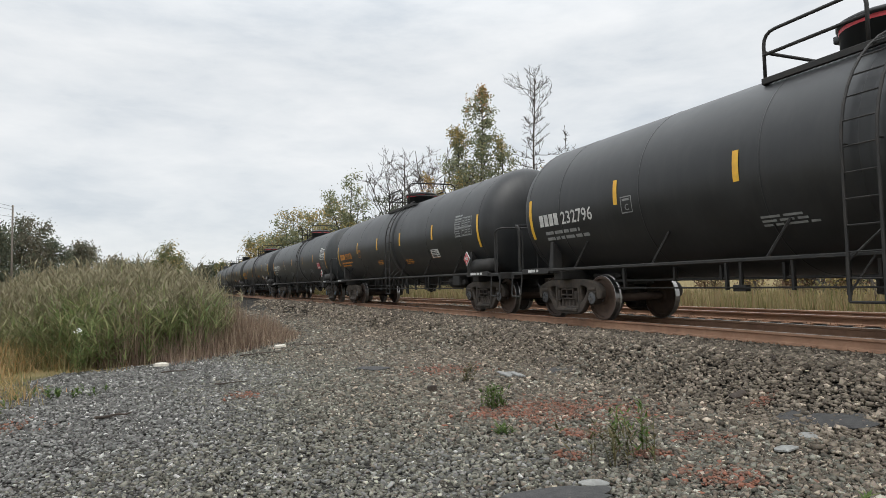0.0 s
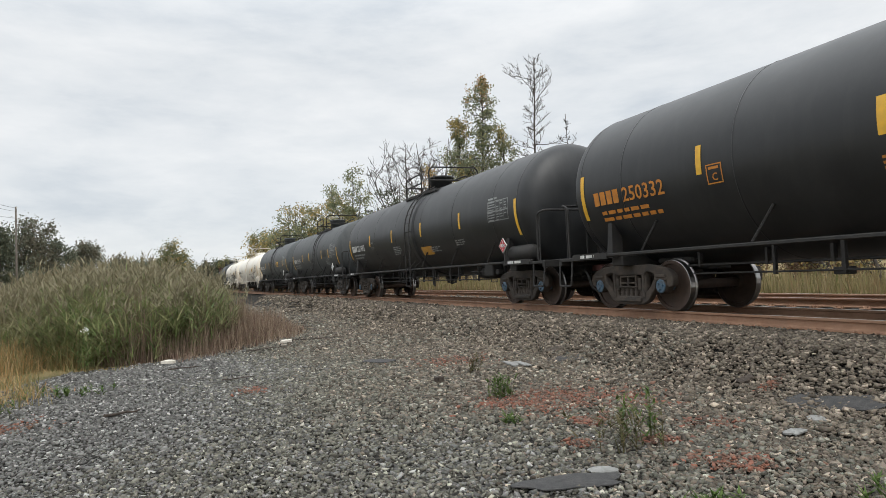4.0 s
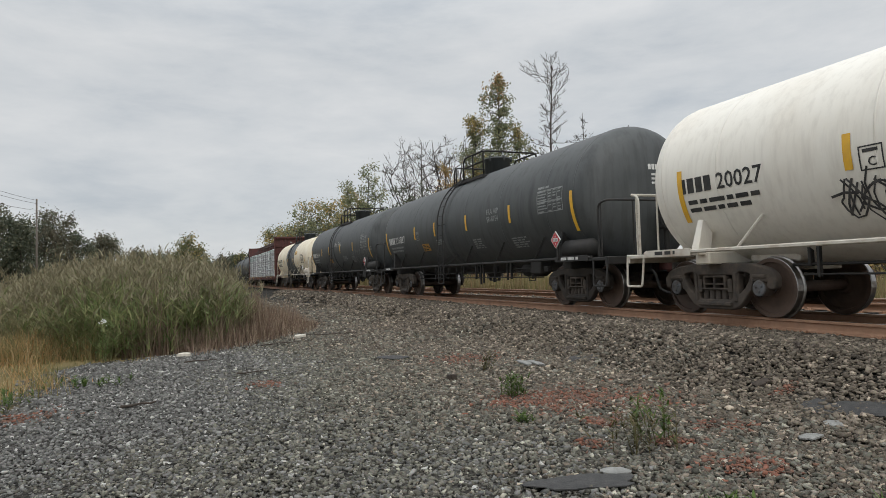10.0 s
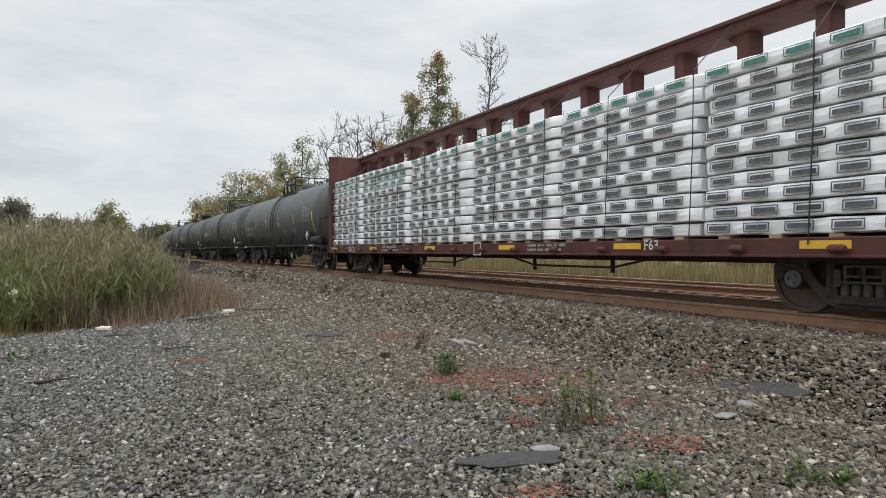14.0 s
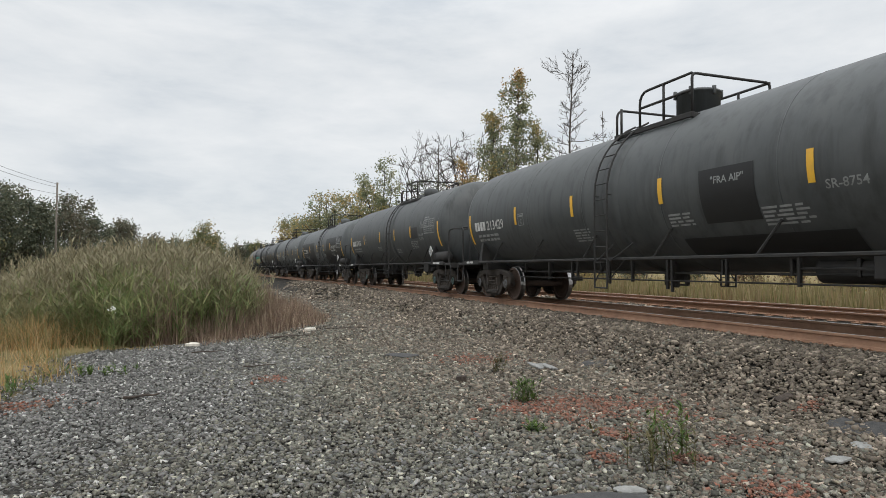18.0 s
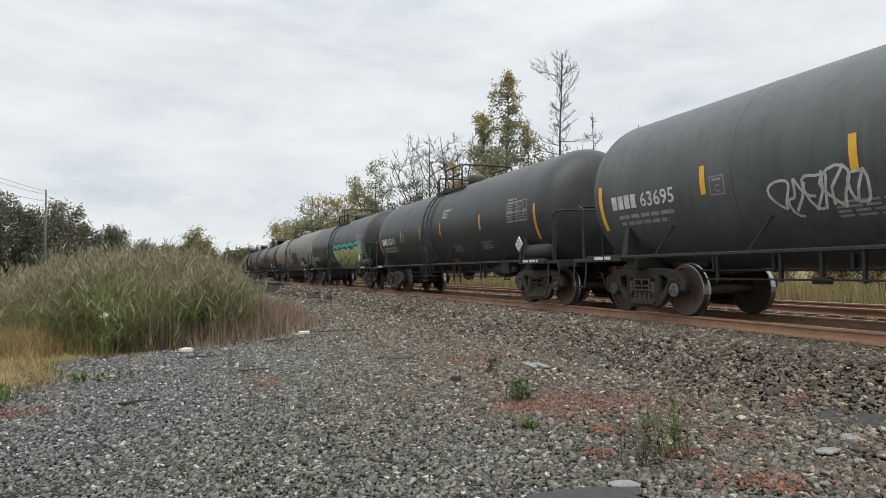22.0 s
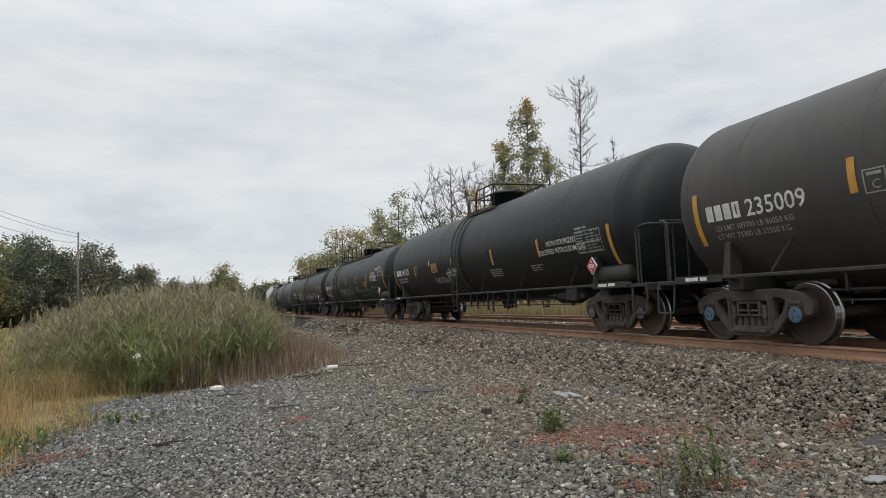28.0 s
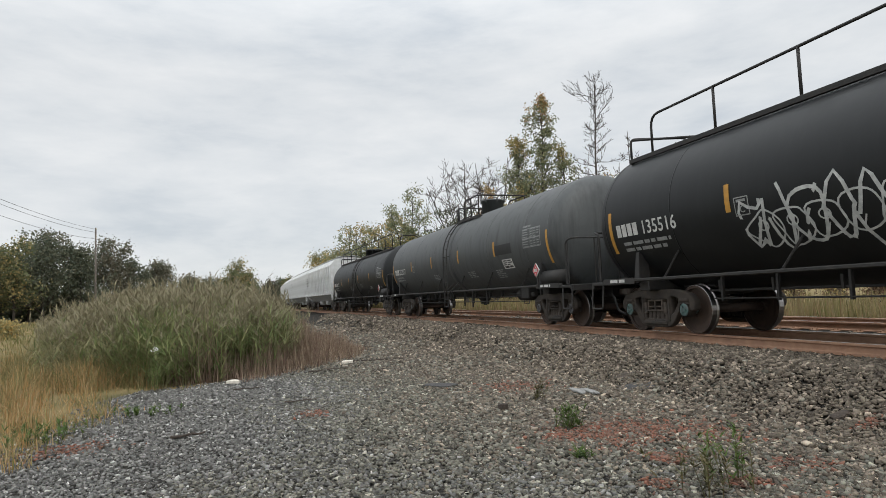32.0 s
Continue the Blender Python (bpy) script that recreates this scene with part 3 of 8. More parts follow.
def plate_mesh():
    bm = bmesh.new()
    box(bm, -0.09, 0.09, -0.17, 0.17, 0.0, 0.018, 0.004)
    for dx in (-0.05, 0.05):
        for dy in (-0.10, 0.10):
            box(bm, dx - 0.016, dx + 0.016, dy - 0.02, dy + 0.02, 0.018, 0.05, 0.004)
    return bm


def anchor_mesh():
    bm = bmesh.new()
    box(bm, -0.018, 0.018, -0.095, 0.03, -0.01, 0.035, 0.006)
    return bm


def make_track(name, centre, label):
    track = new(name)
    tagged(track, label, "railway track", group="railway tracks", kind="structure")
    for away in (centre - 0.7525, centre + 0.7525):
        place("rail", rail_mesh(away, -40, 160, 1.0), None, track)
    tie = shared("tie", tie_mesh)
    plate = shared("tie_plate", plate_mesh)
    anchor = shared("rail_anchor", anchor_mesh)
    s = -12.0
    rng = random.Random(4)
    while s < 42:
        x, y, th = track_at(s, centre)
        ob = place("tie", tie, TIE_MAT, track, m=pose(x, y, RAIL_Z - 0.199, 0, 0, math.degrees(th) + 90 + rng.uniform(-1, 1)))
        for away in (centre - 0.7525, centre + 0.7525):
            px, py, th = track_at(s, away)
            place("tie_plate", plate, RAIL_SIDE, track, m=pose(px, py, RAIL_Z - 0.198, 0, 0, math.degrees(th) + 90))
            if away < 0.2 and centre < 2:
                px, py, th = track_at(s + 0.15, away)
                place("rail_anchor", anchor, RAIL_SIDE, track, m=pose(px, py, RAIL_Z - 0.19, 0, 0, math.degrees(th) + 90 + 180 * 0))
        s += 0.53
    return track


make_track("track_near", 0.7525, "rusty steel rails on creosoted ties in grey ballast")
make_track("track_far", 4.85, "second pair of rusty rails behind the train")

# ---------------------------------------------------------------- lettering and patches on curved tanks
FONT_CACHE = {}


def letters(text, height):
    """Vertices (u, v) and faces of a line of lettering, its foot at v = 0 and its start at u = 0."""
    if text not in FONT_CACHE:
        cu = bpy.data.curves.new("t", "FONT")
        cu.body, cu.size, cu.resolution_u = text, 1.0, 2
        cu.offset = 0.012
        ob = bpy.data.objects.new("t", cu)
        scene.collection.objects.link(ob)
        me = bpy.data.meshes.new_from_object(ob.evaluated_get(bpy.context.evaluated_depsgraph_get()))
        bpy.data.objects.remove(ob)
        FONT_CACHE[text] = ([(v.co.x, v.co.y) for v in me.vertices], [tuple(p.vertices) for p in me.polygons])
        bpy.data.meshes.remove(me)
    vs, fs = FONT_CACHE[text]
    k = height / 0.69
    return [(u * k, v * k) for u, v in vs], fs


class Sheet:
    """Flat shapes in (u, v), later laid onto a tank's side, a head or a plane."""

    def __init__(self):
        self.v, self.f = [], []

    def rect(self, u0, u1, v0, v1, nu=1, nv=1):
        b = len(self.v)
        for j in range(nv + 1):
            for i in range(nu + 1):
                self.v.append((u0 + (u1 - u0) * i / nu, v0 + (v1 - v0) * j / nv))
        for j in range(nv):
            for i in range(nu):
                a = b + j * (nu + 1) + i
                self.f.append((a, a + 1, a + nu + 2, a + nu + 1))
        return self

    def poly(self, pts):
        b = len(self.v)
        self.v += list(pts)
        self.f.append(tuple(range(b, b + len(pts))))
        return self

    def text(self, s, u, v, h):
        vs, fs = letters(s, h)
        b = len(self.v)
        self.v += [(u + a, v + c) for a, c in vs]
        self.f += [tuple(b + i for i in q) for q in fs]
        return self

    def blocks(self, n, u, v, h):
        """An owner's mark as plain blocks: n letter-sized shapes. Returns the end."""
        w = h * 0.60
        for i in range(n):
            a = u + i * (w + h * 0.16)
            self.rect(a, a + w, v, v + h)
        return u + n * (w + h * 0.16) + h * 0.3

    def bars(self, u, v, w, rows, h=0.045, gap=0.04, seed=0):
        """Rows of small writing as plain bars."""
        rng = random.Random(seed)
        for j in range(rows):
            a, end = u, u + w * rng.uniform(0.7, 1.0)
            while a < end:
                b = min(end, a + rng.uniform(0.12, 0.34))
                self.rect(a, b, v - j * (h + gap) - h, v - j * (h + gap))
                a = b + 0.05
        return self

    def outline(self, u0, u1, v0, v1, t=0.015):
        return self.rect(u0, u1, v0, v0 + t, 4).rect(u0, u1, v1 - t, v1, 4).rect(u0, u0 + t, v0 + t, v1 - t, 1, 3).rect(u1 - t, u1, v0 + t, v1 - t, 1, 3)

    def grid(self, u0, u1, v0, v1, seed=0):
        """An inspection table: a ruled frame with rows of bars."""
        self.outline(u0, u1, v0, v1, 0.02)
        rng = random.Random(seed)
        n = 8
        for j in range(n):
            z = v1 - (v1 - v0) * (j + 0.5) / n
            h = (v1 - v0) / n * 0.42
            self.rect(u0 + 0.04, u0 + (u1 - u0) * rng.uniform(0.28, 0.4), z - h / 2, z + h / 2)
            for k in (0.46, 0.64, 0.82):
                if rng.random() < 0.85:
                    self.rect(u0 + (u1 - u0) * k, u0 + (u1 - u0) * (k + 0.11), z - h / 2, z + h / 2)
        for k in (0.43, 0.61, 0.79):
            self.rect(u0 + (u1 - u0) * k, u0 + (u1 - u0) * k + 0.012, v0 + 0.02, v1 - 0.02, 1, 4)
        self.rect(u0, u1, v0 + (v1 - v0) * 0.45, v0 + (v1 - v0) * 0.45 + 0.03, 5)
        return self

    def stroke(self, pts, w):
        """A brush line of width w through the points."""
        b = len(self.v)
        n = len(pts)
        for i, (u, v) in enumerate(pts):
            a, c = pts[max(0, i - 1)], pts[min(n - 1, i + 1)]
            du, dv = c[0] - a[0], c[1] - a[1]
            k = math.hypot(du, dv) or 1
            self.v += [(u - dv / k * w / 2, v + du / k * w / 2), (u + dv / k * w / 2, v - du / k * w / 2)]
        for i in range(n - 1):
            a = b + 2 * i
            self.f.append((a, a + 1, a + 3, a + 2))
        return self

    def scrawl(self, u0, u1, v0, v1, glyphs, w, seed):
        """Sprayed letters with no reading: looped strokes side by side."""
        rng = random.Random(seed)
        step = (u1 - u0) / glyphs
        for g in range(glyphs):
            cu, cv = u0 + step * (g + 0.5), (v0 + v1) / 2 + rng.uniform(-0.08, 0.08) * (v1 - v0)
            ru, rv = step * rng.uniform(0.42, 0.62), (v1 - v0) * rng.uniform(0.36, 0.5)
            ph, turns = rng.uniform(0, 6.28), rng.choice((0.8, 1.1, 1.35))
            k2, k3 = rng.uniform(-0.5, 0.5), rng.uniform(-0.45, 0.45)
            pts = []
            for i in range(19):
                a = ph + turns * math.tau * i / 18
                pts.append((cu + ru * (math.cos(a) + k2 * math.cos(2 * a + 1)), cv + rv * (math.sin(a) + k3 * math.sin(3 * a))))
            self.stroke(pts, w)
            if rng.random() < 0.6:
                a = rng.uniform(-0.5, 0.5)
                self.stroke([(cu - ru * 0.6, cv - rv * 0.9), (cu + a * ru, cv), (cu + ru * 0.7, cv + rv * 1.0)], w)
        return self

    def on_side(self, R, zc, lift=0.006, side=-1):
        v = []
        for a, b in self.v:
            t = b / R
            v.append((a if side < 0 else -a, side * (R + lift) * math.cos(t), zc + (R + lift) * math.sin(t)))
        return v, self.f

    def on_head(self, R, half, depth, zc, end=1, lift=0.012):
        v = []
        for a, b in self.v:
            q = min(0.98, math.hypot(a, b) / R)
            v.append((end * (half + depth * (1 - q ** 2.667) ** 0.375 + lift), end * a, zc + b))
        return v, self.f

    def on_plane(self, y, side=-1):
        return [(a if side < 0 else -a, side * abs(y), b) for a, b in self.v], self.f


def stencil(name, laid, mat, parent, label=""):
    v, f = laid
    return place(name, mesh_from(name, v, f), mat, parent, label)


# ---------------------------------------------------------------- running gear
WHEEL_R = 0.457


def wheelset_mesh():
    bm = bmesh.new()
    tags = []
    for sgn in (-1, 1):
        prof = [(0.0, 0.02), (0.0, 0.11), (0.035, 0.12), (0.05, 0.16), (0.045, 0.30), (0.03, 0.385), (-0.005, 0.392), (-0.005, 0.448), (0.0, 0.457)]
        inner = [(0.10, 0.462), (0.112, 0.484), (0.132, 0.486), (0.138, 0.47), (0.138, 0.40), (0.10, 0.385), (0.085, 0.30), (0.09, 0.16), (0.13, 0.12), (0.13, 0.02)]
        sub = turned(prof + inner, 32, "y")
        start = len(bm.faces)
        me = bpy.data.meshes.new("w")
        sub.normal_update()
        for fc in sub.faces:
            r = sum(math.hypot(v.co.x, v.co.z) for v in fc.verts) / len(fc.verts)
            yy = sum(v.co.y for v in fc.verts) / len(fc.verts)
            fc.material_index = 1 if (r > 0.440 and yy < 0.14) else 0
        sub.to_mesh(me)
        sub.free()
        if sgn > 0:
            me.transform(Matrix.Rotation(math.pi, 4, "Z"))
        me.transform(Matrix.Translation((0, sgn * 0.815, 0)))
        bm.from_mesh(me)
        bpy.data.meshes.remove(me)
    for sgn in (-1, 1):
        sub = turned([(sgn * 0.80, 0.09), (sgn * 1.02, 0.085), (sgn * 1.02, 0.12), (sgn * 1.075, 0.12), (sgn * 1.085, 0.105), (sgn * 1.085, 0.0)], 24, "y")
        for k in range(3):
            a = k * math.tau / 3
            c = bmesh.ops.create_cone(sub, segments=6, radius1=0.024, radius2=0.024, depth=0.03, cap_ends=True, matrix=Matrix.Translation((0.06 * math.cos(a), sgn * 1.095, 0.06 * math.sin(a))) @ Matrix.Rotation(radians(90), 4, "X"))
        for fc in sub.faces:
            fc.material_index = 2
        me = bpy.data.meshes.new("w")
        sub.to_mesh(me)
        sub.free()
        bm.from_mesh(me)
        bpy.data.meshes.remove(me)
    ax = turned([(-0.80, 0.085), (0.80, 0.085)], 16, "y")
    me = bpy.data.meshes.new("w")
    ax.to_mesh(me)
    ax.free()
    bm.from_mesh(me)
    bpy.data.meshes.remove(me)
    bmesh.ops.recalc_face_normals(bm, faces=bm.faces)
    return bm


def side_frame_mesh():
    outer = [(-1.15, 0.46), (-1.17, 0.62), (-1.06, 0.73), (-0.80, 0.80), (-0.5, 0.83), (0.5, 0.83), (0.80, 0.80), (1.06, 0.73), (1.17, 0.62), (1.15, 0.46),
             (1.03, 0.46), (1.03, 0.60), (0.77, 0.60), (0.77, 0.46), (0.70, 0.43), (0.50, 0.19), (0.34, 0.13), (-0.34, 0.13), (-0.50, 0.19), (-0.70, 0.43), (-0.77, 0.46), (-0.77, 0.60), (-1.03, 0.60), (-1.03, 0.46)]
    mid = [(-0.36, 0.25), (-0.38, 0.68), (0.38, 0.68), (0.36, 0.25)]
    win = [(0.455, 0.32), (0.45, 0.70), (0.50, 0.735), (0.72, 0.70), (0.725, 0.60), (0.60, 0.42)]
    me = curve_plate(soft_loop(outer, 0.06), [soft_loop(mid, 0.05), soft_loop(win, 0.06), soft_loop([(-x, z) for x, z in win[::-1]], 0.06)], 0.13, 0.022)
    bm = bmesh.new()
    bm.from_mesh(me)
    # ribs over the journal pockets and the lower tie bar
    for sx in (-1, 1):
        box(bm, sx * 0.89 - 0.13, sx * 0.89 + 0.13, -0.10, 0.10, 0.60, 0.67, 0.02)
        box(bm, sx * 0.42 - 0.035, sx * 0.42 + 0.035, -0.085, 0.085, 0.24, 0.70, 0.012)
    box(bm, -0.36, 0.36, -0.11, 0.11, 0.16, 0.235, 0.02)
    return bm


def spring_mesh():
    prof = []
    for i in range(15):
        prof.append((0.225 + 0.20 * i / 14, 0.066 if i % 2 else 0.050))
    return turned([(0.225, 0.0)] + prof + [(0.425, 0.0)], 10, "z")


def bolster_mesh():
    bm = bmesh.new()
    box(bm, -0.20, 0.20, -0.92, 0.92, 0.46, 0.66, 0.03)
    box(bm, -0.22, 0.22, -0.6, 0.6, 0.62, 0.80, 0.03)
    for sy in (-1, 1):
        # the hollow end of the bolster: plates with two openings, on a spring seat
        y0, y1 = sorted((sy * 0.90, sy * 1.08))
        box(bm, -0.34, 0.34, y0, y1, 0.425, 0.455, 0.008)
        box(bm, -0.22, 0.22, y0, y1, 0.50, 0.53, 0.008)
        box(bm, -0.24, 0.24, y0, y1, 0.62, 0.655, 0.01)
        for sx in (-0.22, 0.0, 0.22):
            box(bm, sx - 0.02, sx + 0.02, y0, y1, 0.45, 0.63, 0.006)
        for sx in (-0.32, 0.32):
            box(bm, sx - 0.045, sx + 0.045, y0, y1, 0.38, 0.60, 0.012)
    return bm


def adapter_mesh():
    bm = turned([(-0.09, 0.135), (0.09, 0.135)], 20, "y")
    box(bm, -0.15, 0.15, -0.085, 0.085, 0.09, 0.16, 0.02)
    return bm


def brake_mesh():
    bm = bmesh.new()
    box(bm, 0.37, 0.43, -0.72, 0.72, 0.33, 0.40, 0.01)
    for sy in (-0.72, 0.72):
        box(bm, 0.40, 0.455, sy - 0.05, sy + 0.05, 0.26, 0.56, 0.015)
    return bm


WHEELSETS = []


def add_truck(car, x, cap=None):
    """One two-axle truck under a car, with its wheelsets left for the motion."""
    truck = place("truck", shared("truck", bolster_mesh), TRUCK_MAT, car, "dusty cast steel two-axle truck", pose(x, 0, 0))
    sf = shared("side_frame", side_frame_mesh)
    for sy in (-0.99, 0.99):
        place("side_frame", sf, TRUCK_MAT, truck, m=pose(0, sy, 0))
        for sx in (-0.27, -0.135, 0.0, 0.135, 0.27):
            place("spring", shared("spring", spring_mesh, True), SPRING_MAT, truck, m=pose(sx, sy - 0.02 * (1 if sy > 0 else -1), 0))
        for sx in (-0.889, 0.889):
            place("bearing", shared("bearing", adapter_mesh), TRUCK_MAT, truck, m=pose(sx, sy, WHEEL_R))
    for turn in (0, 180):
        place("brake_beam", shared("brake_beam", brake_mesh), FRAME_MAT, truck, m=pose(0, 0, 0, 0, 0, turn))
    me = shared("wheelset", wheelset_mesh)
    if len(me.materials) < 3:
        for mm in (WHEEL_MAT, TREAD_MAT, CAP_MAT):
            me.materials.append(mm)
    for sx in (-0.889, 0.889):
        ws = new("wheelset", me)
        ws.parent = truck
        ws.matrix_basis = pose(sx, 0, WHEEL_R)
        if cap is not None:
            ws.material_slots[2].link = "OBJECT"
            ws.material_slots[2].material = cap
        WHEELSETS.append((car, ws, sx, x))
    return truck


def coupler_mesh():
    bm = bmesh.new()
    box(bm, -0.72, -0.12, -0.08, 0.08, 0.76, 0.92, 0.02)
    box(bm, -0.22, 0.02, -0.15, 0.11, 0.72, 0.98, 0.05)
    box(bm, -0.03, 0.10, 0.05, 0.16, 0.72, 0.98, 0.04)
    return bm


def hose_mesh():
    bm = bmesh.new()
    tube(bm, rounded([(-0.35, -0.32, 0.80), (-0.15, -0.34, 0.72), (-0.05, -0.3, 0.36), (0.14, -0.22, 0.30)], 0.2, 5), 0.027, 8)
    return bm


# ---------------------------------------------------------------- tank cars
PIPE = 0.024


def tank_mesh(R, half, depth, zc, seg=72):
    prof = [(-half - depth, 0.0)]
    for i in range(1, 13):
        a = i / 12 * math.pi / 2
        prof.append((-half - depth * max(0.0, math.cos(a)) ** 0.75, R * math.sin(a) ** 0.75))
    for i in range(1, 24):
        prof.append((-half + 2 * half * i / 24, R))
    for i in range(12, 0, -1):
        a = i / 12 * math.pi / 2
        prof.append((half + depth * max(0.0, math.cos(a)) ** 0.75, R * math.sin(a) ** 0.75))
    prof.append((half + depth, 0.0))
    return turned(prof, seg, "x", 0, zc)


def ring_mesh(R, w, zc, lift=0.007):
    return turned([(-w / 2, R - 0.01), (-w / 2, R + lift), (w / 2, R + lift), (w / 2, R - 0.01)], 72, "x", 0, zc)


def ladder_mesh(R, zc, width=0.42, low=0.50):
    bm = bmesh.new()
    pts = []
    for i in range(9):
        a = radians(68 - 68 * i / 8)
        pts.append(((R + 0.10) * math.cos(a), zc + (R + 0.10) * math.sin(a)))
    pts.append((R + 0.10, 1.05))
    pts.append((R + 0.10, low))
    for sx in (-width / 2, width / 2):
        tube(bm, [(sx, -y, z) for y, z in pts], 0.02, 6)
    # rungs every 30 cm down the rails
    run, nextd = 0.0, 0.12
    for (y0, z0), (y1, z1) in zip(pts, pts[1:]):
        d = math.hypot(y1 - y0, z1 - z0)
        while nextd <= run + d:
            f = (nextd - run) / d
            y, z = y0 + (y1 - y0) * f, z0 + (z1 - z0) * f
            tube(bm, [(-width / 2, -y, z), (width / 2, -y, z)], 0.012, 5)
            nextd += 0.31
        run += d
    tube(bm, [(-width / 2, -R - 0.10, low), (width / 2, -R - 0.10, low)], 0.018, 5)
    for sx in (-width / 2, width / 2):
        tube(bm, [(sx, -R - 0.10, 0.98), (sx + (0.45 if sx > 0 else 0.25), -R + 0.18, 1.36)], 0.014, 5)
        tube(bm, [(sx, -R - 0.10, low + 0.1), (sx + (0.5 if sx > 0 else 0.3), -R - 0.05, 1.05)], 0.014, 5)
        tube(bm, [(sx, -R - 0.10, zc), (sx, -R + 0.02, zc)], 0.014, 5)
    return bm


def platform_mesh(x0, x1, w, z):
    bm = bmesh.new()
    for k in range(int((x1 - x0) / 0.09) + 1):
        x = x0 + k * 0.09
        box(bm, x, x + 0.02, -w, -0.42, z, z + 0.035)
        box(bm, x, x + 0.02, 0.42, w, z, z + 0.035)
    for sy in (-1, 1):
        box(bm, x0 - 0.03, x1 + 0.05, sy * w - 0.03, sy * w + 0.03, z - 0.05, z + 0.04, 0.006)
        box(bm, x0 - 0.03, x1 + 0.05, sy * 0.42 - 0.025, sy * 0.42 + 0.025, z - 0.04, z + 0.04, 0.006)
    for x in (x0, x1):
        box(bm, x - 0.03, x + 0.03, -w, w, z - 0.06, z + 0.03, 0.006)
        for sy in (-1, 1):
            box(bm, x - 0.03, x + 0.03, sy * w * 0.82 - 0.03, sy * w * 0.82 + 0.03, z - 0.42, z - 0.05, 0.006)
    return bm


def dome_mesh(kind, top):
    """The fittings on top: a lidded manway drum, a wide pressure bonnet, or a small valve box."""
    if kind == "drum":
        bm = turned([(top - 0.12, 0.0), (top - 0.12, 0.40), (top + 0.40, 0.40), (top + 0.41, 0.43), (top + 0.44, 0.43), (top + 0.47, 0.38), (top + 0.50, 0.0)], 32, "z")
        for k in range(6):
            a = k * math.tau / 6
            box(bm, 0.42 * math.cos(a) - 0.03, 0.42 * math.cos(a) + 0.03, 0.42 * math.sin(a) - 0.03, 0.42 * math.sin(a) + 0.03, top + 0.34, top + 0.50, 0.008)
    elif kind == "bonnet":
        bm = turned([(top - 0.12, 0.0), (top - 0.12, 0.56), (top + 0.30, 0.56), (top + 0.31, 0.60), (top + 0.36, 0.60), (top + 0.40, 0.52), (top + 0.42, 0.0)], 36, "z")
        box(bm, -0.72, -0.55, -0.08, 0.08, top + 0.26, top + 0.37, 0.01)
        box(bm, 0.55, 0.70, -0.08, 0.08, top + 0.26, top + 0.37, 0.01)
    elif kind == "cap":
        bm = turned([(top - 0.12, 0.0), (top - 0.12, 0.30), (top + 0.22, 0.30), (top + 0.30, 0.26), (top + 0.34, 0.15), (top + 0.35, 0.0)], 28, "z")
        sub = turned([(top - 0.12, 0.0), (top - 0.12, 0.27), (top + 0.12, 0.27), (top + 0.15, 0.0)], 20, "z")
        me = bpy.data.meshes.new("w")
        sub.to_mesh(me)
        sub.free()
        me.transform(Matrix.Translation((-0.75, 0.0, 0)))
        bm.from_mesh(me)
        bpy.data.meshes.remove(me)
    else:
        bm = bmesh.new()
        box(bm, -0.85, 0.85, -0.5, 0.5, top - 0.05, top + 0.17, 0.03)
        box(bm, -0.35, 0.35, -0.3, 0.3, top + 0.16, top + 0.24, 0.03)
    return bm


def end_rail_mesh(side):
    """The U-shaped hand rail at a car's end, on one side."""
    bm = bmesh.new()
    tube(bm, rounded([(-0.30, side * 1.42, 1.06), (-0.30, side * 1.42, 2.12), (-0.02, side * 1.40, 2.18), (0.0, side * 0.15, 2.18)], 0.16), PIPE, 7)
    tube(bm, [(-0.02, side * 0.78, 2.17), (-0.02, side * 0.78, 1.06)], 0.018, 6)
    tube(bm, [(-0.22, side * 1.41, 1.06), (-0.22, side * 1.41, 2.14)], 0.016, 6)
    return bm


def step_mesh(side):
    bm = bmesh.new()
    tube(bm, rounded([(-0.45, side * 1.46, 1.02), (-0.42, side * 1.50, 0.48), (0.0, side * 1.50, 0.48), (0.02, side * 1.46, 1.02)], 0.05, 2), 0.02, 6)
    return bm


def platform_end_mesh():
    bm = bmesh.new()
    box(bm, -0.75, 0.02, -1.48, 1.48, 0.98, 1.05, 0.012)
    box(bm, -0.06, 0.03, -1.48, 1.48, 0.90, 1.06, 0.012)
    return bm


def stub_sill_mesh(inner):
    bm = bmesh.new()
    box(bm, -inner, -0.15, -0.28, 0.28, 0.72, 1.10, 0.02)
    box(bm, -inner, -inner + 0.9, -0.62, 0.62, 0.84, 1.22, 0.04)
    return bm


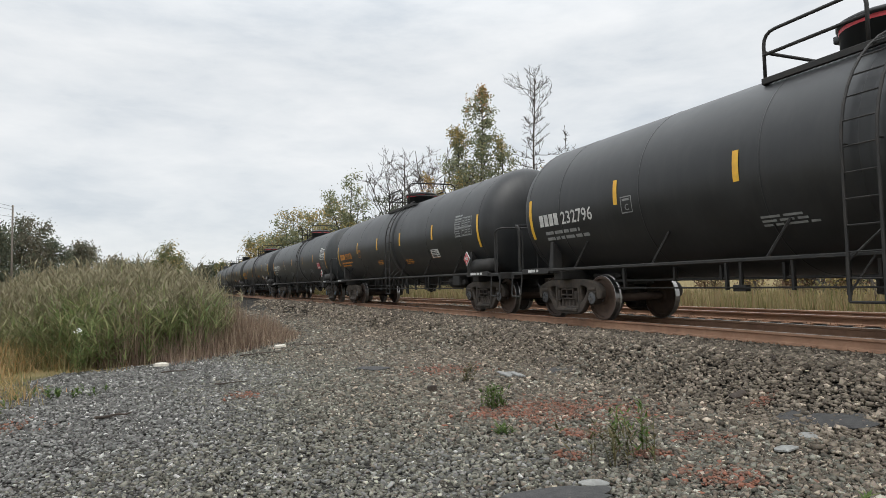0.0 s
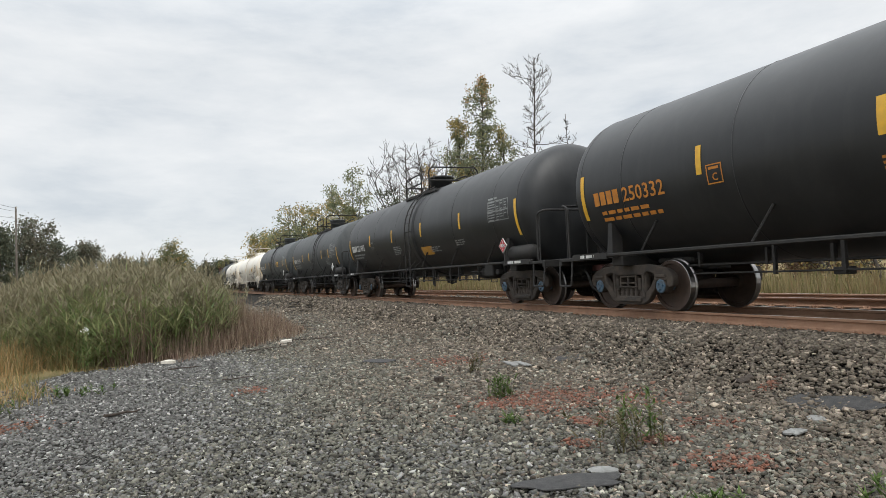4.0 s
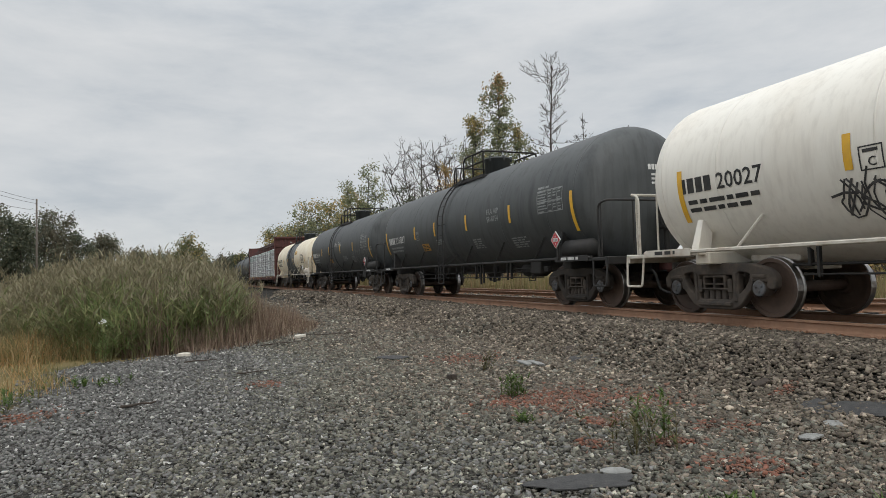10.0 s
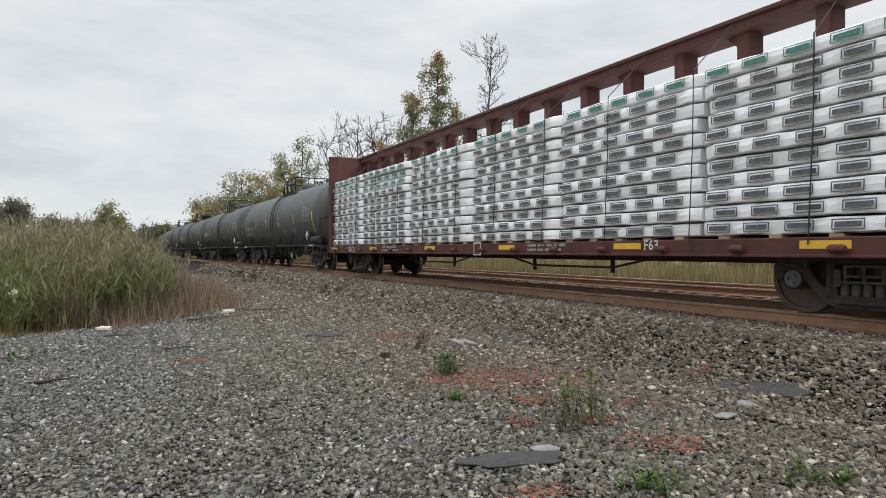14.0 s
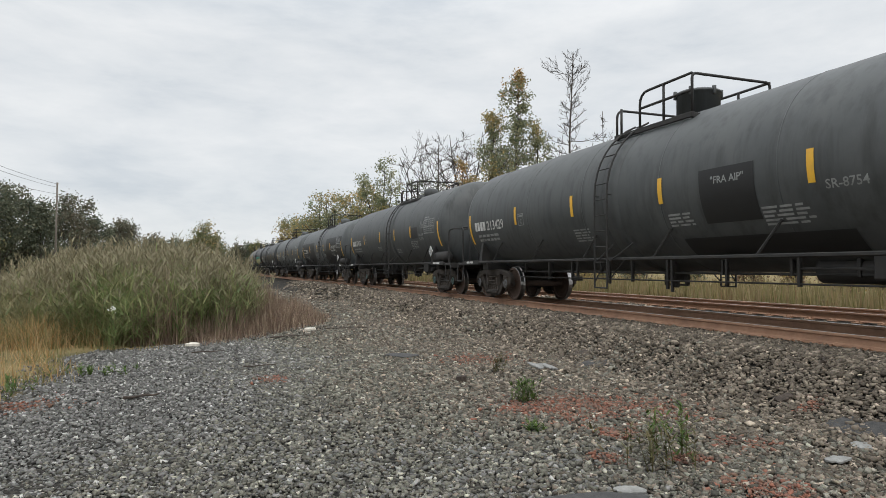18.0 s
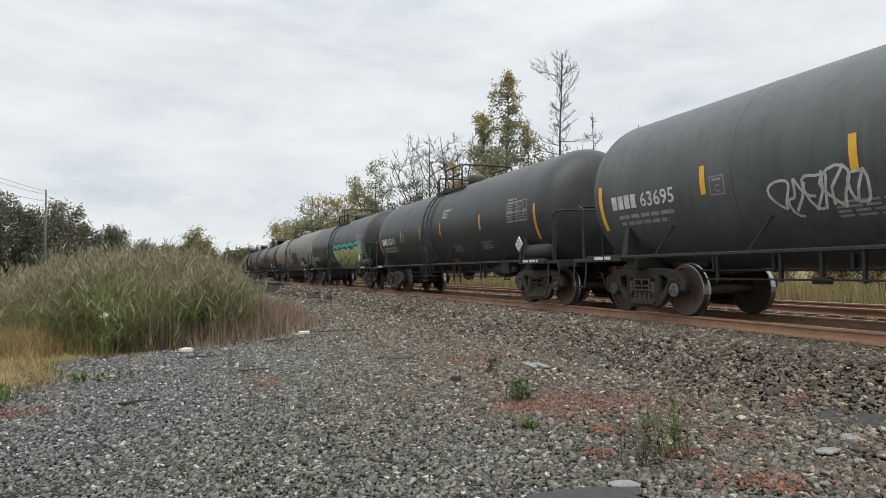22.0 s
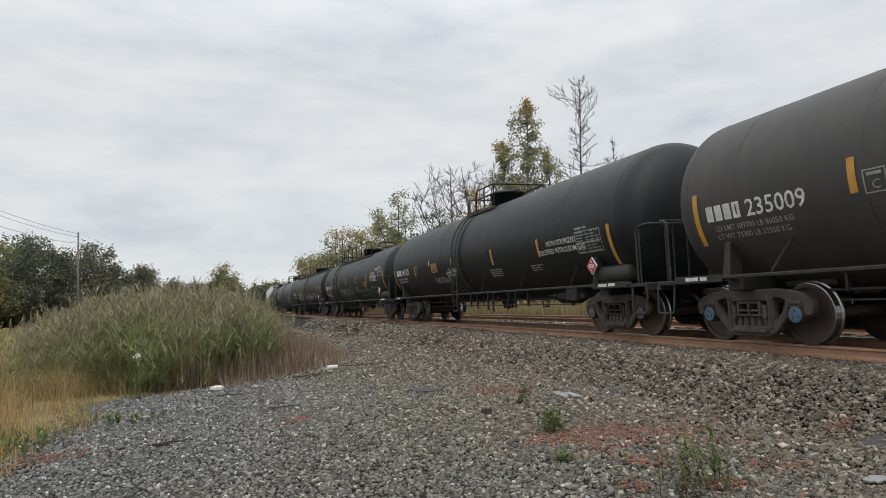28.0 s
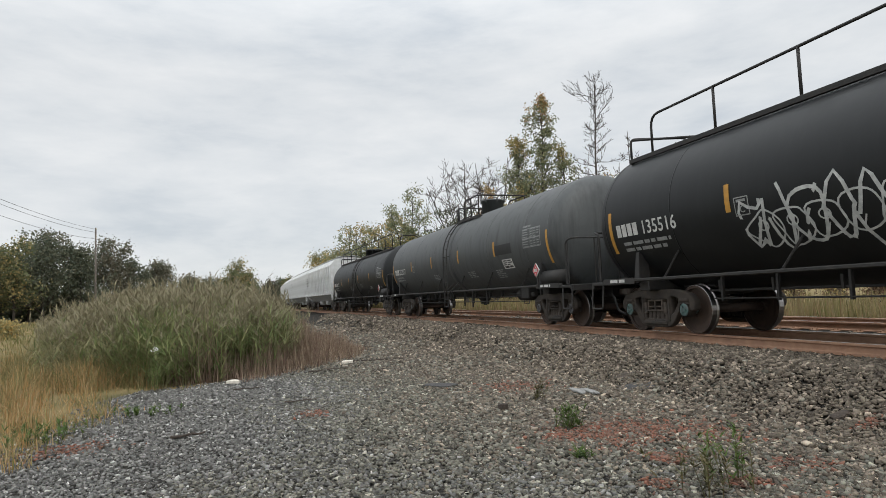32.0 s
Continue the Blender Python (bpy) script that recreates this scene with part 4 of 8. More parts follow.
def saddle_mesh(R, zc):
    """The cradle and bolster over a truck that carries the tank."""
    bm = bmesh.new()
    box(bm, -0.16, 0.16, -1.30, 1.30, 0.84, 1.04, 0.02)
    for sy in (-1, 1):
        w = math.sqrt(R * R - 0.72 * 0.72)
        a = [(-0.085, sy * 1.46, 1.0), (0.085, sy * 1.46, 1.0), (0.055, sy * (w + 0.05), zc - 0.70), (-0.055, sy * (w + 0.05), zc - 0.70)]
        b = [(-0.085, sy * 1.20, 1.0), (0.085, sy * 1.20, 1.0), (0.055, sy * (w - 0.15), zc - 0.80), (-0.055, sy * (w - 0.15), zc - 0.80)]
        va, vb = [bm.verts.new(p) for p in a], [bm.verts.new(p) for p in b]
        bm.faces.new(va)
        bm.faces.new(vb[::-1])
        for k in range(4):
            bm.faces.new((va[k], va[(k + 1) % 4], vb[(k + 1) % 4], vb[k]))
    bmesh.ops.recalc_face_normals(bm, faces=bm.faces)
    return bm


def hand_brake_mesh():
    bm = turned([(-0.02, 0.0), (-0.02, 0.06), (0.03, 0.05), (0.03, 0.0)], 12, "x")
    ring = [(0.0, 0.27 * math.cos(k * math.tau / 20), 0.27 * math.sin(k * math.tau / 20)) for k in range(20)]
    tube(bm, ring, 0.016, 6, closed=True)
    for k in range(5):
        a = k * math.tau / 5
        tube(bm, [(0, 0, 0), (0, 0.27 * math.cos(a), 0.27 * math.sin(a))], 0.011, 5)
    box(bm, -0.22, -0.04, -0.16, 0.16, -0.24, 0.22, 0.03)
    box(bm, -0.18, -0.10, -0.05, 0.05, -0.85, -0.2, 0.01)
    return bm


def reservoir_mesh():
    prof = [(-0.52, 0.0), (-0.50, 0.12), (-0.44, 0.19), (0.44, 0.19), (0.50, 0.12), (0.52, 0.0)]
    return turned(prof, 20, "x")


def valve_box_mesh():
    bm = bmesh.new()
    box(bm, -0.24, 0.24, -0.16, 0.16, -0.05, 0.30, 0.03)
    box(bm, 0.24, 0.42, -0.07, 0.07, 0.0, 0.14, 0.02)
    tube(bm, [(-0.24, 0, 0.1), (-1.4, 0, 0.1)], 0.02, 6)
    return bm


def placard_mesh():
    bm = bmesh.new()
    s = 0.19
    a = [bm.verts.new((x, -0.012, z)) for x, z in ((0, -s), (s, 0), (0, s), (-s, 0))]
    b = [bm.verts.new((x, 0.012, z)) for x, z in ((0, -s), (s, 0), (0, s), (-s, 0))]
    bm.faces.new(a)
    bm.faces.new(b[::-1])
    for k in range(4):
        bm.faces.new((a[k], b[k], b[(k + 1) % 4], a[(k + 1) % 4]))
    bmesh.ops.recalc_face_normals(bm, faces=bm.faces)
    return bm


def add_placard(car, m, colour, lines):
    p = place("placard", shared("placard", placard_mesh), WHITE_SIGN, car, {"red": "red hazard diamond placard", "green": "green hazard diamond placard", "white": "white hazard diamond placard"}[colour], m)
    face = {"red": RED_SIGN, "green": GREEN_SIGN, "white": WHITE_SIGN}[colour]
    k = 0.172
    sh = Sheet().poly([(0, -k), (k, 0), (0, k), (-k, 0)])
    stencil("placard_face", sh.on_plane(0.015), face, p)
    ink = Sheet()
    panel = Sheet()
    if colour == "white":
        for a, b in zip([(0, -k), (k, 0), (0, k), (-k, 0)], [(k, 0), (0, k), (-k, 0), (0, -k)]):
            ink.stroke([(a[0] * 0.93, a[1] * 0.93), (b[0] * 0.93, b[1] * 0.93)], 0.008)
        stencil("placard_border", ink.on_plane(0.021), BLACK_INK, p)
    else:
        panel.rect(-0.10, 0.10, -0.038, 0.038)
        panel.poly([(-0.022, 0.062), (0.022, 0.062), (0, 0.125)])
        panel.rect(-0.012, 0.012, -0.115, -0.07)
        stencil("placard_panel", panel.on_plane(0.018), WHITE_SIGN, p)
    for i, s in enumerate(lines):
        h = 0.055
        vs, _ = letters(s, h)
        w = max(u for u, _ in vs)
        line = Sheet().text(s, -w / 2, (-h / 2 if len(lines) == 1 else (0.012 - i * 0.082)), h)
        stencil("placard_lettering", line.on_plane(0.021), BLACK_INK, p)
    return p


def run_pipe_mesh(x0, x1, seed):
    """The brake pipe hung under a tank with its hangers."""
    bm = bmesh.new()
    tube(bm, [(x0, -0.72, 0.80), (x1, -0.72, 0.80)], 0.022, 6)
    tube(bm, [(x0 + 0.4, -0.98, 0.66), (x1 - 0.3, -0.98, 0.66)], 0.014, 6)
    rng = random.Random(seed)
    x = x0 + 0.3
    while x < x1:
        box(bm, x - 0.025, x + 0.025, -0.76, -0.68, 0.77, 1.05, 0.004)
        if rng.random() < 0.75:
            box(bm, x + 0.3, x + 0.345, -0.99, -0.93, 0.62, 1.10, 0.004)
        x += rng.uniform(0.9, 1.5)
    return bm


def outlet_mesh():
    bm = bmesh.new()
    lathe = turned([(0.62, 0.0), (0.62, 0.12), (0.68, 0.2), (0.82, 0.26), (0.95, 0.26)], 18, "z")
    me = bpy.data.meshes.new("w")
    lathe.to_mesh(me)
    lathe.free()
    bm.from_mesh(me)
    bpy.data.meshes.remove(me)
    box(bm, -0.05, 0.05, -0.05, 0.05, 0.50, 0.65, 0.02)
    for sx in (-0.30, 0.30):
        box(bm, sx - 0.03, sx + 0.03, -0.04, 0.04, 0.56, 0.95, 0.006)
    box(bm, -0.33, 0.33, -0.03, 0.03, 0.54, 0.58, 0.006)
    return bm


CARS = []


def tank_car(pitch, centre, paint="coal", R=1.54, zc=2.36, ink=WHITE_INK, mark=4, number="", number_x=0.42, dome="drum", ladder_x=0.25, frame_mat=FRAME_MAT,
             placard=("red", ["1170"]), stripes=(0.0, 0.207, 0.39, 0.585, 0.785, 1.0), seams=6, label="", stripe_mat=YELLOW, long_walk=False, black_middle=None,
             extra=None, head_text=True, data_ink=None, cap=None, lid=None, plate=True, seed=0, reservoir=True, number_h=0.25, inset=1.3, strips=None, sv=0.13, table=None, number_v=-0.36, dome_x=None, fore=False, walk_end=None, top_mat=None, small=None):
    """One tank car, built round its own middle at the level of the rail head; it runs towards its +x end and shows its -y side."""
    rng = random.Random(1000 + seed)
    car = new("tank_car")
    tagged(car, label, "tank car", group="freight train")
    depth = R * 0.38
    half = pitch / 2 - inset
    tc = pitch / 2 - 2.02
    mat = PAINT[paint]
    tank = place("tank", shared(("tank", round(R, 3), round(half, 2), zc), lambda: tank_mesh(R, half, depth, zc), True), mat, car)
    for i in range(seams):
        x = -half + 2 * half * (i + 0.5) / seams
        place("weld_seam", shared(("seam", R, zc), lambda: ring_mesh(R, 0.025, zc, 0.004), True), mat, tank, m=pose(x, 0, 0))
    for e in (-1, 1):
        place("weld_seam", shared(("seam", R, zc), lambda: ring_mesh(R, 0.025, zc, 0.004), True), mat, tank, m=pose(e * half, 0, 0))
    if black_middle:
        a, b = black_middle
        place("painted_band", shared(("band", R, zc, a, b), lambda: turned([(a, R + 0.004), (b, R + 0.004)], 72, "x", 0, zc), True), PAINT["slate"], tank, "dark grey painted middle band")
    # jacket ring under the manway
    place("walkway_band", shared(("band2", R, zc), lambda: ring_mesh(R, 0.5, zc, 0.008), True), PAINT["slate"] if black_middle else mat, tank, m=pose(ladder_x + 0.2, 0, 0))

    # yellow strips along both sides
    for side in (-1, 1):
        along = strips or [-half + 2 * half * f for f in stripes]
        for k, x in enumerate(along):
            ends = abs(abs(x) - half) < 0.5
            if ends:
                x = max(-half + 0.07, min(half - 0.07, x))
            h = 0.88 if ends else 0.45
            v0 = sv - h
            key = ("strip", R, zc, ends, side, sv)
            if key not in MESHES:
                v, f4 = Sheet().rect(-0.055, 0.055, v0, v0 + h, 1, 8).on_side(R, zc, 0.007, side)
                MESHES[key] = mesh_from("reflective_strip", v, f4)
            place("reflective_strip", MESHES[key], stripe_mat, tank, "", pose(x, 0, 0))

    # lettering on the side that the camera sees
    ink2 = data_ink or GREY_INK
    sh = Sheet()
    u = sh.blocks(mark, -half + number_x, number_v, number_h)
    stencil("owner_mark", sh.on_side(R, zc), ink, tank, "owner's mark in stencilled paint")
    if number:
        stencil("car_number", Sheet().text(number, u, number_v, number_h).on_side(R, zc), ink, tank, "stencilled car number")
    sh = Sheet()
    if small:
        for i, line in enumerate(small):
            sh.text(line, -half + number_x + 0.12, number_v - 0.17 - 0.14 * i, 0.085)
    else:
        sh.bars(-half + number_x + 0.15, number_v - 0.12, 1.7, 2, 0.07, 0.06, seed)
    stencil("small_lettering", sh.on_side(R, zc), ink2 if ink is WHITE_INK else ink, tank)
    if plate:
        sh = Sheet()
        px = along[1] + 0.14
        sh.outline(px, px + 0.30, -0.36, -0.06, 0.018).text("C", px + 0.10, -0.31, 0.11)
        sh.bars(px + 0.05, -0.10, 0.2, 1, 0.04)
        stencil("plate_mark", sh.on_side(R, zc), ink2 if ink is WHITE_INK else ink, tank)
    tu0, tu1, tv0, tv1 = table or (half - 1.50, half - 0.42, -0.24, 0.28)
    sh = Sheet().grid(tu0, tu1, tv0, tv1, seed)
    sh.bars(tu0 + 0.02, tv1 + 0.09, 0.5, 1, 0.05)
    stencil("inspection_table", sh.on_side(R, zc), ink2 if paint not in ("white", "cream") else BLACK_INK, tank, "ruled inspection table in small stencilled writing")
    for k in range(3):
        a = (-half * 0.22, half * 0.22, half * 0.5)[k] + rng.uniform(-0.4, 0.4)
        sh = Sheet().bars(a, rng.uniform(-0.75, -0.4), rng.uniform(0.6, 1.0), rng.randint(3, 5), 0.035, 0.03, seed + k)
        stencil("small_lettering", sh.on_side(R, zc), (GREY_INK if ink is not ORANGE_INK else ORANGE_INK) if paint not in ("white", "cream") else BLACK_INK, tank)
    if head_text:
        sh = Sheet()
        u = sh.blocks(mark, -0.05, 0.52, 0.12)
        if number:
            sh.text(number, u - 0.02, 0.52, 0.12)
        sh.bars(0.02, 0.44, 0.75, 3, 0.045, 0.045, seed)
        stencil("end_lettering", sh.on_head(R, half, depth, zc), ink, tank)

    # fittings and walkway on top
    top = zc + R
    fore = fore or dome == "cap"
    px0, px1 = (ladder_x - 0.4, ladder_x + 1.8) if fore else (ladder_x - 1.8, ladder_x + 1.05)
    if long_walk:
        px0, px1 = (ladder_x - 0.35, walk_end) if walk_end else (-half + 0.2, half - 0.05)
    walkway = place("walkway", shared(("walkway", round(px0, 2), round(px1, 2), top), lambda: platform_mesh(px0, px1, 0.92, top - 0.22)), top_mat or frame_mat, car, "steel grating walkway on top of the tank")
    dm = place("manway", shared(("dome", dome, top), lambda: dome_mesh(dome, top), dome != "box"), mat if not black_middle else PAINT["slate"], car, m=pose(dome_x if dome_x is not None else ladder_x + (0.95 if fore else 0.15 if dome == "box" else -0.6), 0, 0))
    if lid:
        place("lid_band", shared(("lid", dome, top), lambda: turned([(top + 0.24, 0.568 if dome == "bonnet" else 0.408), (top + 0.30, 0.568 if dome == "bonnet" else 0.408)], 32, "z")), lid, dm, "red band round the manway lid")

    def rail(key, pts, r=0.14):
        def go():
            bm = bmesh.new()
            tube(bm, rounded(pts, r), PIPE + 0.002, 7)
            return bm
        place("guard_rail", shared(("rail", key, round(top, 2), round(px0, 2), round(px1, 2)), go, True), top_mat or frame_mat, walkway)
    zt, h = top - 0.22, 0.72 if not long_walk else 0.80
    if long_walk:
        # one rail along the near edge, with a bent end, and a loop at the head of the walkway
        n = 6 if walk_end else 9
        rail("long", [(px0 + 0.75, -0.9, zt), (px0 + 0.75, -0.9, zt + h), (px1 - 0.1, -0.9, zt + h), (px1, -0.9, zt)], 0.25)
        for k in range(1, n):
            x = px0 + 0.75 + (px1 - px0 - 0.75) * k / n
            rail(("post", k), [(x, -0.9, zt), (x, -0.9, zt + h)])
        rail("loop", [(px1 + 0.1, -0.5, zt), (px1 + 0.1, -0.5, zt + h * 0.85), (px1 + 0.1, 0.5, zt + h * 0.85), (px1 + 0.1, 0.5, zt)], 0.25)
        rail("gate", [(px0, -0.9, zt), (px0, -0.9, zt + h * 0.62), (px0 + 0.3, 0.3, zt + h * 0.62), (px0 + 0.3, 0.3, zt)], 0.12)
        rail("gate2", [(px0 + 0.02, -0.88, zt + h * 0.58), (px0 + 1.5, 0.85, zt + h * 0.4)])
        mx = dome_x or 0.0
        rail("guard", [(mx - 0.95, 0.85, zt), (mx - 0.95, 0.85, zt + h * 0.95), (mx + 1.4, 0.85, zt + h * 0.8), (mx + 1.4, 0.85, zt)], 0.2)
    elif fore:
        rail("k1", [(px0, -0.9, zt), (px0, -0.9, zt + h * 0.8), (px0, 0.9, zt + h * 0.8), (px0, 0.9, zt)], 0.18)
        rail("k1b", [(px0 + 0.15, -0.9, zt), (px0 + 0.15, -0.9, zt + h * 0.78)])
        for sy in (-0.9, 0.9):
            rail(("k2", sy), [(ladder_x + 0.35, sy, zt), (ladder_x + 0.35, sy, zt + h * 1.02), (px1, sy, zt + h * 1.02)], 0.25)
            rail(("k4", sy), [(ladder_x + 0.35, sy, zt + h * 0.6), (px1, sy, zt + h * 0.6)])
            rail(("k5", sy), [(px1 - 0.75, sy, zt), (px1 - 0.75, sy, zt + h * 1.02)])
        rail("k3", [(px1, -0.9, zt), (px1, -0.9, zt + h * 1.02), (px1, 0.9, zt + h * 1.02), (px1, 0.9, zt)], 0.1)
    else:
        for sy in (-0.9, 0.9):
            rail(("a", sy), [(px0, sy, zt), (px0, sy, zt + h), (ladder_x - 0.28, sy, zt + h), (ladder_x - 0.28, sy, zt)], 0.2)
            rail(("b", sy), [(px0, sy, zt + h * 0.55), (ladder_x - 0.28, sy, zt + h * 0.55)])
        rail("c", [(px1 - 0.62, -0.9, zt), (px1 - 0.62, -0.9, zt + h * 1.18), (px1 - 0.5, 0.9, zt + h * 1.18), (px1 - 0.5, 0.9, zt + h * 0.5)], 0.22)
        rail("c2", [(px1 - 0.62, -0.86, zt + h * 0.55), (px1 - 0.5, 0.86, zt + h * 0.55)])
        rail("d", [(px0, -0.9, zt + h * 0.6), (px0, 0.9, zt + h * 0.6)])
        rail("e", [(px1, 0.9, zt), (px1, 0.9, zt + h * 0.6), (px1 - 0.6, 0.9, zt + h * 0.6)], 0.15)
    place("ladder", shared(("ladder", R, zc), lambda: ladder_mesh(R, zc)), top_mat or frame_mat, car, "side ladder up to the walkway", pose(ladder_x + 0.02, 0, 0))
    place("ladder", shared(("ladder", R, zc), lambda: ladder_mesh(R, zc)), top_mat or frame_mat, car, "", pose(ladder_x + 0.02, 0, 0, 0, 0, 180))

    # side sill bars with their braces
    def sill():
        bm = bmesh.new()
        for sy in (-1, 1):
            tube(bm, [(-tc - 1.2, sy * 1.47, 1.06), (tc + 1.2, sy * 1.47, 1.06)], 0.032, 6)
        return bm
    place("side_bar", shared(("sill", round(tc, 2)), sill), frame_mat, car, "long round bar along the lower side")
    nb = 6
    for sy in (-1, 1):
        for k in range(nb):
            x = -tc + 1.0 + (2 * tc - 2.0) * k / (nb - 1)
            if abs(x - ladder_x) < 0.5:
                continue
            def go(sy=sy):
                bm = bmesh.new()
                tube(bm, [(-0.12, sy * 1.46, 1.06), (0.20, sy * (R * math.cos(0.52) + 0.01), zc - R * math.sin(0.52))], 0.022, 5)
                return bm
            place("brace", shared(("brace", R, zc, sy), go), frame_mat, car, m=pose(x, 0, 0))
    place("brake_pipe", shared(("pipe", round(tc, 2), seed % 4), lambda: run_pipe_mesh(-tc + 1.2, tc - 1.2, seed % 4)), FRAME_MAT, car)
    place("bottom_outlet", shared(("outlet",), outlet_mesh), FRAME_MAT, car, m=pose(rng.uniform(-0.6, 0.4), 0, 0))
    for k, (dx, y, lo) in enumerate(((0.7, -0.95, 0.50), (0.85, -0.95, 0.46), (-0.9, -0.85, 0.56), (-2.4, -0.9, 0.60), (2.3, -0.9, 0.58))):
        bm = bmesh.new()
        box(bm, -0.025, 0.025, -0.025, 0.025, lo, 1.12, 0.004)
        if k == 3:
            box(bm, -0.12, 0.12, -0.06, 0.06, lo, lo + 0.10, 0.01)
        part("hanger", bm, FRAME_MAT, car, m=pose(dx + rng.uniform(-0.4, 0.4), y, 0))
    place("valve_box", shared("valve_box", valve_box_mesh), FRAME_MAT, car, m=pose(tc - 1.7, -0.95, 0.78))
    place("brake_cylinder", shared(("reservoir",), reservoir_mesh, True), FRAME_MAT, car, m=pose(tc - 2.6, -0.55, 0.86))

    # both ends
    for e in (-1, 1):
        at = pose(e * (pitch / 2 - 0.33), 0, 0, 0, 0, 0 if e > 0 else 180)
        place("end_platform", shared("end_platform", platform_end_mesh), frame_mat, car, m=at)
        place("stub_sill", shared("stub_sill", lambda: stub_sill_mesh(2.9)), FRAME_MAT if frame_mat is FRAME_MAT else frame_mat, car, m=at)
        place("coupler", shared("coupler", coupler_mesh), FRAME_RED if rng.random() < 0.4 else TRUCK_MAT, car, m=at @ pose(0.30, 0, 0))
        place("air_hose", shared("air_hose", hose_mesh), FRAME_MAT, car, m=at @ pose(0.18, 0, 0))
        for side in (-1, 1):
            place("hand_rail", shared(("end_rail", side), lambda: end_rail_mesh(side)), frame_mat, car, m=at)
            place("step", shared(("step", side), lambda: step_mesh(side)), frame_mat, car, m=at)
        place("saddle", shared(("saddle", R, zc), lambda: saddle_mesh(R, zc)), FRAME_MAT if frame_mat is FRAME_MAT else mat, car, m=pose(e * tc, 0, 0))
        add_truck(car, e * tc, cap or {3: CAP_BLUE, 4: CAP_BLUE, 17: CAP_TEAL, 24: CAP_BLUE, 27: CAP_TEAL}.get(seed))
    place("hand_brake", shared("hand_brake", hand_brake_mesh), frame_mat, car, "round hand-brake wheel on its stand", pose(pitch / 2 - 0.45, 0.25, 1.85))
    if reservoir:
        place("air_reservoir", shared(("reservoir",), reservoir_mesh, True), frame_mat, car, "small horizontal air tank", pose(tc + 0.55, -1.30, 1.27))
    # hazard placards: on the side near the leading end and on that end
    if placard:
        post = bmesh.new()
        box(post, tc - 0.03, tc + 0.03, -1.53, -1.49, 1.05, 1.55, 0.004)
        part("placard_post", post, frame_mat, car)
        add_placard(car, pose(tc, -1.55, 1.48), *placard)
        add_placard(car, pose(pitch / 2 - 0.28, 0.72, 1.42, 0, 0, 90), *placard)
    for a, b in ((tc + 0.1, 0.75), (-tc - 0.9, 0.6)):
        bm = bmesh.new()
        box(bm, a - 0.25, a + b + 0.25, -1.50, -1.47, 0.99, 1.11, 0.004)
        board = part("end_board", bm, frame_mat, car)
        stencil("frame_lettering", Sheet().bars(a, 1.085, b, 1, 0.06, 0.03, seed).on_plane(1.505), WHITE_INK if frame_mat is FRAME_MAT else BLACK_INK, board)
    if extra:
        extra(car, tank, R, zc, half)
    CARS.append((car, centre, tc, pitch))
    return car

# ---------------------------------------------------------------- lumber flat and covered hoppers
LAYER = 0.219


def lumber_pack_mesh(w, seed):
    """A wrapped pack of boards: a creased white sleeve, drawn in by bands, with printed blocks along its face."""
    bm = bmesh.new()
    n = max(4, round(w / 0.19))
    rings = []
    rng = random.Random(seed)
    sag = 0.0
    for k in range(n + 1):
        x = -w / 2 + w * k / n
        sag = 0.7 * sag + rng.uniform(-0.008, 0.008)
        end = 1.0 if 0 < k < n else 0.86
        top, low = LAYER - 0.012 + sag + rng.uniform(-0.006, 0.004), 0.006 + rng.uniform(-0.004, 0.012)
        dy = rng.uniform(-0.020, 0.012)
        band = 0.016 if k % 4 == 2 else 0.0
        prof = [(-0.575, low), (-0.604 + band + dy, low + 0.018), (-0.612 + band + dy * 0.6, LAYER * 0.5), (-0.606 + band - dy * 0.5, top - 0.022), (-0.575, top - 0.002), (0.56, top), (0.60, top - 0.03), (0.60, low + 0.03), (0.56, low)]
        rings.append([bm.verts.new((x, y * end, z)) for y, z in prof])
    for a, b in zip(rings, rings[1:]):
        for i in range(9):
            bm.faces.new((a[i], a[(i + 1) % 9], b[(i + 1) % 9], b[i]))
    bm.faces.new(rings[0])
    bm.faces.new(rings[-1][::-1])
    bmesh.ops.recalc_face_normals(bm, faces=bm.faces)
    for f in bm.faces:
        f.smooth = False

    def mark(x0, x1, z0, z1):
        vs = [bm.verts.new(p) for p in ((x0, -0.640, z0), (x1, -0.640, z0), (x1, -0.632, z1), (x0, -0.632, z1))]
        bm.faces.new(vs).material_index = 1
    step = 0.59
    m = int(w / step)
    off = rng.uniform(0.0, 0.25)
    for k in range(m):
        c = -w / 2 + 0.22 + off + step * k
        if c + 0.16 > w / 2:
            continue
        for a, b, lo, hi in ((-0.19, 0.19, 0.044, 0.060), (-0.19, 0.19, 0.158, 0.174), (-0.19, -0.174, 0.060, 0.158), (0.174, 0.19, 0.060, 0.158), (-0.155, 0.155, 0.078, 0.142)):
            mark(c + a, c + b, lo, hi)
    return bm


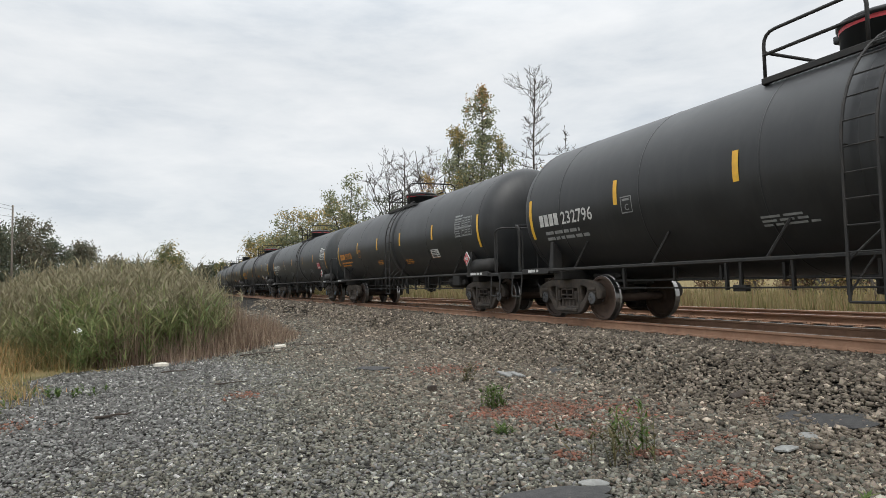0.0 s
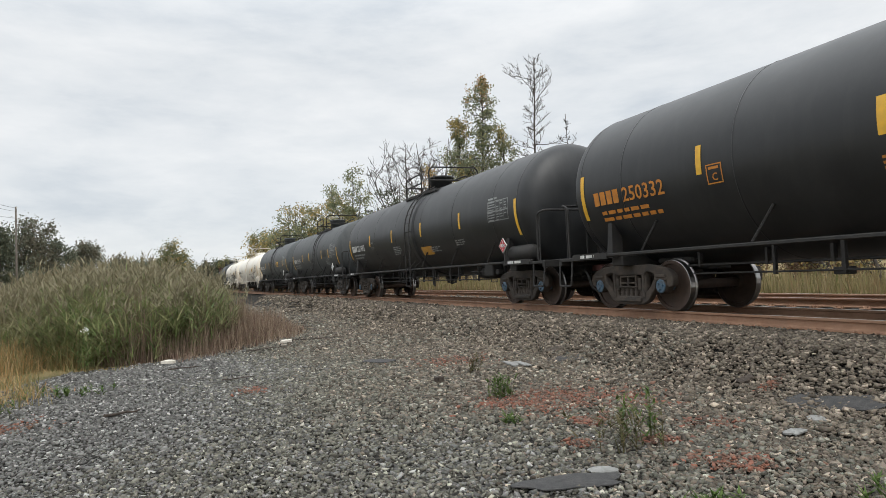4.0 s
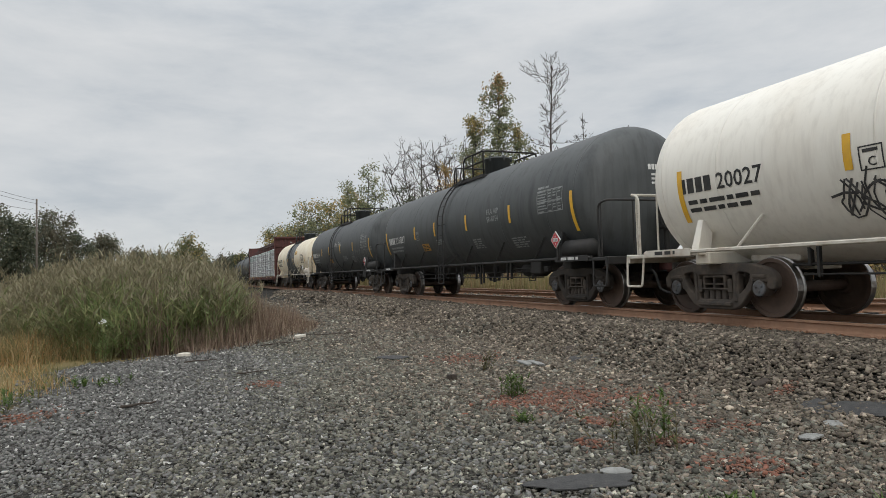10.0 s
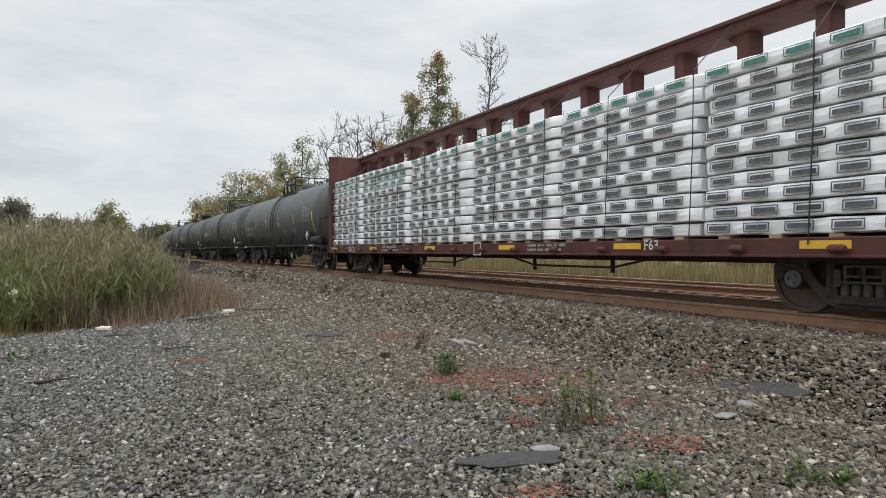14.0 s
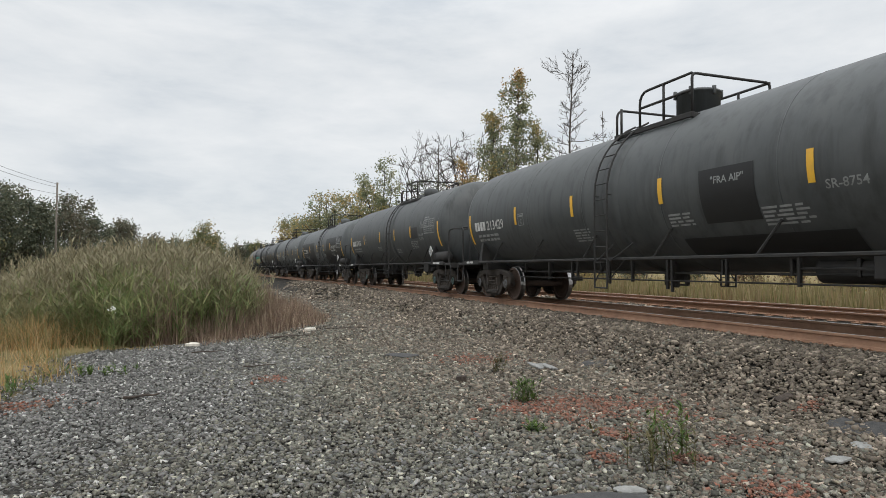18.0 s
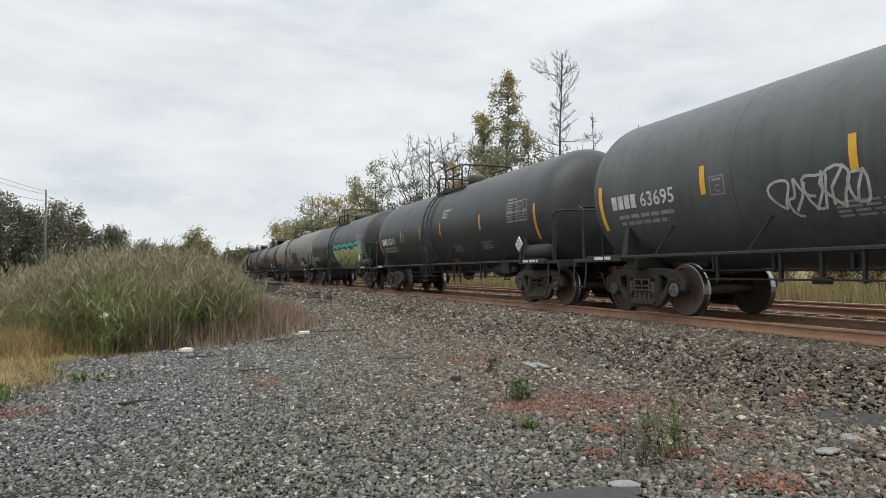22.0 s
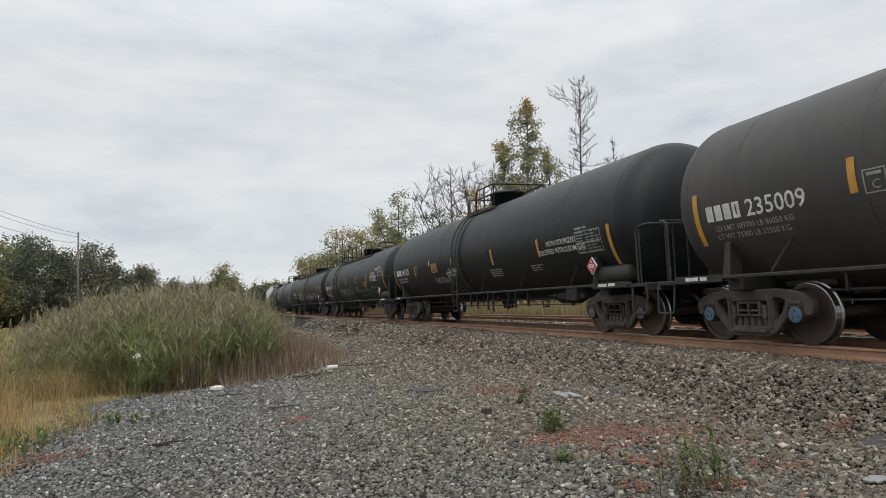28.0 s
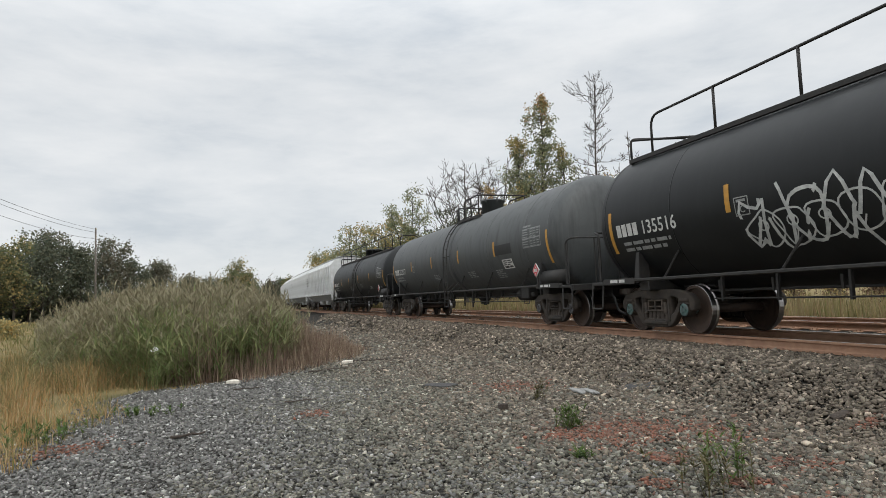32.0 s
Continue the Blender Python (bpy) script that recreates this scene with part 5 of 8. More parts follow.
def lumber_car(pitch, centre):
    car = new("centerbeam_flat_car")
    tagged(car, "oxide-red centerbeam flat car loaded with white-wrapped lumber packs", "flat car", group="freight train")
    L = pitch / 2 - 0.80
    tc = pitch / 2 - 3.0
    DECK, BEAM = 0.97, 4.46
    bm = bmesh.new()
    box(bm, -L, L, -1.45, 1.45, DECK - 0.10, DECK, 0.01)
    box(bm, -L + 1.5, L - 1.5, -0.35, 0.35, 0.64, DECK - 0.09, 0.02)
    part("deck", bm, FRAME_RED, car)
    for sy in (-1, 1):
        bm = bmesh.new()
        box(bm, -L, L, sy * 1.47 - 0.03, sy * 1.47 + 0.03, 0.74, DECK + 0.02, 0.012)
        part("side_sill", bm, FRAME_RED, car)
        bm = bmesh.new()
        box(bm, -L, L, sy * 1.525 - 0.02, sy * 1.525 + 0.02, 0.74, 0.78, 0.008)
        part("sill_flange", bm, FRAME_RED, car)
    for k in range(16):
        x = -L + 0.9 + (2 * L - 1.8) * k / 15
        bm = bmesh.new()
        lathe_x(bm, [(-0.10, 0.0), (-0.10, 0.035), (-0.06, 0.05), (0.06, 0.05), (0.10, 0.035), (0.10, 0.0)], 12, -1.57, 0.85)
        part("winch", bm, FRAME_RED, car, m=pose(x, 0, 0))
    # truss rods and hangers under the deck
    for x0, x1 in ((-5.4, -0.6), (0.6, 5.4)):
        bm = bmesh.new()
        tube(bm, [(x0, -0.9, 0.74), (x0 + 1.2, -0.9, 0.52), (x1 - 1.2, -0.9, 0.52), (x1, -0.9, 0.74)], 0.022, 6)
        part("truss_rod", bm, FRAME_MAT, car)
        for x in (x0 + 1.2, x1 - 1.2):
            bm = bmesh.new()
            box(bm, x - 0.03, x + 0.03, -0.93, -0.87, 0.42, 0.76, 0.004)
            part("hanger", bm, FRAME_MAT, car)
    # end bulkheads with ribs and ladder
    for e in (-1, 1):
        bm = bmesh.new()
        box(bm, -0.06, 0.06, -1.48, 1.48, DECK, BEAM, 0.015)
        bk = part("bulkhead", bm, FRAME_RED, car, "oxide-red ribbed end bulkhead", m=pose(e * (L - 0.1), 0, 0, 0, 0, 0 if e > 0 else 180))
        for y in (-1.44, 1.44):
            bm = bmesh.new()
            box(bm, 0.06, 0.24, y - 0.05, y + 0.05, 0.86, BEAM + 0.02, 0.015)
            part("corner_post", bm, FRAME_RED, bk)
        bm = bmesh.new()
        box(bm, 0.06, 0.24, -1.38, 1.38, BEAM - 0.14, BEAM + 0.02, 0.02)
        part("top_rail", bm, FRAME_RED, bk)
        for z in (1.75, 2.4, 3.05, 3.65):
            bm = bmesh.new()
            box(bm, 0.06, 0.17, -1.38, 1.38, z - 0.05, z + 0.05, 0.012)
            part("rib", bm, FRAME_RED, bk)
        for y in (-0.5, 0.5):
            bm = bmesh.new()
            box(bm, 0.06, 0.19, y - 0.05, y + 0.05, DECK + 0.02, BEAM - 0.15, 0.012)
            part("stiffener", bm, FRAME_RED, bk)
        for z in (1.4, 1.8, 2.2, 2.6, 3.0, 3.4, 3.8):
            bm = bmesh.new()
            tube(bm, [(0.26, -1.3, z), (0.26, -0.85, z)], 0.013, 6)
            part("grab_iron", bm, FRAME_RED, bk)
        place("hand_brake", shared("hand_brake", hand_brake_mesh), FRAME_RED, bk, m=pose(0.42, 0.5, 1.8)) if e > 0 else None
        if e > 0:
            for word in (True, False):
                sh = Sheet()
                if word:
                    sh.blocks(2, -0.1, 3.93, 0.11)
                else:
                    sh.text("120172", -0.1, 3.75, 0.12)
                place("lettering", mesh_from("lettering", [(0.192, a, b) for a, b in sh.v], sh.f), GREY_INK, bk)
        at = pose(e * (pitch / 2 - 0.33), 0, 0, 0, 0, 0 if e > 0 else 180)
        place("coupler", shared("coupler", coupler_mesh), TRUCK_MAT, car, m=at @ pose(0.30, 0, 0))
        place("air_hose", shared("air_hose", hose_mesh), FRAME_MAT, car, m=at @ pose(0.18, 0, 0))
        for side in (-1, 1):
            place("step", shared(("step", side), lambda: step_mesh(side)), FRAME_RED, car, m=at @ pose(-0.2, 0, 0.05))
        add_truck(car, e * tc)
    # centre beam: top chord, posts and gussets
    bm = bmesh.new()
    box(bm, -L, L, -0.30, 0.30, BEAM - 0.20, BEAM - 0.04, 0.02)
    box(bm, -L, L, -0.36, 0.36, BEAM - 0.05, BEAM + 0.01, 0.01)
    part("top_chord", bm, FRAME_RED, car)
    n = 17
    for k in range(n):
        x = -L + 0.7 + (2 * L - 1.4) * k / (n - 1)
        bm = bmesh.new()
        box(bm, x - 0.11, x + 0.11, -0.18, 0.18, DECK, BEAM - 0.19, 0.015)
        part("post", bm, FRAME_RED, car)
        if k % 2:
            bm = bmesh.new()
            d = 0.34 if x < 0 else -0.34
            for y in (-0.10, 0.10):
                prism = [(x, BEAM - 0.55), (x, BEAM - 0.19), (x + d, BEAM - 0.19)]
                vs = [bm.verts.new((a, y, b)) for a, b in prism]
                bm.faces.new(vs)
                for p, q in zip(vs, vs[1:] + vs[:1]):
                    pass
            bm.verts.ensure_lookup_table()
            for i in range(3):
                bm.faces.new((bm.verts[i], bm.verts[(i + 1) % 3], bm.verts[3 + (i + 1) % 3], bm.verts[3 + i]))
            bmesh.ops.recalc_face_normals(bm, faces=bm.faces)
            part("gusset", bm, FRAME_RED, car)
    # wrapped packs, six stacks of eleven layers on each side
    ends = [-L + 0.28, -7.33, -3.55, 0.0, 3.3, 6.6, L - 0.28]
    rng = random.Random(8)
    for k, (a, b) in enumerate(zip(ends, ends[1:])):
        w = round(b - a - 0.07, 2)
        for j in range(11):
            me = shared(("pack", w, (j * 5 + k) % 4), lambda: lumber_pack_mesh(w, (j * 5 + k) % 4 + k * 7))
            if len(me.materials) < 2:
                me.materials.append(WRAP)
                me.materials.append(WRAP_PRINT)
            for sy in (-1, 1):
                ob = new("lumber_pack", me)
                ob.parent = car
                ob.matrix_basis = pose((a + b) / 2 + rng.uniform(-0.05, 0.05), sy * (0.84 + rng.uniform(-0.035, 0.03)), DECK + 0.055 + j * LAYER, 0, rng.uniform(-0.2, 0.2), (0 if sy < 0 else 180) + rng.uniform(-0.4, 0.4))
                if j == 10 or (j >= 8 and k < 2):
                    ob.material_slots[1].link = "OBJECT"
                    ob.material_slots[1].material = WRAP_GREEN
                if j == 0:
                    for i in range(5):
                        st = new("spacer", shared("spacer", spacer_mesh))
                        st.parent = ob
                        st.matrix_basis = pose(-w / 2 + w * (i + 0.5) / 5, 0, 0)
                        if not st.data.materials:
                            st.data.materials.append(LUMBER)
    # tie-down cables
    top = DECK + 0.06 + 11 * LAYER
    for k in range(12):
        x = -L + 1.0 + (2 * L - 2.0) * k / 11
        bm = bmesh.new()
        tube(bm, [(x, -0.30, BEAM - 0.05), (x + 0.25, -1.48, top + 0.01), (x + 0.25, -1.50, 2.4), (x + 0.2, -1.53, 0.9)], 0.009, 4)
        part("tie_down_cable", bm, FRAME_MAT, car)
    for x in (-L + 0.4, -L * 0.60, -L * 0.22, L * 0.12, L * 0.45, L * 0.75):
        stencil("reflective_strip", Sheet().rect(x, x + 0.62, 0.85, 0.95).on_plane(1.507), YELLOW, car)
    stencil("car_number", Sheet().text("120172", -L + 2.2, 0.80, 0.17).on_plane(1.509), WHITE_INK, car)
    stencil("lettering", Sheet().text("F63", L * 0.45 + 0.68, 0.84, 0.15).on_plane(1.509), WHITE_INK, car)
    stencil("small_lettering", Sheet().bars(-L * 0.50, 0.96, 1.3, 2, 0.05, 0.04, 5).on_plane(1.509), GREY_INK, car)
    stencil("small_lettering", Sheet().bars(L * 0.22, 0.96, 1.3, 2, 0.05, 0.04, 6).on_plane(1.509), GREY_INK, car)
    stencil("notice", Sheet().outline(0.3, 0.62, 0.72, 1.02, 0.03).on_plane(1.55), WHITE_INK, car, "white framed stencil panel")
    stencil("reflective_strip", Sheet().rect(L - 0.05, L - 0.01, 1.2, 2.1).on_plane(1.496), YELLOW, car)
    CARS.append((car, centre, tc, pitch))
    return car


def spacer_mesh():
    bm = bmesh.new()
    box(bm, -0.09, 0.09, -0.60, 0.57, -0.052, 0.004, 0.006)
    return bm


def hopper_car(pitch, centre, seed):
    car = new("covered_hopper_car")
    tagged(car, "pale grey covered hopper car with ribbed steel sides", "hopper car", group="freight train")
    L = pitch / 2 - 0.5
    tc = pitch / 2 - 2.3
    def body():
        bm = bmesh.new()
        prof = [(-0.75, 0.95), (-1.5, 1.55), (-1.55, 3.75), (-1.15, 4.25), (-0.5, 4.42), (0.5, 4.42), (1.15, 4.25), (1.55, 3.75), (1.5, 1.55), (0.75, 0.95)]
        rings = []
        for x, k in ((-L, 0.0), (-L + 0.03, 1.0), (L - 0.03, 1.0), (L, 0.0)):
            rings.append([bm.verts.new((x, y * (0.985 if k == 0 else 1), max(z, 2.4) if abs(x) > L - 0.001 else z)) for y, z in prof])
        n = len(prof)
        for a, b in zip(rings, rings[1:]):
            for i in range(n):
                bm.faces.new((a[i], a[(i + 1) % n], b[(i + 1) % n], b[i]))
        bm.faces.new(rings[0])
        bm.faces.new(rings[-1][::-1])
        bmesh.ops.recalc_face_normals(bm, faces=bm.faces)
        return bm
    place("body", shared(("hopper", round(L, 2)), body), HOPPER, car)
    n = 17
    for k in range(n):
        x = -L + 2 * L * k / (n - 1)
        def rib():
            bm = bmesh.new()
            for sy in (-1, 1):
                box(bm, -0.05, 0.05, sy * 1.58 - 0.05, sy * 1.58 + 0.05, 1.5, 3.8, 0.01)
            return bm
        place("side_rib", shared("side_rib", rib), HOPPER, car, m=pose(max(-L + 0.06, min(L - 0.06, x)), 0, 0))
    bm = bmesh.new()
    box(bm, -L, L, -1.62, -1.5, 1.42, 1.58, 0.01)
    box(bm, -L, L, 1.5, 1.62, 1.42, 1.58, 0.01)
    part("side_sill", bm, HOPPER, car)
    bm = bmesh.new()
    box(bm, -L - 0.1, L + 0.1, -0.75, 0.75, 4.48, 4.52, 0.01)
    part("roof_walk", bm, HOPPER, car)
    for e in (-1, 1):
        at = pose(e * (pitch / 2 - 0.33), 0, 0, 0, 0, 0 if e > 0 else 180)
        place("stub_sill", shared("stub_sill", lambda: stub_sill_mesh(2.9)), HOPPER, car, m=at)
        place("coupler", shared("coupler", coupler_mesh), TRUCK_MAT, car, m=at @ pose(0.30, 0, 0))
        bm = bmesh.new()
        for y in (-1.45, 1.45, -0.9, 0.9):
            box(bm, -0.08, 0.0, y - 0.05, y + 0.05, 1.0, 2.6, 0.01)
        part("end_post", bm, HOPPER, car, m=at)
        add_truck(car, e * tc)
    for k in range(3):
        bm = bmesh.new()
        x = -L * 0.5 + L * 0.5 * k
        box(bm, x - 0.9, x + 0.9, -0.6, 0.6, 0.55, 1.0, 0.08)
        part("hopper_gate", bm, HOPPER, car)
    sh = Sheet()
    u = sh.blocks(4, -L + 0.9, 3.0, 0.28)
    sh.bars(-L + 0.9, 2.85, 1.6, 3, 0.08, 0.06, seed)
    stencil("lettering", sh.on_plane(1.585), BLACK_INK, car)
    CARS.append((car, centre, tc, pitch))
    return car


# ---------------------------------------------------------------- what is written and sprayed on single cars
def graffiti_white(u0, u1, v0, v1, glyphs, w, seed, mat=None):
    def go(car, tank, R, zc, half):
        step = (u1 - u0) / glyphs
        for g in range(glyphs):
            stencil("graffiti", Sheet().scrawl(u0 + step * g, u0 + step * (g + 1), v0, v1, 1, w, seed * 31 + g).on_side(R, zc, 0.009), mat or SPRAY_WHITE, tank, "sprayed looping letter")
    return go


def tags(u0, u1, v, h, mat, seed, w=0.014, slope=0.0):
    """A row of small sprayed words with no reading."""
    def go(car, tank, R, zc, half):
        rng = random.Random(seed)
        u = u0
        while u < u1:
            n = rng.randint(3, 6)
            sh = Sheet()
            for g in range(n):
                a, b = u + g * h * 0.72, u + (g + 0.95) * h * 0.72
                y = v + slope * (u - u0)
                p = [(a + (b - a) * rng.random(), y + h * rng.uniform(0, 1.15)) for _ in range(4)]
                path = []
                for i in range(len(p) - 1):
                    path += [(p[i][0] + (p[i + 1][0] - p[i][0]) * q + 0.12 * h * math.sin(q * 3.1) * (1 if i % 2 else -1), p[i][1] + (p[i + 1][1] - p[i][1]) * q) for q in (0.0, 0.33, 0.66)]
                sh.stroke(path + [p[-1]], w)
                sh.stroke([(a, y + rng.uniform(0, 0.2) * h), (a + 0.1 * h, y + h * rng.uniform(0.8, 1.2))], w)
            stencil("graffiti", sh.on_side(R, zc, 0.009), mat, tank, "small sprayed scrawl")
            u += n * h * 0.72 + h * 0.6
    return go


def bubbles(u0, u1, v0, v1, glyphs, w, seed, mat):
    """Fat rounded letters as outlines."""
    def go(car, tank, R, zc, half):
        rng = random.Random(seed)
        step = (u1 - u0) / glyphs
        for g in range(glyphs):
            cu, cv = u0 + step * (g + 0.5), (v0 + v1) / 2 + rng.uniform(-0.05, 0.05)
            ru, rv = step * 0.56, (v1 - v0) * rng.uniform(0.44, 0.54)
            k3, ph = rng.uniform(0.08, 0.2), rng.uniform(0, 6)
            sh = Sheet().stroke([(cu + ru * (math.cos(a) + k3 * math.cos(3 * a + ph)), cv + rv * (math.sin(a) + k3 * math.sin(2 * a + ph))) for a in [math.tau * i / 22 for i in range(23)]], w)
            if rng.random() < 0.8:
                sh.stroke([(cu + ru * 0.3 * math.cos(a), cv + 0.2 * rv + rv * 0.28 * math.sin(a)) for a in [math.tau * i / 12 for i in range(13)]], w * 0.8)
            sh.stroke([(cu - ru * 0.2, cv - rv * 0.9), (cu + ru * 0.1, cv - rv * 0.3)], w * 0.8)
            stencil("graffiti", sh.on_side(R, zc, 0.009), mat, tank, "rounded outlined graffiti letter")
    return go


def spikes(u0, u1, v0, v1, glyphs, w, seed, mat):
    """Tall slashing letters with pointed ends."""
    def go(car, tank, R, zc, half):
        rng = random.Random(seed)
        step = (u1 - u0) / glyphs
        for g in range(glyphs):
            sh = Sheet()
            u, h = u0 + step * g, v1 - v0
            for k in range(rng.randint(2, 4)):
                a = u + step * rng.uniform(-0.1, 0.9)
                b = a + step * rng.uniform(-0.5, 0.6)
                lo, hi = v0 + h * rng.uniform(-0.1, 0.35), v0 + h * rng.uniform(0.6, 1.1)
                c = rng.uniform(-0.25, 0.25) * step
                sh.stroke([(a, lo), (a + (b - a) * 0.3 + c, lo + (hi - lo) * 0.35), (a + (b - a) * 0.7 + c, lo + (hi - lo) * 0.7), (b, hi)], w * rng.uniform(0.6, 1.2))
            m = v0 + h * rng.uniform(0.3, 0.7)
            sh.stroke([(u, m), (u + step * 0.5, m + h * rng.uniform(-0.2, 0.2)), (u + step, m + h * rng.uniform(-0.1, 0.1))], w)
            stencil("graffiti", sh.on_side(R, zc, 0.0095), mat, tank, "slashing sprayed letter")
    return go


def several(*steps):
    def go(*a):
        for s in steps:
            s(*a)
    return go


def words(items, mat):
    """Lines of stencilled words at (u, v), with their letter height."""
    def go(car, tank, R, zc, half):
        for s, u, v, h in items:
            stencil("lettering", Sheet().text(s, u, v, h).on_side(R, zc), mat, tank)
    return go


def patch(u0, u1, v0, v1, mat, lift=0.005):
    def go(car, tank, R, zc, half):
        stencil("painted_patch", Sheet().rect(u0, u1, v0, v1, 4, 16).on_side(R, zc, lift), mat, tank)
    return go


def sign(u0, u1, v0, v1, mat, seed=0, word=""):
    """A printed panel with writing as bars."""
    def go(car, tank, R, zc, half):
        stencil("notice", Sheet().rect(u0, u1, v0, v1, 3, 3).on_side(R, zc, 0.008), mat, tank, "printed emergency notice panel")
        h = v1 - v0
        sh = Sheet().bars(u0 + 0.05, v1 - 0.10 * h, (u1 - u0) * 0.92, 3, 0.11 * h, 0.09 * h, seed)
        sh.bars(u0 + 0.06, v0 + 0.30 * h, (u1 - u0) * 0.9, 1, 0.2 * h, 0.03, seed + 1)
        stencil("lettering", sh.on_side(R, zc, 0.011), BLACK_INK if mat is not RED_SIGN else WHITE_INK, tank)
    return go


# ---------------------------------------------------------------- the train, in its running order
BL, OR = "black tank car with white stencils and yellow reflective strips", "black tank car with orange stencils and yellow reflective strips"
DG, SG = "weathered charcoal tank car with faded white stencils", "slate-grey tank car with dark run-down stains"
tank_car(17.45, -6.76, "black", number="232796", ladder_x=0.20, dome="bonnet", lid=RED_SIGN, label=BL, sv=0.27, seed=1)
tank_car(17.40, 10.66, "black", ink=ORANGE_INK, number="250376", ladder_x=0.19, dome="bonnet", lid=RED_SIGN, label=OR, sv=0.27, strips=(-7.4, -4.11, -1.36, 1.25, 4.2, 7.4), seed=2, extra=sign(3.9, 4.5, -0.75, -0.48, WHITE_SIGN, 1))
tank_car(18.36, 28.54, "dusk", number="737316", ladder_x=1.13, dome="bonnet", lid=RED_SIGN, label="dark grey tank car with a bright inspection table", data_ink=WHITE_INK, sv=0.22, strips=(-7.8, -3.65, -0.93, 2.3, 5.06, 7.88), table=(6.72, 7.72, -0.15, 0.38), number_h=0.30, small=("LD LMT 195100 LB", "LT WT 90900 LB"), seed=3, stripe_mat=YELLOW_DIRTY,
         extra=several(sign(5.9, 6.5, -0.62, -0.28, RED_SIGN, 2), bubbles(6.9, 7.35, -0.75, -0.35, 2, 0.02, 5, GREY_INK)))
tank_car(17.76, 46.60, "black", ink=ORANGE_INK, number="250332", ladder_x=0.20, dome="bonnet", lid=RED_SIGN, label=OR, sv=0.27, seed=4, extra=sign(4.0, 4.6, -0.85, -0.58, WHITE_SIGN, 1))
tank_car(17.76, 64.36, "black", number="220845", dome="drum", label=BL, sv=0.2, seed=5, cap=CAP_BLUE, extra=patch(1.0, 1.9, -0.9, -0.6, YELLOW_DIRTY))
tank_car(13.92, 80.20, "coal", R=1.5, zc=2.32, number="219134", placard=("white", ["HOT", "3257"]), label=DG, strips=(-5.61, -2.69, -0.85, 2.36, 3.9, 5.6), seed=6, ladder_x=0.97,
         extra=several(words([("SR-8754 FRA AIP", 3.5, -0.36, 0.11), ("PCS", -0.75, -0.42, 0.09), ("ULD 50", -0.3, -0.58, 0.09)], GREY_INK), patch(2.6, 3.4, -0.25, 0.12, GRIME), patch(-0.35, 0.15, -0.44, -0.26, GRIME)))
tank_car(14.92, 94.62, "slate", R=1.5, zc=2.32, number="219252", placard=("white", ["HOT", "3257"]), label=SG, strips=(-6.11, -3.14, -1.26, 2.02, 4.7, 6.1), seed=7, ladder_x=0.54,
         extra=several(sign(2.22, 2.95, -0.32, 0.02, YELLOW, 4), words([("SR 13449 SR 13450", 3.03, -0.16, 0.12), ("SR-8754 FRA AIP", 3.03, -0.36, 0.12)], GREY_INK), patch(-1.08, -0.5, -0.95, 0.18, GRIME), graffiti_white(-0.5, 0.6, -0.75, -0.2, 4, 0.02, 9, GREY_INK)))
tank_car(17.26, 110.71, "white", R=1.44, zc=2.26, ink=BLACK_INK, number="402182", ladder_x=0.28, dome="box", frame_mat=FRAME_WHITE, placard=("green", ["2187"]), label="cream-white carbon dioxide tank car streaked with grime", strips=(-6.95, -4.09, -1.1, 1.94, 4.55, 7.3), table=(5.6, 6.6, -0.30, 0.22), seed=8, data_ink=BLACK_INK,
         extra=several(words([("CARBON DIOXIDE", 4.60, -0.26, 0.085), ("REFRIGERATED LIQUID", 4.50, -0.40, 0.085), ("REGULATING VALVES VENTING NORMAL", 0.95, -0.56, 0.07)], BLACK_INK), sign(3.32, 4.0, -0.25, 0.02, YELLOW, 3)))
tank_car(17.48, 128.08, "white", R=1.44, zc=2.26, ink=BLACK_INK, number="20027", ladder_x=0.11, dome="box", frame_mat=FRAME_WHITE, placard=("green", ["2187"]), label="cream-white carbon dioxide tank car covered in black scrawls", strips=(-7.0, -4.07, -1.3, 1.64, 4.6, 7.4), number_h=0.24, number_v=-0.26, table=(6.0, 7.0, -0.20, 0.34), seed=9, data_ink=BLACK_INK,
         extra=several(words([("CARBON DIOXIDE", 6.0, 0.62, 0.095), ("REFRIGERATED LIQUID", 5.9, 0.46, 0.095), ("REGULATING VALVES VENTING NORMAL", 0.5, -0.30, 0.09)], BLACK_INK), sign(3.55, 4.3, -0.32, 0.02, YELLOW, 3),
                       spikes(-4.4, -2.2, -1.05, -0.35, 6, 0.035, 11, SPRAY_BLACK), graffiti_white(-4.3, -2.2, -0.9, -0.45, 6, 0.028, 13, SPRAY_BLACK), spikes(0.6, 5.4, -0.95, -0.05, 10, 0.06, 12, SPRAY_BLACK), graffiti_white(0.9, 4.4, -0.75, -0.2, 9, 0.035, 14, SPRAY_BLACK), patch(5.55, 6.1, -0.95, -0.68, BLACK_INK)))
tank_car(16.18, 144.91, "coal", number="216087", ladder_x=-0.60, label=DG, fore=True, strips=(-6.7, -3.3, -1.35, 1.2, 3.9, 6.7), seed=10, placard=("red", ["3256"]), extra=several(sign(-2.75, -2.1, -0.78, -0.52, YELLOW_DIRTY, 3), words([("FRA AIP", 2.6, 0.0, 0.14), ("SR-8754", 2.6, -0.2, 0.14)], GREY_INK)))
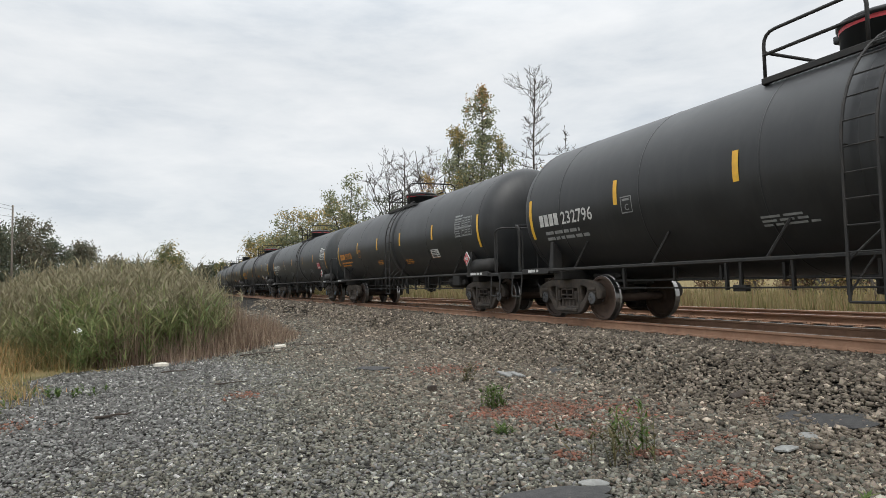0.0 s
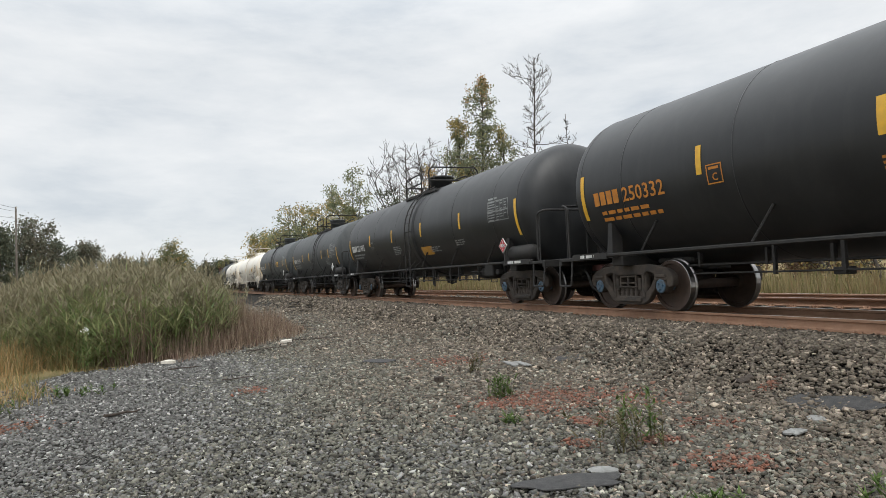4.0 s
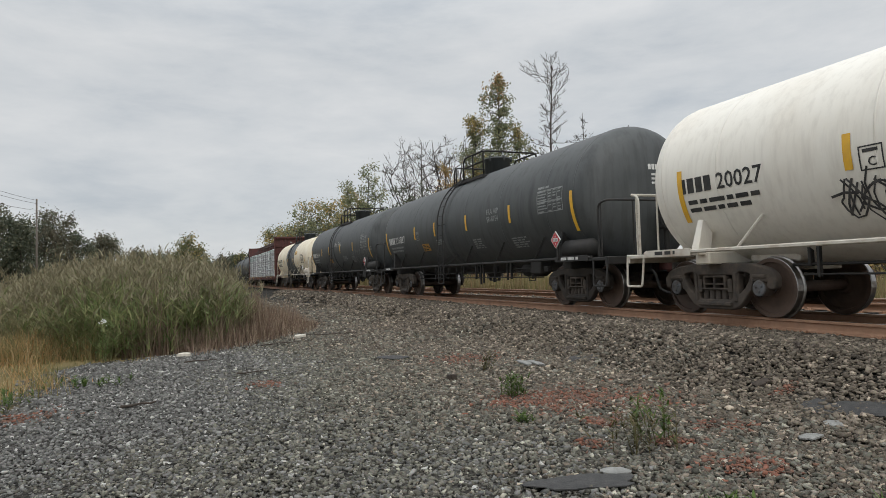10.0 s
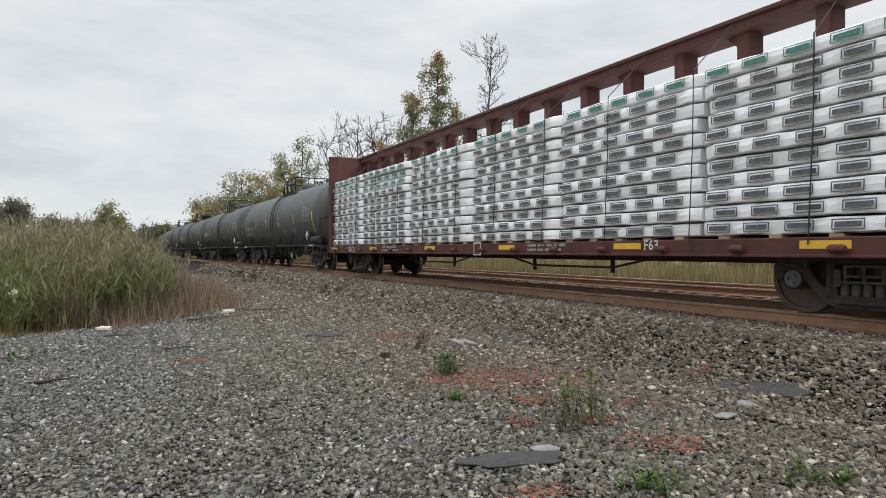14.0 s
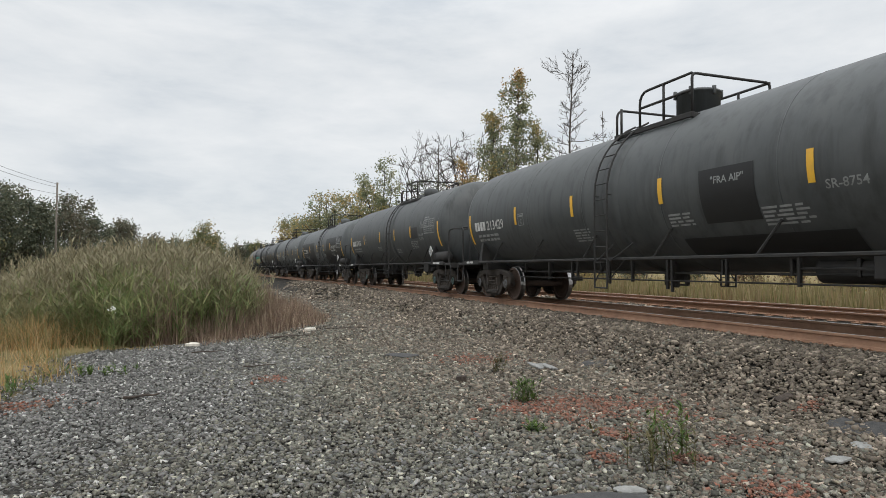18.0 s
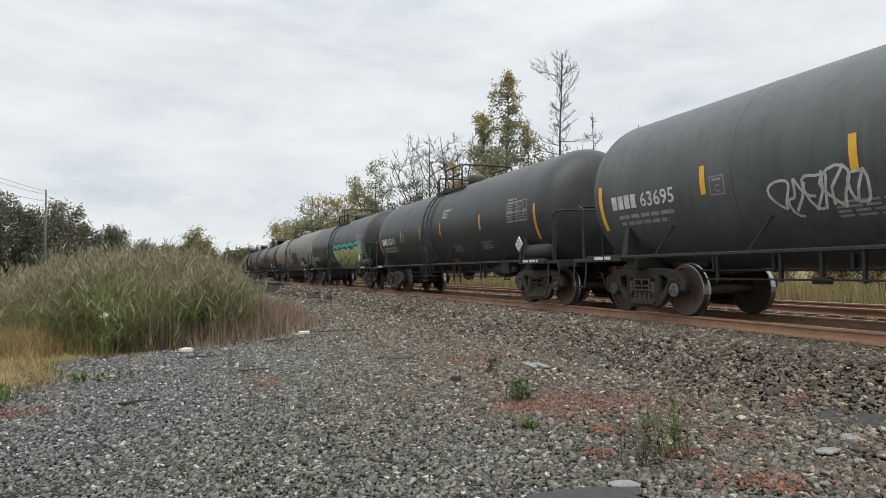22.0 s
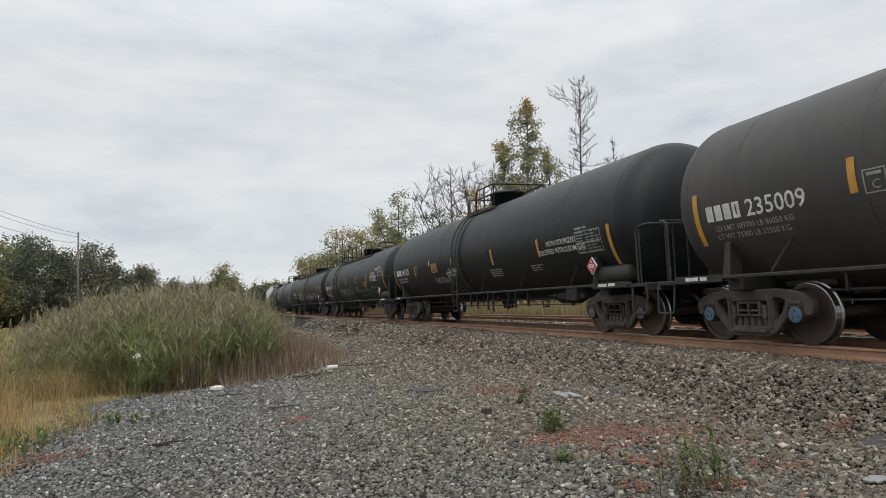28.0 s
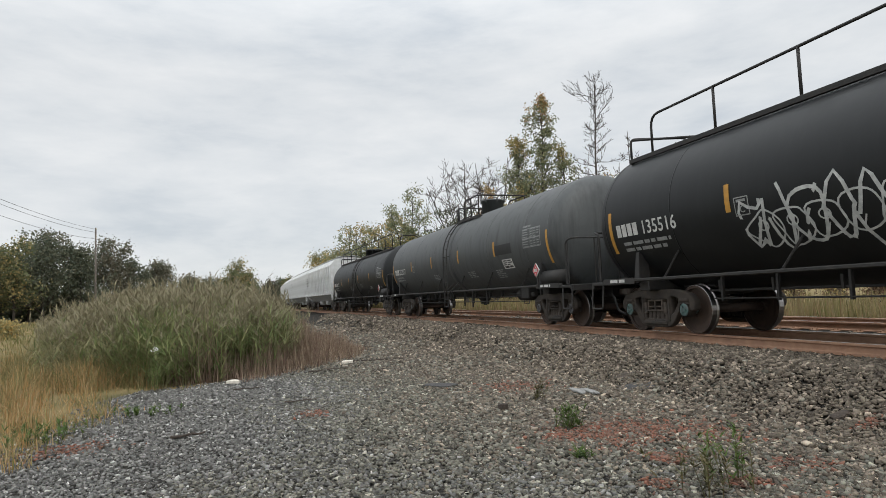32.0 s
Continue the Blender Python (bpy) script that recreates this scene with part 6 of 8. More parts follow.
tank_car(15.70, 160.85, "coal", number="216114", ladder_x=-0.78, label="charcoal tank car with chalky scrawls and a yellow notice", strips=(-6.5, -3.65, -1.68, 0.98, 3.6, 6.5), fore=True, seed=11, placard=("red", ["3256"]),
         extra=several(sign(-1.95, -1.25, -0.80, -0.55, YELLOW_DIRTY, 3), tags(-0.2, 0.9, 0.02, 0.24, SPRAY_WHITE, 21, 0.025), graffiti_white(3.3, 6.2, -0.95, -0.25, 8, 0.018, 22, GREY_INK), words([("HOT", 6.3, -0.42, 0.17)], GREY_INK)))
tank_car(14.89, 176.15, "cream", R=1.48, zc=2.22, ink=BLACK_INK, number="130589", dome="drum", frame_mat=FRAME_WHITE, placard=("white", ["2426"]), label="rust-stained cream tank car with a dark grey middle band", strips=(-6.2, -3.14, -1.1, 1.2, 2.93, 5.75), sv=0.06, number_v=-0.16, table=(4.36, 5.36, -0.37, 0.15), fore=True, top_mat=FRAME_MAT, seed=12, data_ink=BLACK_INK,
         black_middle=(-1.74, 1.67), dome_x=0.3, inset=1.1, ladder_x=-0.12, extra=several(sign(1.93, 2.7, 0.26, 0.52, YELLOW, 6), spikes(1.95, 2.75, -1.05, -0.5, 3, 0.03, 31, SPRAY_BLACK), tags(4.3, 5.2, -0.95, 0.26, GREY_INK, 32, 0.03), patch(3.64, 3.98, -0.76, -0.52, PAINT['slate']), words([("THE TANK CAR PEOPLE", -5.5, -0.25, 0.065)], BLACK_INK)))
lumber_car(23.31, 195.25)
tank_car(16.29, 215.04, "slate", number="64088", ladder_x=0.20, dome="cap", label="slate-grey tank car with dark chipped paint", seed=14, placard=("white", ["HOT", "3257"]), ink=GREY_INK, extra=graffiti_white(-5.4, -4.0, -0.2, 0.1, 4, 0.03, 41, GRIME))
tank_car(16.20, 231.29, "coal", number="37451", ladder_x=0.40, dome="cap", label=DG, number_h=0.28, small=("LD LMT 213500 LB 96850 KG", "LT WT 72500 LB 32900 KG"), seed=15, placard=("white", ["HOT", "3257"]))
tank_car(17.41, 248.09, "coal", R=1.5, zc=2.32, number="213429", ladder_x=-0.40, dome="drum", label="charcoal tank car with dark repainted panels", fore=True, seed=16, placard=("white", ["HOT", "3257"]),
         extra=several(words([('"FRA AIP"', 2.45, -0.12, 0.11), ("SR-8754", 4.4, -0.42, 0.12)], GREY_INK), patch(2.2, 3.3, -0.75, 0.12, GRIME, 0.0045), patch(1.5, 4.6, -1.5, -1.0, GRIME)))
tank_car(15.80, 264.70, "coal", number="37436", ladder_x=0.73, dome="cap", label=DG, strips=(-6.55, -3.75, -0.92, 1.37, 3.51, 6.55), seed=17, placard=("white", ["HOT", "3257"]),
         extra=several(words([("FRA-AIP", 4.48, -0.30, 0.10), ("SR-8754", 4.48, -0.45, 0.10)], GREY_INK), patch(3.62, 4.35, -0.36, 0.06, GRIME), graffiti_white(4.7, 5.15, 0.0, 0.22, 3, 0.018, 51, GREY_INK)))
tank_car(16.25, 280.73, "slate", R=1.5, zc=2.32, number="28028", ladder_x=0.30, dome="cap", label="two-tone grey tank car with a black lower panel and scrawls", strips=(-6.7, -3.75, -0.92, 1.37, 3.51, 6.7), number_h=0.28, small=("LD LMT 191900 LB 87050 KG", "LT WT 71100 LB 32250 KG"), seed=18, placard=("white", ["HOT", "3257"]),
         extra=several(patch(2.3, 6.75, -1.5, 0.42, GRIME), patch(1.5, 2.3, -1.5, -0.35, GRIME, 0.0046), patch(-6.75, -1.9, -1.6, 0.34, GRIME, 0.0035), graffiti_white(3.75, 5.3, -0.48, -0.08, 5, 0.03, 61), graffiti_white(-5.1, -4.4, -1.05, -0.65, 3, 0.022, 62), words([('FRA-AIP', 4.1, -0.72, 0.13)], WHITE_INK)))
tank_car(16.25, 296.98, "slate", R=1.5, zc=2.32, number="63695", ladder_x=0.30, dome="cap", label="slate-grey tank car with white scrawls", seed=19, placard=("white", ["HOT", "3257"]),
         extra=several(graffiti_white(-2.75, -1.35, -0.80, -0.25, 5, 0.04, 71), tags(-1.0, -0.4, -0.45, 0.3, SPRAY_WHITE, 72, 0.03), patch(3.0, 3.8, -0.2, 0.2, GRIME)))
tank_car(16.20, 313.20, "dusk", R=1.48, zc=2.30, number="89215", ladder_x=-0.73, dome="cap", label="dark grey tank car with white stencils and a yellow notice", strips=(-6.75, -3.77, -1.55, 0.49, 3.6, 6.75), seed=20, placard=("white", ["HOT", "3257"]), stripe_mat=YELLOW_DIRTY,
         extra=several(words([("WATER CAPY", 0.65, 0.45, 0.08), ("197045 LB", 0.65, 0.34, 0.08), ("89380 KG", 0.65, 0.23, 0.08)], WHITE_INK), sign(0.55, 0.95, -1.48, -1.18, YELLOW_DIRTY, 4)))
def mural(car, tank, R, zc, half):
    """A row of heavy sprayed letters: a bright teal cloud, a deep green shade, gold bodies and pale edges."""
    rng = random.Random(81)

    def cloud(u0, u1, top, wave, mat, lift, label):
        sh = Sheet()
        pts = [(u0 + (u1 - u0) * k / 36, top + wave * (0.7 * math.sin(k * 0.9) + 0.5 * math.sin(k * 2.3 + 1)) - (0.35 if k in (0, 36) else 0)) for k in range(37)]
        for (a, b), (c, d) in zip(pts, pts[1:]):
            for j in range(14):
                lo, hi = j / 14, (j + 1) / 14
                sh.poly([(a, -1.62 + (b + 1.62) * lo), (c, -1.62 + (d + 1.62) * lo), (c, -1.62 + (d + 1.62) * hi), (a, -1.62 + (b + 1.62) * hi)])
        stencil("graffiti", sh.on_side(R, zc, lift), mat, tank, label)
    cloud(-0.34, 6.3, 0.0, 0.075, SPRAY_GREEN, 0.006, "bright teal cloud behind large sprayed letters")
    cloud(-0.14, 6.1, -0.15, 0.06, SPRAY_DEEP, 0.009, "deep green shade round large sprayed letters")

    def slab(corners):
        (a, b), (c, d), (e, f), (g, h) = corners
        sh, edge = Sheet(), Sheet()
        for j in range(12):
            lo, hi = j / 12, (j + 1) / 12
            sh.poly([(a + (g - a) * lo, b + (h - b) * lo), (c + (e - c) * lo, d + (f - d) * lo), (c + (e - c) * hi, d + (f - d) * hi), (a + (g - a) * hi, b + (h - b) * hi)])
        for p, q in zip(corners, corners[1:] + corners[:1]):
            edge.stroke([(p[0] + (q[0] - p[0]) * i / 10, p[1] + (q[1] - p[1]) * i / 10) for i in range(11)], 0.03)
        stencil("graffiti", sh.on_side(R, zc, 0.012), SPRAY_GOLD, tank, "gold body of a large sprayed letter")
        stencil("graffiti", edge.on_side(R, zc, 0.015), SPRAY_PALE, tank, "pale edge of a large sprayed letter")
    for k in range(5):
        u, lo, hi = -0.02 + k * 1.22, -1.58, -0.24 + rng.uniform(-0.12, 0.07)
        slab([(u + 0.04, lo), (u + 0.52, lo), (u + 0.62, hi - 0.10), (u - 0.04 + 0.1 * (k % 2), hi)])
        if k % 3 == 1:
            slab([(u + 0.55, lo + 0.02), (u + 1.12, lo), (u + 1.08, hi - 0.55), (u + 0.60, hi - 0.48)])
            slab([(u + 0.61, hi - 0.36), (u + 1.10, hi - 0.44), (u + 1.06, hi + 0.02), (u + 0.64, hi)])
        else:
            slab([(u + 0.74, lo), (u + 1.20, lo + 0.06), (u + 1.10, hi + 0.05), (u + 0.66, hi - 0.06)])
            slab([(u + 0.50, lo + 0.45), (u + 0.63, lo + 0.38), (u + 0.61, hi - 0.42), (u + 0.55, hi - 0.38)])


tank_car(15.90, 329.25, "black", R=1.5, zc=2.32, number="89563", ladder_x=-0.80, dome="cap", label="black tank car with a large green and gold graffiti", strips=(-6.6, -3.64, -1.75, 0.71, 3.4, 6.6), sv=-0.13, number_v=-0.75, small=("LD LMT 191000 LB 86650 KG", "LT WT 72000 LB 32650 KG"), seed=21, placard=("white", ["HOT", "3257"]), stripe_mat=YELLOW_DIRTY,
         extra=several(mural, bubbles(-3.2, -2.1, -1.12, -0.78, 5, 0.035, 82, SPRAY_CYAN), tags(-1.7, -1.05, -0.95, 0.3, SPRAY_WHITE, 83, 0.02), tags(-2.0, -1.5, -1.12, 0.16, GREY_INK, 84), tags(0.1, 0.9, 0.55, 0.22, GREY_INK, 85)))
tank_car(17.40, 345.90, "pale", number="64776", ladder_x=-0.90, ink=ORANGE_INK, dome="cap", label="faded pale grey tank car with rust and black patches", seed=22, placard=("white", ["HOT", "3257"]), stripe_mat=YELLOW_DIRTY,
         extra=several(patch(1.4, 3.9, -0.85, 0.0, GRIME), patch(-1.7, -0.6, -0.75, 0.25, GRIME), patch(0.2, 0.95, -0.05, 0.4, GRIME), patch(5.4, 6.6, -0.95, -0.5, GRIME)))
tank_car(16.35, 362.77, "black", R=1.47, zc=2.27, number="674096", ladder_x=0.69, ink=ORANGE_INK, dome="drum", label=OR, strips=(-6.8, -3.57, -0.9, 2.56, 4.6, 6.85), fore=True, number_h=0.29, number_v=-0.34, small=("THE TANK CAR PEOPLE", "LD LMT 205500 LB", "LT WT 80500 LB"), seed=23, placard=("red", ["1170"]))
tank_car(15.38, 378.64, "brown", R=1.5, zc=2.32, number="235009", ladder_x=-0.40, dome="drum", label="brownish black tank car with white stencils", strips=(-6.2, -3.35, -1.0, 1.5, 4.0, 6.3), fore=True, small=("LD LMT 189700 LB 86050 KG", "LT WT 73300 LB 33250 KG"), seed=24, placard=("red", ["1993"]), stripe_mat=YELLOW_DIRTY, extra=several(patch(2.6, 3.3, -0.2, 0.1, ORANGE_INK)))
LPG = dict(R=1.53, zc=2.31, inset=1.08, placard=("red", ["1075"]), seams=4, stripe_mat=YELLOW_DIRTY)
tank_car(19.44, 395.75, "jet", number="340159", dome="bonnet", label="long black gas tank car with an orange notice", strips=(-8.7, -5.44, -1.05, 2.4, 5.3, 8.4), sv=-0.07, table=(7.1, 8.1, -0.60, -0.10), ladder_x=-0.5, fore=True, seed=25, **dict(LPG, R=1.59, zc=2.37), extra=several(words([("NON-ODORIZED", 5.75, -0.30, 0.12), ("LIQUEFIED PETROLEUM GAS", 5.25, -0.49, 0.12)], WHITE_INK), sign(-3.29, -2.63, -0.45, -0.12, YELLOW_DIRTY, 6), graffiti_white(-3.2, -2.1, -0.9, -0.66, 5, 0.018, 91), spikes(-1.8, -0.7, -0.75, -0.42, 4, 0.03, 92, SPRAY_WHITE), patch(-3.56, -3.46, -0.15, 0.02, WHITE_INK)))
tank_car(19.39, 415.17, "jet", number="202949", ladder_x=-4.50, dome="bonnet", label="long black gas tank car with pale outlined graffiti", dome_x=0.4, walk_end=3.7, seed=26, long_walk=True, **LPG,
         strips=(-8.4, -5.85, -3.3, -0.85, 2.04, 4.74, 6.5, 8.4), sv=0.16, table=(7.28, 8.26, -0.06, 0.36),
         extra=several(bubbles(-3.3, 0.75, -1.40, -0.45, 6, 0.03, 101, SPRAY_WHITE), tags(-6.3, -3.6, -0.35, 0.2, SPRAY_TEAL, 102, 0.02), tags(1.95, 5.0, -0.84, 0.17, SPRAY_TEAL, 103), tags(2.3, 4.9, -1.08, 0.16, SPRAY_TEAL, 104), tags(5.5, 6.6, -0.72, 0.19, SPRAY_TEAL, 105), tags(5.4, 6.8, -1.0, 0.19, SPRAY_TEAL, 106), tags(4.9, 5.8, -1.22, 0.13, SPRAY_TEAL, 107),
                       patch(-8.4, -6.9, -1.0, -0.72, SPRAY_GOLD), sign(3.98, 4.68, -0.50, -0.22, YELLOW_DIRTY, 2), words([("FRA AIP", 6.68, 0.24, 0.13), ("LIQUEFIED", 5.72, 0.05, 0.13), ("PETROLEUM GAS", 5.55, -0.11, 0.13), ("NON ODORIZED", 5.60, -0.27, 0.13)], WHITE_INK)))
tank_car(19.78, 434.75, "jet", number="135516", ladder_x=0.40, dome="bonnet", label="long black gas tank car with white graffiti along its side", dome_x=0.45, seed=27, long_walk=True, **LPG,
         strips=(-8.6, -5.15, -1.6, 1.67, 3.95, 6.21, 8.6), sv=0.18, table=(7.95, 8.98, -0.38, 0.08),
         extra=several(graffiti_white(-4.9, -2.0, -0.95, -0.1, 6, 0.055, 111), bubbles(-4.8, -2.1, -0.85, -0.3, 5, 0.03, 113, SPRAY_WHITE), spikes(-0.5, 3.4, -1.15, -0.30, 9, 0.05, 112, SPRAY_WHITE), spikes(3.6, 7.0, -0.95, -0.50, 10, 0.04, 114, SPRAY_WHITE), spikes(7.55, 8.1, -0.95, -0.45, 3, 0.016, 115, GREY_INK),
                       patch(6.35, 7.48, -0.22, 0.18, PAINT["coal"]), sign(2.95, 3.6, -0.85, -0.58, YELLOW_DIRTY, 2), words([("LIQUEFIED PETROLEUM GAS", 4.12, -0.47, 0.09)], WHITE_INK)))
tank_car(19.21, 454.54, "coal", number="222017", dome="drum", label="charcoal tank car with patched paint", fore=True, seed=28, placard=("red", ["1170"]), stripe_mat=YELLOW_DIRTY, extra=several(patch(4.8, 6.0, -0.3, 0.0, GRIME), sign(5.2, 5.9, -0.75, -0.45, WHITE_SIGN, 5)))
tank_car(18.70, 473.50, "jet", number="340112", dome="bonnet", label="long black gas tank car", seed=29, long_walk=True, **LPG)
for k in range(4):
    hopper_car(17.6, 482.85 + 17.6 * (k + 0.5), k)

# ---------------------------------------------------------------- loose stone
CUBE = np.array([(-1, -1, -1), (1, -1, -1), (1, 1, -1), (-1, 1, -1), (-1, -1, 1), (1, -1, 1), (1, 1, 1), (-1, 1, 1)], float) / 2
QUADS = np.array([(0, 3, 2, 1), (4, 5, 6, 7), (0, 1, 5, 4), (1, 2, 6, 5), (2, 3, 7, 6), (3, 0, 4, 7)])


def stones_mesh(name, x, y, size, rng, sink=0.10):
    """Crushed stones as broken blocks, one for each place."""
    n = len(x)
    d, _ = rail_distance(x, y)
    z = ground_height(x, y, d) + 0.022 * ((d > 0.35) & (d < 3.0))
    dims = size[:, None] * np.stack([rng.uniform(0.9, 1.75, n), rng.uniform(0.65, 1.15, n), rng.uniform(0.42, 0.80, n)], 1)
    v = CUBE[None] * dims[:, None, :]
    v = v * rng.uniform(0.55, 1.05, (n, 8, 1)) + rng.uniform(-0.15, 0.15, (n, 8, 3)) * size[:, None, None]
    a, b, c = rng.uniform(0, 6.28, n), rng.normal(0, 0.34, n), rng.normal(0, 0.34, n)
    ca, sa, cb, sb, cc, sc = np.cos(a), np.sin(a), np.cos(b), np.sin(b), np.cos(c), np.sin(c)
    X, Y, Z = v[..., 0], v[..., 1], v[..., 2]
    Y, Z = Y * cb[:, None] - Z * sb[:, None], Y * sb[:, None] + Z * cb[:, None]
    X, Z = X * cc[:, None] + Z * sc[:, None], -X * sc[:, None] + Z * cc[:, None]
    X, Y = X * ca[:, None] - Y * sa[:, None], X * sa[:, None] + Y * ca[:, None]
    v = np.stack([X + x[:, None], Y + y[:, None], Z + (z + dims[:, 2] * (0.5 - sink))[:, None]], -1).reshape(-1, 3)
    f = (QUADS[None] + (np.arange(n) * 8)[:, None, None]).reshape(-1, 4)
    me = bpy.data.meshes.new(name)
    me.vertices.add(len(v))
    me.vertices.foreach_set("co", v.ravel())
    me.loops.add(len(f) * 4)
    me.loops.foreach_set("vertex_index", f.ravel())
    me.polygons.add(len(f))
    me.polygons.foreach_set("loop_start", np.arange(0, len(f) * 4, 4))
    me.update(calc_edges=True)
    return me


def scatter(rng, x0, x1, y0, y1, per_m2):
    n = int((x1 - x0) * (y1 - y0) * per_m2)
    return rng.uniform(x0, x1, n), rng.uniform(y0, y1, n)


# spilled brick: centre, reach and amount
RED_PATCHES = ((1.05, 7.6, 0.62, 0.62, 620), (0.55, 7.45, 0.28, 0.2, 110), (1.33, 6.45, 0.22, 0.18, 120), (1.08, 5.65, 0.14, 0.14, 60), (1.77, 5.66, 0.18, 0.12, 80), (2.12, 4.95, 0.27, 0.26, 150), (0.0, 11.3, 0.5, 0.55, 170), (-2.9, 9.2, 0.2, 0.25, 40), (3.45, 7.05, 0.12, 0.12, 40),
               (0.85, 4.0, 0.25, 0.1, 60), (-5.2, 7.2, 0.35, 0.4, 90), (1.95, 7.6, 0.45, 0.5, 70), (2.4, 6.2, 0.3, 0.2, 50))


def make_gravel():
    rng = np.random.RandomState(11)
    xs, ys, ss = [], [], []
    for (x0, x1, y0, y1, per, s0, s1) in ((-5.5, 6.5, 3.2, 6.0, 1250, 0.018, 0.056), (-6.8, 7.5, 6.0, 9.5, 1000, 0.020, 0.060), (-7.2, 7.0, 9.5, 14, 680, 0.026, 0.068),
                                          (-6.5, 5.0, 14, 20, 270, 0.040, 0.088), (-8, 3.0, 20, 30, 90, 0.06, 0.115), (-6.0, 7.0, -7.0, 3.2, 60, 0.04, 0.08), (-18, -2.0, 30, 50, 30, 0.08, 0.15)):
        x, y = scatter(rng, x0, x1, y0, y1, per)
        s = s0 + (s1 - s0) * rng.beta(1.5, 3.0, len(x))
        # keep to the wedge that lies open before the camera
        keep = ((np.abs(np.arctan2(x + 0.05, y)) < radians(44)) | (y < 3.2)) & (x > edge_x(y) - 0.8 * rng.uniform(0, 1, len(x)) ** 2)
        d, _ = rail_distance(x[keep], y[keep])
        k2 = (d > 0.17) | ((d > -6.4) & (rng.uniform(0, 1, d.shape) < 0.35) & (np.abs(d) > 0.1) & (np.abs(d + 1.505) > 0.1))
        xs.append(x[keep][k2]); ys.append(y[keep][k2]); ss.append(s[keep][k2])
    # the shoulder beside the near rail is piled thicker
    n = 11000
    along, off = rng.uniform(-9, 19, n) , -rng.uniform(0.22, 3.1, n)
    pts = np.array([track_at(a, b)[:2] for a, b in zip(along, off)])
    xs.append(pts[:, 0]); ys.append(pts[:, 1]); ss.append(0.026 + 0.05 * rng.beta(1.5, 3.0, n))
    x, y, s = np.concatenate(xs), np.concatenate(ys), np.concatenate(ss)
    d, _ = rail_distance(x, y)
    # finer chippings out on the lot, coarser stone by the rails
    s = s * np.interp(d, [0, 3, 7, 11], [1.15, 1.08, 0.90, 0.80])
    wave = 0.9 * np.sin(x * 0.9 + 1.3 * np.sin(y * 0.5)) + 0.6 * np.sin(y * 1.3 + x * 0.4)
    brown = d + wave * 0.7 + rng.uniform(-2.4, 2.4, d.shape) < 4.6
    olive = ~brown & (d + wave + rng.uniform(-1.6, 1.6, d.shape) < 7.4)
    red = np.zeros(len(x), bool)
    for cx, cy, rx, ry, n in RED_PATCHES:
        q = ((x - cx) / rx) ** 2 + ((y - cy) / ry) ** 2
        red |= rng.uniform(0, 1, len(x)) < 0.55 * np.exp(-q * 0.9)
    brown, olive = brown & ~red, olive & ~red
    for pick, nm, mat, lb in ((red, "gravel", STONE_RED, "stone stained by crumbled brick"), (~brown & ~olive & ~red, "gravel", STONE, "loose crushed grey stone"), (olive, "gravel", STONE_OLIVE, "loose olive-grey stone"), (brown, "ballast", BALLAST, "brown-grey track ballast stone")):
        me = stones_mesh(nm, x[pick], y[pick], s[pick], rng)
        me.materials.append(mat)
        tagged(new(nm, me), lb + " beside the rails", "gravel", kind="stuff")
    # spilled brick rubble
    xs, ys, ss = [], [], []
    for cx, cy, rx, ry, n in RED_PATCHES:
        n = int(n * 1.9)
        a = rng.uniform(0, 6.28, n)
        r = rng.uniform(0, 1, n) ** 0.6 * (1 + 0.25 * np.sin(3 * a + cx * 5) + 0.15 * np.sin(7 * a))
        xs.append(cx + rx * r * np.cos(a)); ys.append(cy + ry * r * np.sin(a)); ss.append(0.010 + 0.026 * rng.beta(1.3, 2.2, n))
    me = stones_mesh("brick_rubble", np.concatenate(xs), np.concatenate(ys), np.concatenate(ss), rng, -0.9)
    me.materials.append(STONE_RED)
    ob = new("brick_rubble", me)
    tagged(ob, "crumbled orange-red brick spilled over the gravel", "rubble", kind="stuff")


